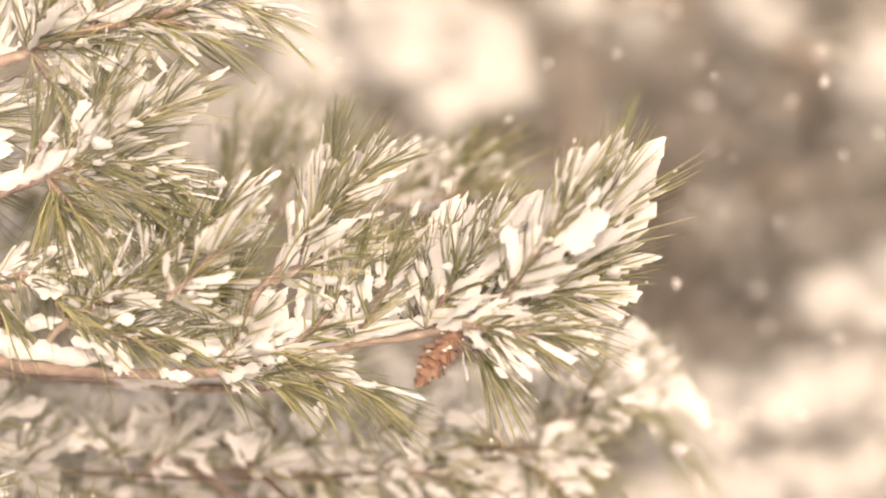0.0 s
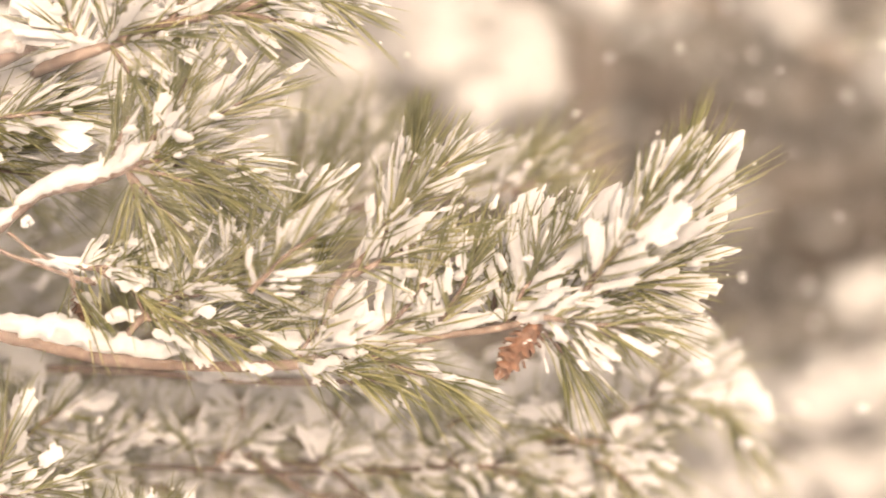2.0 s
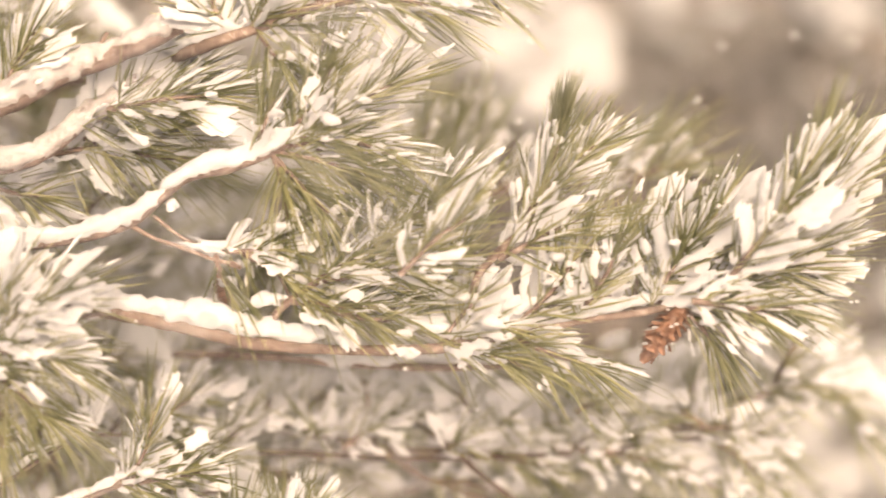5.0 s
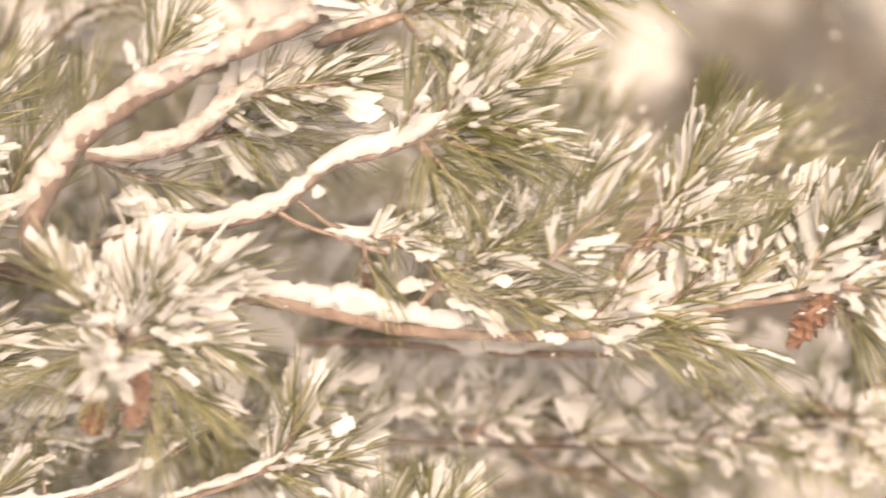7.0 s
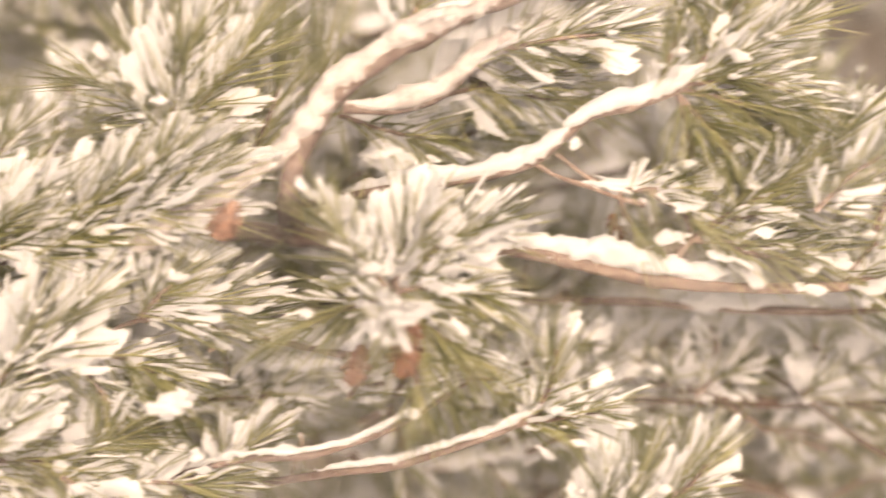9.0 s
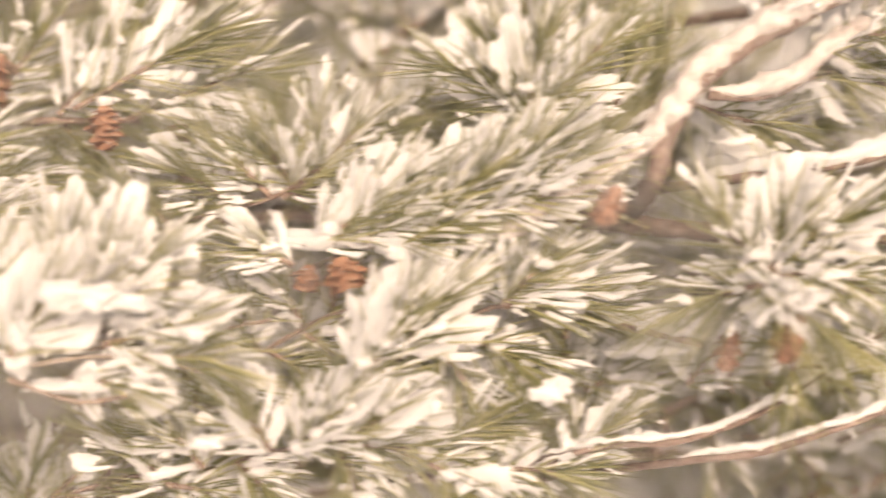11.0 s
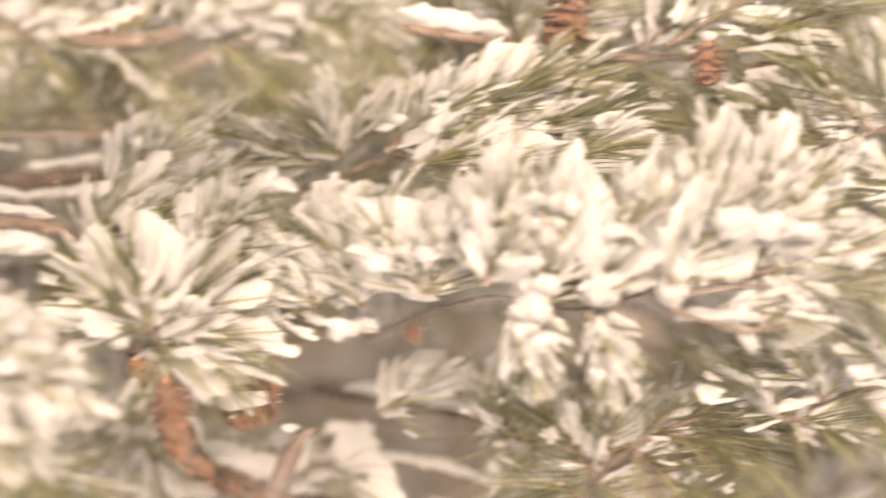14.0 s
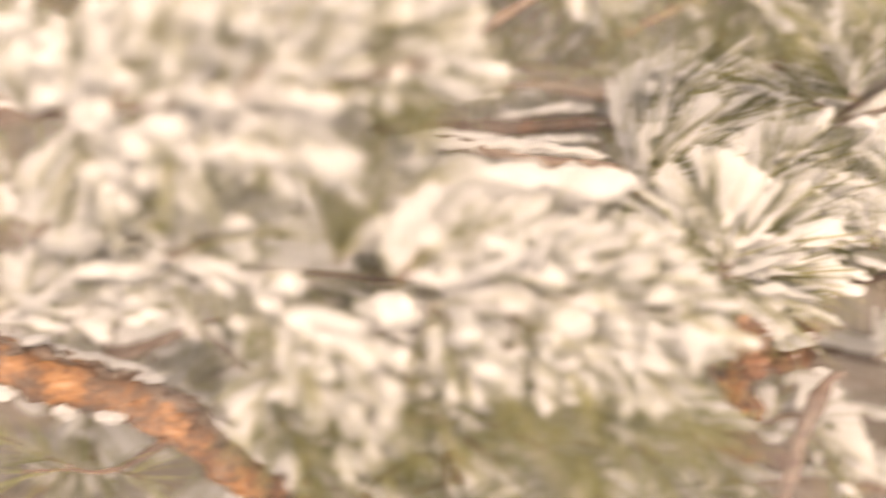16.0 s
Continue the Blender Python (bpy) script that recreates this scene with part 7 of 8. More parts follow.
shoot(upper_mass_branch, [(-1.446, 0.85, 1.441), (-1.434, 0.85, 1.441), (-1.423, 0.85, 1.438)], 70, 0.038, 44, 0.25, 403, fat=2.0)
shoot(upper_mass_branch, [(-1.487, 0.85, 1.432), (-1.481, 0.85, 1.425), (-1.475, 0.85, 1.415)], 80, 0.038, 44, 0.81, 404, fat=2.0)
shoot(upper_mass_branch, [(-1.521, 0.85, 1.429), (-1.517, 0.85, 1.418), (-1.513, 0.85, 1.403)], 90, 0.038, 44, 1, 405, fat=2.0)
shoot(upper_mass_branch, [(-1.574, 0.85, 1.426), (-1.568, 0.85, 1.442), (-1.562, 0.85, 1.455)], 90, 0.041, 44, 0.69, 406, fat=2.0)
shoot(upper_mass_branch, [(-1.599, 0.86, 1.424), (-1.599, 0.86, 1.443), (-1.599, 0.86, 1.46)], 90, 0.041, 44, 0.56, 407, fat=2.0)
shoot(upper_mass_branch, [(-1.57, 0.86, 1.424), (-1.567, 0.86, 1.413), (-1.564, 0.86, 1.398)], 80, 0.041, 44, 0.94, 408, fat=2.0)
shoot(upper_mass_branch, [(-1.622, 0.9, 1.424), (-1.628, 0.9, 1.411), (-1.634, 0.9, 1.394)], 80, 0.043, 44, 0.81, 409, fat=2.0)
shoot(upper_mass_branch, [(-1.47, 0.86, 1.427), (-1.458, 0.86, 1.42), (-1.447, 0.86, 1.41)], 90, 0.038, 44, 0.94, 410, fat=2.0)
shoot(upper_mass_branch, [(-1.423, 0.85, 1.441), (-1.414, 0.85, 1.438), (-1.405, 0.85, 1.432)], 70, 0.038, 44, 0.18, 411, fat=2.0)
shoot(upper_mass_branch, [(-1.539, 0.85, 1.435), (-1.536, 0.85, 1.441), (-1.533, 0.85, 1.444)], 60, 0.032, 44, 0.18, 412, fat=2.0)
snow_lump(upper_mass_branch, (-1.525, 0.84, 1.474), 0.0224, 413, 0.8, 1.2)
snow_lump(upper_mass_branch, (-1.485, 0.84, 1.477), 0.0247, 414, 0.8, 1.2)
snow_lump(upper_mass_branch, (-1.445, 0.84, 1.469), 0.0247, 415, 0.7, 1.3)
snow_lump(upper_mass_branch, (-1.405, 0.84, 1.472), 0.0224, 416, 0.8, 1.2)
snow_lump(upper_mass_branch, (-1.385, 0.84, 1.46), 0.0172, 417, 0.9, 1)
snow_lump(upper_mass_branch, (-1.5, 0.84, 1.434), 0.0224, 418, 0.6, 1.4)
snow_lump(upper_mass_branch, (-1.525, 0.84, 1.414), 0.0224, 419, 0.7, 1.3)
snow_lump(upper_mass_branch, (-1.482, 0.84, 1.408), 0.0247, 420, 0.7, 1.3)
snow_lump(upper_mass_branch, (-1.445, 0.84, 1.403), 0.0224, 421, 0.7, 1.2)
snow_lump(upper_mass_branch, (-1.589, 0.84, 1.451), 0.0187, 422, 0.6, 1.5)
snow_lump(upper_mass_branch, (-1.468, 0.84, 1.451), 0.0187, 423, 0.6, 1.6)
snow_lump(upper_mass_branch, (-1.56, 0.84, 1.426), 0.0187, 424, 1, 0.9)
snow_lump(upper_mass_branch, (-1.511, 0.84, 1.457), 0.0187, 425, 0.8, 1.2)
snow_lump(upper_mass_branch, (-1.422, 0.84, 1.457), 0.0172, 426, 0.7, 1.2)
snow_lump(upper_mass_branch, (-1.457, 0.84, 1.423), 0.0187, 427, 0.6, 1.3)
limb(upper_mass_branch, [(-1.583, 0.98, 1.333, 0.0017), (-1.553, 0.98, 1.325, 0.0020), (-1.526, 0.98, 1.31, 0.0020), (-1.503, 0.98, 1.29, 0.0017), (-1.483, 0.98, 1.273, 0.0013)], label="thin pinkish twig")
limb(upper_mass_branch, [(-1.635, 0.95, 1.392, 0.0023), (-1.609, 0.95, 1.384, 0.0023), (-1.587, 0.95, 1.375, 0.0029)], label="thin pinkish twig")
limb(upper_mass_branch, [(-1.548, 0.95, 1.362, 0.0032), (-1.525, 0.95, 1.349, 0.0036), (-1.496, 0.95, 1.34, 0.0026)], label="thin pinkish twig")

orange_limb = thing("pine_branch", (-1.825, 1.2, 1.308), "thick pine limb with flaking orange bark under snow", "pine branch", "branches of the pine")
limb(orange_limb, [(-1.895, 1.25, 1.306, 0.0214), (-1.764, 1.14, 1.3, 0.0171), (-1.676, 1.1, 1.282, 0.0158), (-1.619, 1.1, 1.265, 0.0158), (-1.563, 1.1, 1.246, 0.0150), (-1.525, 1.1, 1.221, 0.0135), (-1.499, 1.1, 1.191, 0.0120), (-1.465, 1.1, 1.146, 0.0105)], MAT_ORANGE, rough=.3)
bark_flakes(orange_limb, [(-1.895, 1.25, 1.306, 0.0214), (-1.764, 1.14, 1.3, 0.0171), (-1.676, 1.1, 1.282, 0.0158), (-1.619, 1.1, 1.265, 0.0158), (-1.563, 1.1, 1.246, 0.0150), (-1.525, 1.1, 1.221, 0.0135), (-1.499, 1.1, 1.191, 0.0120), (-1.465, 1.1, 1.146, 0.0105)], 260, 0.0062, MAT_ORANGE, 511)
bark_flakes(orange_limb, [(x, y - 0.007, z + 0.0125, 0.006) for x, y, z, _ in [(-1.895, 1.25, 1.306, 0.0214), (-1.764, 1.14, 1.3, 0.0171), (-1.676, 1.1, 1.282, 0.0158), (-1.619, 1.1, 1.265, 0.0158), (-1.563, 1.1, 1.246, 0.0150), (-1.525, 1.1, 1.221, 0.0135), (-1.499, 1.1, 1.191, 0.0120), (-1.465, 1.1, 1.146, 0.0105)][:6]], 110, 0.006, MAT_BARK, 512, "dark cracked ridge of bark")
for k, (x, z, size) in enumerate(((-1.672, 1.262, 0.011), (-1.6, 1.247, 0.009), (-1.645, 1.297, 0.01), (-1.573, 1.272, 0.008))):
    snow_lump(orange_limb, (x, 1.072, z), size, 520 + k, 0.6, 1.5)
snow_cap(orange_limb, [(-1.761, 1.13, 1.305, 0.0116), (-1.676, 1.1, 1.288, 0.0105), (-1.619, 1.1, 1.276, 0.0105), (-1.563, 1.1, 1.263, 0.0090)], 0.002, 0.6, seed=428)
snow_cap(orange_limb, [(-1.532, 1.07, 1.247, 0.0022), (-1.51, 1.07, 1.229, 0.0022), (-1.488, 1.07, 1.209, 0.0018)], 0.0036, 1.0, seed=429)
snow_lump(orange_limb, (-1.63, 1.08, 1.25), 0.0111, 430, 0.7, 1.0)
shoot(orange_limb, [(-1.635, 1.12, 1.207), (-1.65, 1.12, 1.206), (-1.666, 1.12, 1.204)], 30, 0.038, 40, 0.0, 431, twig=0.0012)
shoot(orange_limb, [(-1.631, 1.12, 1.209), (-1.645, 1.12, 1.214), (-1.658, 1.12, 1.219)], 26, 0.038, 40, 0.0, 432, twig=0.0012)
shoot(orange_limb, [(-1.604, 1.12, 1.207), (-1.593, 1.12, 1.204), (-1.581, 1.12, 1.2)], 26, 0.038, 40, 0.0, 433, twig=0.0012)
shoot(orange_limb, [(-1.669, 1.12, 1.223), (-1.679, 1.12, 1.229), (-1.689, 1.12, 1.234)], 26, 0.038, 40, 0.0, 434, twig=0.0012)
limb(orange_limb, [(-1.551, 1.1, 1.236, 0.0045), (-1.604, 1.12, 1.207, 0.0019), (-1.635, 1.12, 1.207, 0.0011), (-1.666, 1.12, 1.206, 0.0008)])
cone((-1.379, 1.05, 1.228), (-1.362, 1.05, 1.21), 0.0158, "dark orange cone low in the snowy needles", 0.0000, 435)

green_tangle = thing("pine_branch", (-0.898, 1.3, 1.181), "low tangle of green needles and brown twigs with ice glints", "pine branch", "branches of the pine")
limb(green_tangle, [(-0.943, 1.3, 1.155, 0.0031), (-0.921, 1.13, 1.239, 0.0019), (-0.881, 1.1, 1.273, 0.0015), (-0.829, 1.1, 1.288, 0.0015)])
shoot(green_tangle, [(-0.923, 1.12, 1.24), (-0.938, 1.12, 1.261), (-0.954, 1.12, 1.278)], 70, 0.044, 44, 0.25, 436)
shoot(green_tangle, [(-0.915, 1.12, 1.248), (-0.912, 1.12, 1.272), (-0.908, 1.12, 1.294)], 70, 0.044, 44, 0.3, 437)
shoot(green_tangle, [(-0.9, 1.1, 1.262), (-0.883, 1.1, 1.28), (-0.866, 1.1, 1.295)], 70, 0.043, 44, 0.15, 438)
shoot(green_tangle, [(-0.881, 1.1, 1.273), (-0.862, 1.1, 1.271), (-0.844, 1.1, 1.265)], 70, 0.043, 44, 0.1, 439)
shoot(green_tangle, [(-0.866, 1.1, 1.277), (-0.847, 1.1, 1.295), (-0.829, 1.1, 1.31)], 70, 0.043, 44, 0.15, 440)
shoot(green_tangle, [(-0.9, 1.1, 1.258), (-0.883, 1.1, 1.248), (-0.866, 1.1, 1.235)], 70, 0.043, 44, 0.1, 441)
shoot(green_tangle, [(-0.855, 1.1, 1.28), (-0.834, 1.1, 1.267), (-0.814, 1.1, 1.25)], 70, 0.043, 44, 0.1, 442)
shoot(green_tangle, [(-0.923, 1.12, 1.236), (-0.91, 1.12, 1.228), (-0.896, 1.12, 1.217)], 70, 0.044, 44, 0.1, 443)
shoot(green_tangle, [(-0.836, 1.1, 1.28), (-0.817, 1.1, 1.286), (-0.799, 1.1, 1.288)], 70, 0.043, 44, 0.15, 444)
shoot(green_tangle, [(-0.928, 1.14, 1.222), (-0.943, 1.14, 1.229), (-0.959, 1.14, 1.234)], 60, 0.045, 44, 0.2, 445)
shoot(green_tangle, [(-0.972, 1.16, 1.259), (-0.98, 1.16, 1.272), (-0.988, 1.16, 1.283)], 50, 0.046, 44, 0.3, 446)
shoot(green_tangle, [(-0.874, 1.1, 1.228), (-0.855, 1.1, 1.225), (-0.836, 1.1, 1.22)], 70, 0.043, 44, 0.1, 447)

upper_left_shoots = thing("pine_branch", (-0.89, 1.3, 1.447), "pine shoots with a little snow above the bright clumps", "pine branch", "branches of the pine")
limb(upper_left_shoots, [(-0.926, 1.3, 1.424, 0.0031), (-0.818, 1.13, 1.453, 0.0015), (-0.744, 1.09, 1.471, 0.0015), (-0.714, 1.09, 1.49, 0.0011)])
shoot(upper_left_shoots, [(-0.744, 1.09, 1.471), (-0.761, 1.09, 1.489), (-0.778, 1.09, 1.505)], 80, 0.045, 42, 0.35, 448)
shoot(upper_left_shoots, [(-0.768, 1.1, 1.464), (-0.788, 1.1, 1.479), (-0.809, 1.1, 1.49)], 80, 0.045, 42, 0.35, 449)
shoot(upper_left_shoots, [(-0.729, 1.09, 1.475), (-0.739, 1.09, 1.493), (-0.748, 1.09, 1.508)], 80, 0.045, 42, 0.3, 450)
shoot(upper_left_shoots, [(-0.715, 1.1, 1.487), (-0.7, 1.1, 1.505), (-0.685, 1.1, 1.52)], 80, 0.045, 42, 0.3, 451)
shoot(upper_left_shoots, [(-0.816, 1.12, 1.453), (-0.833, 1.12, 1.47), (-0.851, 1.12, 1.484)], 80, 0.046, 42, 0.35, 452)
shoot(upper_left_shoots, [(-0.737, 1.09, 1.471), (-0.718, 1.09, 1.482), (-0.699, 1.09, 1.49)], 80, 0.045, 42, 0.35, 453)
shoot(upper_left_shoots, [(-0.716, 1.11, 1.491), (-0.716, 1.11, 1.511), (-0.716, 1.11, 1.529)], 70, 0.046, 42, 0.3, 454)
shoot(upper_left_shoots, [(-0.687, 1.14, 1.5), (-0.668, 1.14, 1.517), (-0.648, 1.14, 1.531)], 70, 0.047, 42, 0.3, 455)
shoot(upper_left_shoots, [(-0.664, 1.16, 1.509), (-0.644, 1.16, 1.527), (-0.625, 1.16, 1.541)], 70, 0.048, 42, 0.3, 456)

gap_shoots = thing("pine_branch", (-0.793, 1.25, 1.319), "green pine shoots around a dark gap under a cone", "pine branch", "branches of the pine")
limb(gap_shoots, [(-0.818, 1.25, 1.294, 0.0026), (-0.766, 1.1, 1.355, 0.0015), (-0.721, 1.08, 1.386, 0.0015), (-0.685, 1.07, 1.401, 0.0011)])
shoot(gap_shoots, [(-0.721, 1.08, 1.386), (-0.731, 1.08, 1.404), (-0.74, 1.08, 1.419)], 80, 0.042, 44, 0.3, 457)
shoot(gap_shoots, [(-0.706, 1.09, 1.393), (-0.699, 1.09, 1.413), (-0.691, 1.09, 1.43)], 70, 0.043, 44, 0.2, 458)
shoot(gap_shoots, [(-0.699, 1.08, 1.394), (-0.683, 1.08, 1.399), (-0.666, 1.08, 1.401)], 70, 0.042, 44, 0.2, 459)
shoot(gap_shoots, [(-0.722, 1.07, 1.383), (-0.709, 1.07, 1.375), (-0.696, 1.07, 1.365)], 80, 0.042, 44, 0.2, 460)
shoot(gap_shoots, [(-0.751, 1.08, 1.368), (-0.758, 1.08, 1.386), (-0.766, 1.08, 1.401)], 80, 0.042, 44, 0.35, 461)
shoot(gap_shoots, [(-0.744, 1.07, 1.372), (-0.729, 1.07, 1.362), (-0.714, 1.07, 1.35)], 80, 0.042, 44, 0.25, 462)
shoot(gap_shoots, [(-0.693, 1.07, 1.398), (-0.685, 1.07, 1.386), (-0.678, 1.07, 1.372)], 70, 0.042, 44, 0.15, 463)
shoot(gap_shoots, [(-0.788, 1.1, 1.336), (-0.8, 1.1, 1.351), (-0.811, 1.1, 1.363)], 80, 0.043, 44, 0.3, 464)
shoot(gap_shoots, [(-0.766, 1.08, 1.353), (-0.753, 1.08, 1.338), (-0.74, 1.08, 1.32)], 80, 0.042, 44, 0.25, 465)
shoot(gap_shoots, [(-0.677, 1.08, 1.394), (-0.666, 1.08, 1.38), (-0.655, 1.08, 1.364)], 70, 0.042, 44, 0.2, 466)

high_near_branch = thing("pine_branch", (-1.513, 1.1, 1.574), "near overhanging pine branch with bright blurred snow", "pine branch", "branches of the pine")
limb(high_near_branch, [(-1.579, 1.15, 1.614, 0.0047), (-1.395, 0.96, 1.55, 0.0030), (-1.291, 0.93, 1.525, 0.0029), (-1.234, 0.93, 1.513, 0.0038), (-1.205, 0.93, 1.511, 0.0044), (-1.176, 0.93, 1.516, 0.0032), (-1.113, 0.93, 1.525, 0.0019)])
shoot(high_near_branch, [(-1.374, 0.93, 1.541), (-1.367, 0.93, 1.555), (-1.361, 0.93, 1.567)], 80, 0.040, 44, 0.44, 467, fat=1.9)
shoot(high_near_branch, [(-1.333, 0.92, 1.53), (-1.325, 0.92, 1.546), (-1.317, 0.92, 1.558)], 90, 0.039, 44, 0.47, 468, fat=1.9)
shoot(high_near_branch, [(-1.295, 0.92, 1.524), (-1.286, 0.92, 1.541), (-1.276, 0.92, 1.555)], 90, 0.039, 44, 0.47, 469, fat=1.9)
shoot(high_near_branch, [(-1.257, 0.92, 1.518), (-1.245, 0.92, 1.533), (-1.232, 0.92, 1.546)], 90, 0.039, 44, 0.47, 470, fat=1.9)
shoot(high_near_branch, [(-1.32, 0.92, 1.527), (-1.308, 0.92, 1.52), (-1.295, 0.92, 1.511)], 80, 0.039, 44, 0.39, 471, fat=1.9)
shoot(high_near_branch, [(-1.276, 0.92, 1.521), (-1.262, 0.92, 1.514), (-1.248, 0.92, 1.505)], 70, 0.039, 44, 0.17, 472, fat=1.9)
shoot(high_near_branch, [(-1.176, 0.93, 1.516), (-1.167, 0.93, 1.53), (-1.157, 0.93, 1.541)], 90, 0.040, 44, 0.44, 473, fat=1.9)
shoot(high_near_branch, [(-1.145, 0.93, 1.522), (-1.13, 0.93, 1.535), (-1.116, 0.93, 1.544)], 90, 0.040, 44, 0.44, 474, fat=1.9)
shoot(high_near_branch, [(-1.358, 0.92, 1.536), (-1.346, 0.92, 1.528), (-1.333, 0.92, 1.518)], 80, 0.039, 44, 0.44, 475, fat=1.9)
shoot(high_near_branch, [(-1.222, 0.94, 1.514), (-1.206, 0.94, 1.504), (-1.19, 0.94, 1.492)], 70, 0.040, 44, 0.06, 476, fat=1.9)
shoot(high_near_branch, [(-1.164, 0.94, 1.517), (-1.15, 0.94, 1.51), (-1.135, 0.94, 1.501)], 70, 0.040, 44, 0.06, 477, fat=1.9)
shoot(high_near_branch, [(-1.119, 0.93, 1.525), (-1.1, 0.93, 1.523), (-1.081, 0.93, 1.519)], 80, 0.040, 44, 0.28, 478, fat=1.9)
shoot(high_near_branch, [(-1.094, 0.93, 1.532), (-1.081, 0.93, 1.525), (-1.068, 0.93, 1.516)], 70, 0.040, 44, 0.33, 479, fat=1.9)
shoot(high_near_branch, [(-1.304, 0.93, 1.522), (-1.294, 0.93, 1.511), (-1.285, 0.93, 1.497)], 70, 0.040, 44, 0.22, 480, fat=1.9)
snow_lump(high_near_branch, (-1.333, 0.92, 1.53), 0.0189, 481, 0.7, 1.5)
snow_lump(high_near_branch, (-1.295, 0.92, 1.518), 0.0176, 482, 0.7, 1.3)
snow_lump(high_near_branch, (-1.264, 0.92, 1.53), 0.0176, 483, 0.8, 1.3)
snow_lump(high_near_branch, (-1.157, 0.92, 1.527), 0.0157, 484, 0.6, 1.6)
snow_lump(high_near_branch, (-1.132, 0.92, 1.524), 0.0113, 485, 0.7, 1.2)
snow_lump(high_near_branch, (-1.298, 0.92, 1.492), 0.0107, 486, 0.8, 1)
snow_lump(high_near_branch, (-1.072, 0.92, 1.518), 0.0126, 487, 1.1, 0.7)
snow_lump(high_near_branch, (-1.352, 0.92, 1.543), 0.0189, 488, 0.8, 1.2)

rear_low_shoots = thing("pine_branch", (-0.424, 1.3, 1.321), "short pine shoots sprinkled with snow in the lower tangle", "pine branch", "branches of the pine")
limb(rear_low_shoots, [(-0.478, 1.35, 1.305, 0.0028), (-0.363, 1.24, 1.328, 0.0021), (-0.269, 1.22, 1.335, 0.0021), (-0.161, 1.22, 1.33, 0.0017), (-0.044, 1.22, 1.335, 0.0017), (0.056, 1.22, 1.347, 0.0013)], MAT_RED)
limb(rear_low_shoots, [(-0.219, 1.23, 1.375, 0.0017), (-0.161, 1.22, 1.355, 0.0021), (-0.104, 1.2, 1.312, 0.0021), (-0.071, 1.2, 1.292, 0.0021)], MAT_RED)
snow_cap(rear_low_shoots, [(-0.219, 1.23, 1.378, 0.0013), (-0.161, 1.22, 1.358, 0.0017), (-0.12, 1.21, 1.328, 0.0017)], 0.0025, 1.0, seed=489)
shoot(rear_low_shoots, [(-0.422, 1.19, 1.334), (-0.432, 1.19, 1.35), (-0.442, 1.19, 1.363)], 32, 0.033, 54, 0.34, 490, fat=1.0)
shoot(rear_low_shoots, [(-0.406, 1.204, 1.36), (-0.405, 1.204, 1.368), (-0.404, 1.204, 1.372)], 32, 0.033, 54, 0.52, 491, fat=1.0)
shoot(rear_low_shoots, [(-0.389, 1.218, 1.349), (-0.377, 1.218, 1.363), (-0.365, 1.218, 1.373)], 32, 0.033, 54, 0.45, 492, fat=1.0)
shoot(rear_low_shoots, [(-0.371, 1.232, 1.338), (-0.374, 1.232, 1.343), (-0.376, 1.232, 1.345)], 32, 0.034, 54, 0.38, 493, fat=1.0)
shoot(rear_low_shoots, [(-0.354, 1.246, 1.365), (-0.345, 1.246, 1.377), (-0.336, 1.246, 1.384)], 32, 0.034, 54, 0.56, 494, fat=1.0)
shoot(rear_low_shoots, [(-0.328, 1.19, 1.361), (-0.334, 1.19, 1.364), (-0.339, 1.19, 1.363)], 32, 0.033, 54, 0.5, 495, fat=1.0)
shoot(rear_low_shoots, [(-0.311, 1.204, 1.35), (-0.305, 1.204, 1.359), (-0.299, 1.204, 1.364)], 32, 0.033, 54, 0.43, 496, fat=1.0)
shoot(rear_low_shoots, [(-0.293, 1.218, 1.339), (-0.301, 1.218, 1.354), (-0.309, 1.218, 1.365)], 32, 0.033, 54, 0.36, 497, fat=1.0)
shoot(rear_low_shoots, [(-0.275, 1.232, 1.365), (-0.272, 1.232, 1.372), (-0.269, 1.232, 1.374)], 32, 0.034, 54, 0.54, 498, fat=1.0)
shoot(rear_low_shoots, [(-0.256, 1.246, 1.354), (-0.241, 1.246, 1.367), (-0.227, 1.246, 1.376)], 32, 0.034, 54, 0.47, 499, fat=1.0)
shoot(rear_low_shoots, [(-0.235, 1.19, 1.35), (-0.235, 1.19, 1.354), (-0.235, 1.19, 1.354)], 32, 0.033, 54, 0.4, 500, fat=1.0)
shoot(rear_low_shoots, [(-0.216, 1.204, 1.339), (-0.205, 1.204, 1.349), (-0.194, 1.204, 1.355)], 32, 0.033, 54, 0.58, 501, fat=1.0)
shoot(rear_low_shoots, [(-0.197, 1.218, 1.366), (-0.2, 1.218, 1.382), (-0.203, 1.218, 1.394)], 32, 0.033, 54, 0.51, 502, fat=1.0)
shoot(rear_low_shoots, [(-0.178, 1.232, 1.355), (-0.17, 1.232, 1.362), (-0.161, 1.232, 1.366)], 32, 0.034, 54, 0.45, 503, fat=1.0)
shoot(rear_low_shoots, [(-0.158, 1.246, 1.343), (-0.164, 1.246, 1.357), (-0.17, 1.246, 1.367)], 32, 0.034, 54, 0.38, 504, fat=1.0)
shoot(rear_low_shoots, [(-0.141, 1.19, 1.34), (-0.136, 1.19, 1.345), (-0.131, 1.19, 1.346)], 32, 0.033, 54, 0.56, 505, fat=1.0)
shoot(rear_low_shoots, [(-0.122, 1.204, 1.366), (-0.13, 1.204, 1.377), (-0.139, 1.204, 1.384)], 32, 0.033, 54, 0.49, 506, fat=1.0)
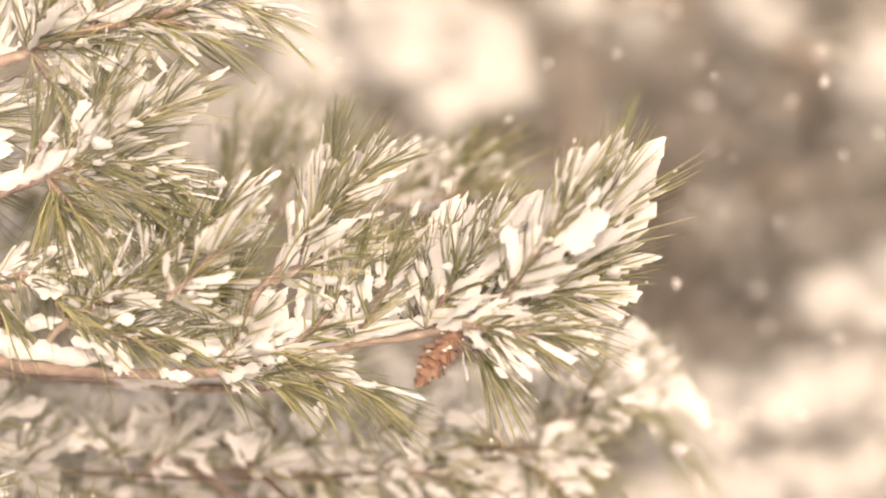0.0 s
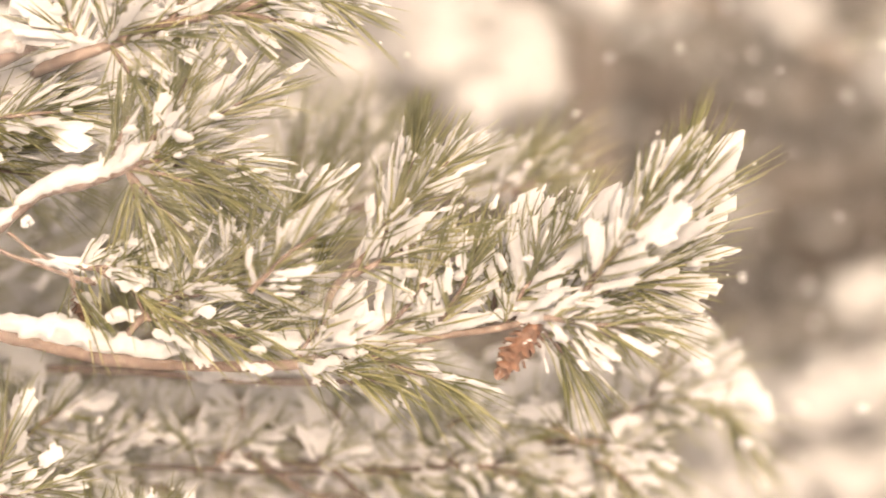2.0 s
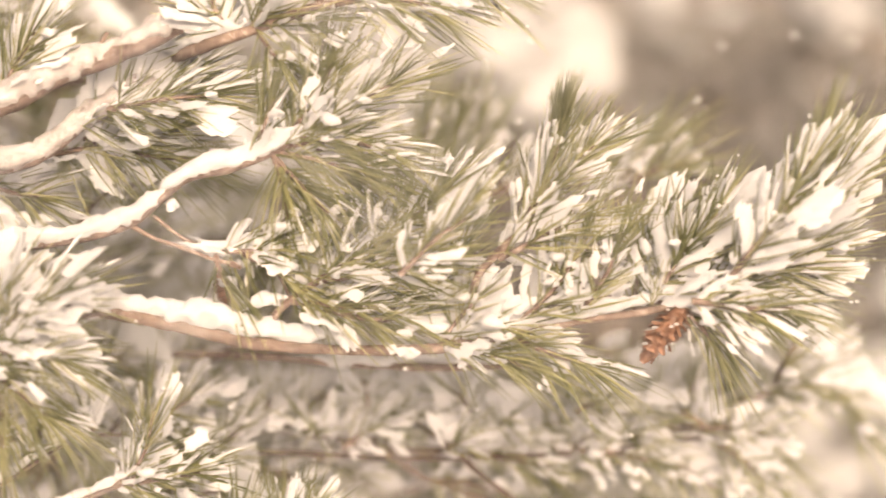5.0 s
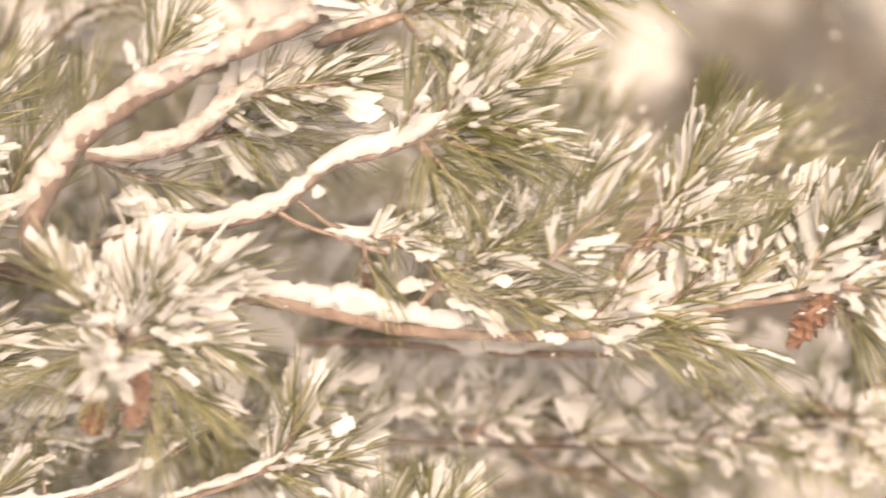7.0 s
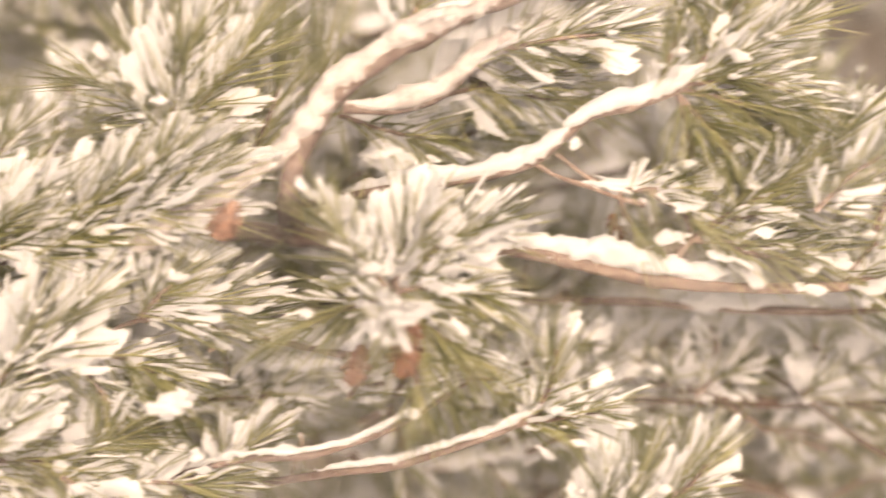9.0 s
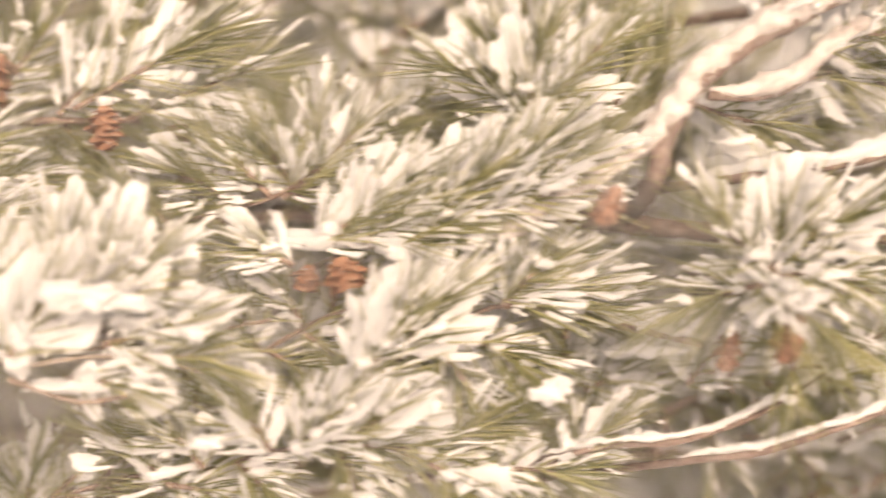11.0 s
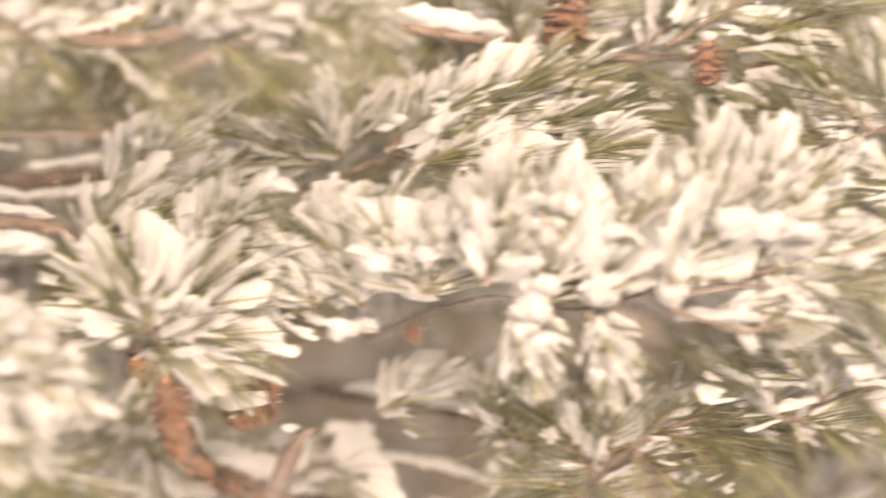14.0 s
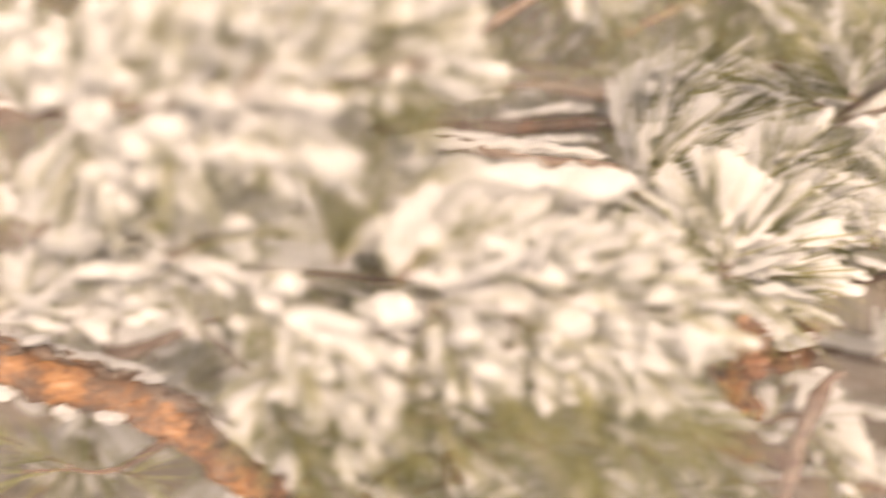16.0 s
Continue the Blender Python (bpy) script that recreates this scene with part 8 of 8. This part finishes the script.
shoot(rear_low_shoots, [(-0.102, 1.218, 1.355), (-0.099, 1.218, 1.358), (-0.097, 1.218, 1.356)], 32, 0.033, 54, 0.42, 507, fat=1.0)
shoot(rear_low_shoots, [(-0.081, 1.232, 1.344), (-0.067, 1.232, 1.353), (-0.054, 1.232, 1.358)], 32, 0.034, 54, 0.35, 508, fat=1.0)
shoot(rear_low_shoots, [(-0.06, 1.246, 1.333), (-0.06, 1.246, 1.348), (-0.061, 1.246, 1.359)], 32, 0.034, 54, 0.53, 509, fat=1.0)
shoot(rear_low_shoots, [(-0.048, 1.19, 1.367), (-0.038, 1.19, 1.373), (-0.028, 1.19, 1.375)], 32, 0.033, 54, 0.46, 510, fat=1.0)
shoot(rear_low_shoots, [(-0.027, 1.204, 1.356), (-0.031, 1.204, 1.368), (-0.034, 1.204, 1.376)], 32, 0.033, 54, 0.4, 511, fat=1.0)
shoot(rear_low_shoots, [(-0.006, 1.218, 1.345), (0.002, 1.218, 1.349), (0.009, 1.218, 1.348)], 32, 0.033, 54, 0.58, 512, fat=1.0)
shoot(rear_low_shoots, [(0.016, 1.232, 1.334), (0.009, 1.232, 1.343), (0.003, 1.232, 1.349)], 32, 0.034, 54, 0.51, 513, fat=1.0)
shoot(rear_low_shoots, [(0.038, 1.246, 1.36), (0.043, 1.246, 1.377), (0.047, 1.246, 1.389)], 32, 0.034, 54, 0.44, 514, fat=1.0)
shoot(rear_low_shoots, [(0.046, 1.19, 1.356), (0.037, 1.19, 1.364), (0.027, 1.19, 1.367)], 32, 0.033, 54, 0.37, 515, fat=1.0)

lower_gap_shoots = thing("pine_branch", (-0.66, 1.25, 1.317), "soft pine shoots with snow filling the space under the limb", "pine branch", "branches of the pine")
limb(lower_gap_shoots, [(-0.677, 1.25, 1.3, 0.0026), (-0.592, 1.17, 1.334, 0.0020), (-0.527, 1.16, 1.343, 0.0016), (-0.455, 1.16, 1.351, 0.0016), (-0.36, 1.17, 1.354, 0.0012), (-0.304, 1.17, 1.35, 0.0012)])
shoot(lower_gap_shoots, [(-0.63, 1.13, 1.336), (-0.64, 1.13, 1.354), (-0.649, 1.13, 1.367)], 44, 0.037, 50, 0.28, 516, fat=1.0)
shoot(lower_gap_shoots, [(-0.617, 1.144, 1.349), (-0.615, 1.144, 1.358), (-0.612, 1.144, 1.362)], 44, 0.037, 50, 0.48, 517, fat=1.0)
shoot(lower_gap_shoots, [(-0.603, 1.158, 1.335), (-0.589, 1.158, 1.334), (-0.575, 1.158, 1.329)], 44, 0.038, 50, 0.37, 518, fat=1.0)
shoot(lower_gap_shoots, [(-0.589, 1.172, 1.348), (-0.588, 1.172, 1.36), (-0.588, 1.172, 1.368)], 44, 0.038, 50, 0.57, 519, fat=1.0)
shoot(lower_gap_shoots, [(-0.574, 1.186, 1.334), (-0.561, 1.186, 1.336), (-0.548, 1.186, 1.334)], 44, 0.039, 50, 0.46, 520, fat=1.0)
shoot(lower_gap_shoots, [(-0.547, 1.13, 1.354), (-0.548, 1.13, 1.368), (-0.549, 1.13, 1.379)], 44, 0.037, 50, 0.35, 521, fat=1.0)
shoot(lower_gap_shoots, [(-0.533, 1.144, 1.339), (-0.522, 1.144, 1.345), (-0.511, 1.144, 1.346)], 44, 0.037, 50, 0.55, 522, fat=1.0)
shoot(lower_gap_shoots, [(-0.518, 1.158, 1.353), (-0.52, 1.158, 1.349), (-0.523, 1.158, 1.341)], 44, 0.038, 50, 0.44, 523, fat=1.0)
shoot(lower_gap_shoots, [(-0.503, 1.172, 1.338), (-0.493, 1.172, 1.347), (-0.483, 1.172, 1.352)], 44, 0.038, 50, 0.33, 524, fat=1.0)
shoot(lower_gap_shoots, [(-0.487, 1.186, 1.352), (-0.491, 1.186, 1.351), (-0.496, 1.186, 1.347)], 44, 0.039, 50, 0.53, 525, fat=1.0)
shoot(lower_gap_shoots, [(-0.464, 1.13, 1.344), (-0.456, 1.13, 1.356), (-0.449, 1.13, 1.363)], 44, 0.037, 50, 0.42, 526, fat=1.0)
shoot(lower_gap_shoots, [(-0.449, 1.144, 1.357), (-0.454, 1.144, 1.36), (-0.46, 1.144, 1.358)], 44, 0.037, 50, 0.31, 527, fat=1.0)
shoot(lower_gap_shoots, [(-0.433, 1.158, 1.343), (-0.426, 1.158, 1.358), (-0.42, 1.158, 1.369)], 44, 0.038, 50, 0.51, 528, fat=1.0)
shoot(lower_gap_shoots, [(-0.417, 1.172, 1.356), (-0.424, 1.172, 1.362), (-0.431, 1.172, 1.364)], 44, 0.038, 50, 0.4, 529, fat=1.0)
shoot(lower_gap_shoots, [(-0.4, 1.186, 1.342), (-0.395, 1.186, 1.338), (-0.39, 1.186, 1.33)], 44, 0.039, 50, 0.29, 530, fat=1.0)
shoot(lower_gap_shoots, [(-0.381, 1.13, 1.361), (-0.39, 1.13, 1.37), (-0.398, 1.13, 1.375)], 44, 0.037, 50, 0.49, 531, fat=1.0)
shoot(lower_gap_shoots, [(-0.365, 1.144, 1.347), (-0.361, 1.144, 1.347), (-0.358, 1.144, 1.343)], 44, 0.037, 50, 0.38, 532, fat=1.0)
shoot(lower_gap_shoots, [(-0.348, 1.158, 1.361), (-0.332, 1.158, 1.373), (-0.317, 1.158, 1.381)], 44, 0.038, 50, 0.58, 533, fat=1.0)
shoot(lower_gap_shoots, [(-0.33, 1.172, 1.346), (-0.329, 1.172, 1.349), (-0.327, 1.172, 1.348)], 44, 0.038, 50, 0.47, 534, fat=1.0)
shoot(lower_gap_shoots, [(-0.313, 1.186, 1.332), (-0.299, 1.186, 1.347), (-0.285, 1.186, 1.359)], 44, 0.039, 50, 0.36, 535, fat=1.0)


# ---- snow in the air, near flakes as haze ----
def falling_snow_and_haze(count, close, veil):
    """Single flakes before, between and behind the branches, too many and too small to name; the nearest are added as a
    pale haze.
    """
    rng = np.random.default_rng(8)
    far = np.column_stack([rng.uniform(-0.6, 1.3, count), 1.34 + 1.5 * rng.random(count) ** 1.5, rng.uniform(0.9, 2.3, count)])
    few = np.column_stack([rng.uniform(-0.12, 0.42, close), rng.uniform(1.2, 1.8, close), rng.uniform(1.32, 1.85, close)])
    # veil: unfocused flakes added close to the camera as haze that lifts the darks
    x = rng.uniform(-1.62, 0.24, veil)
    near = np.column_stack([x, rng.uniform(0.28, 0.6, veil), 1.49 + 0.1 * x + rng.uniform(-0.16, 0.16, veil)])
    r = np.concatenate([rng.uniform(0.002, 0.0042, count), rng.uniform(0.0014, 0.0036, close), rng.uniform(0.0007, 0.0016, veil)])
    base = np.vstack([far, few, near])
    count = len(base)
    f = np.array([-1.3, -0.9, 0, 0.9, 1.3])
    d = unit(rng.normal(0, 1, (count, 3)) + np.array([0.3, 0, -0.8]))
    C = base[:, None] + d[:, None] * (f[None, :, None] * r[:, None, None])
    R = r[:, None] * np.array([0.1, 0.8, 1, 0.8, 0.1]) * rng.uniform(0.6, 1.3, (count, 5))
    return tagged(new("falling_snow_and_haze", mesh_from("falling_snow_and_haze", *tubes(C, R, 5), MAT_SNOW)), "loose white snowflakes drifting down, the nearest added as haze", "snowflakes", kind="stuff")


falling_snow_and_haze(560, 46, 8600)
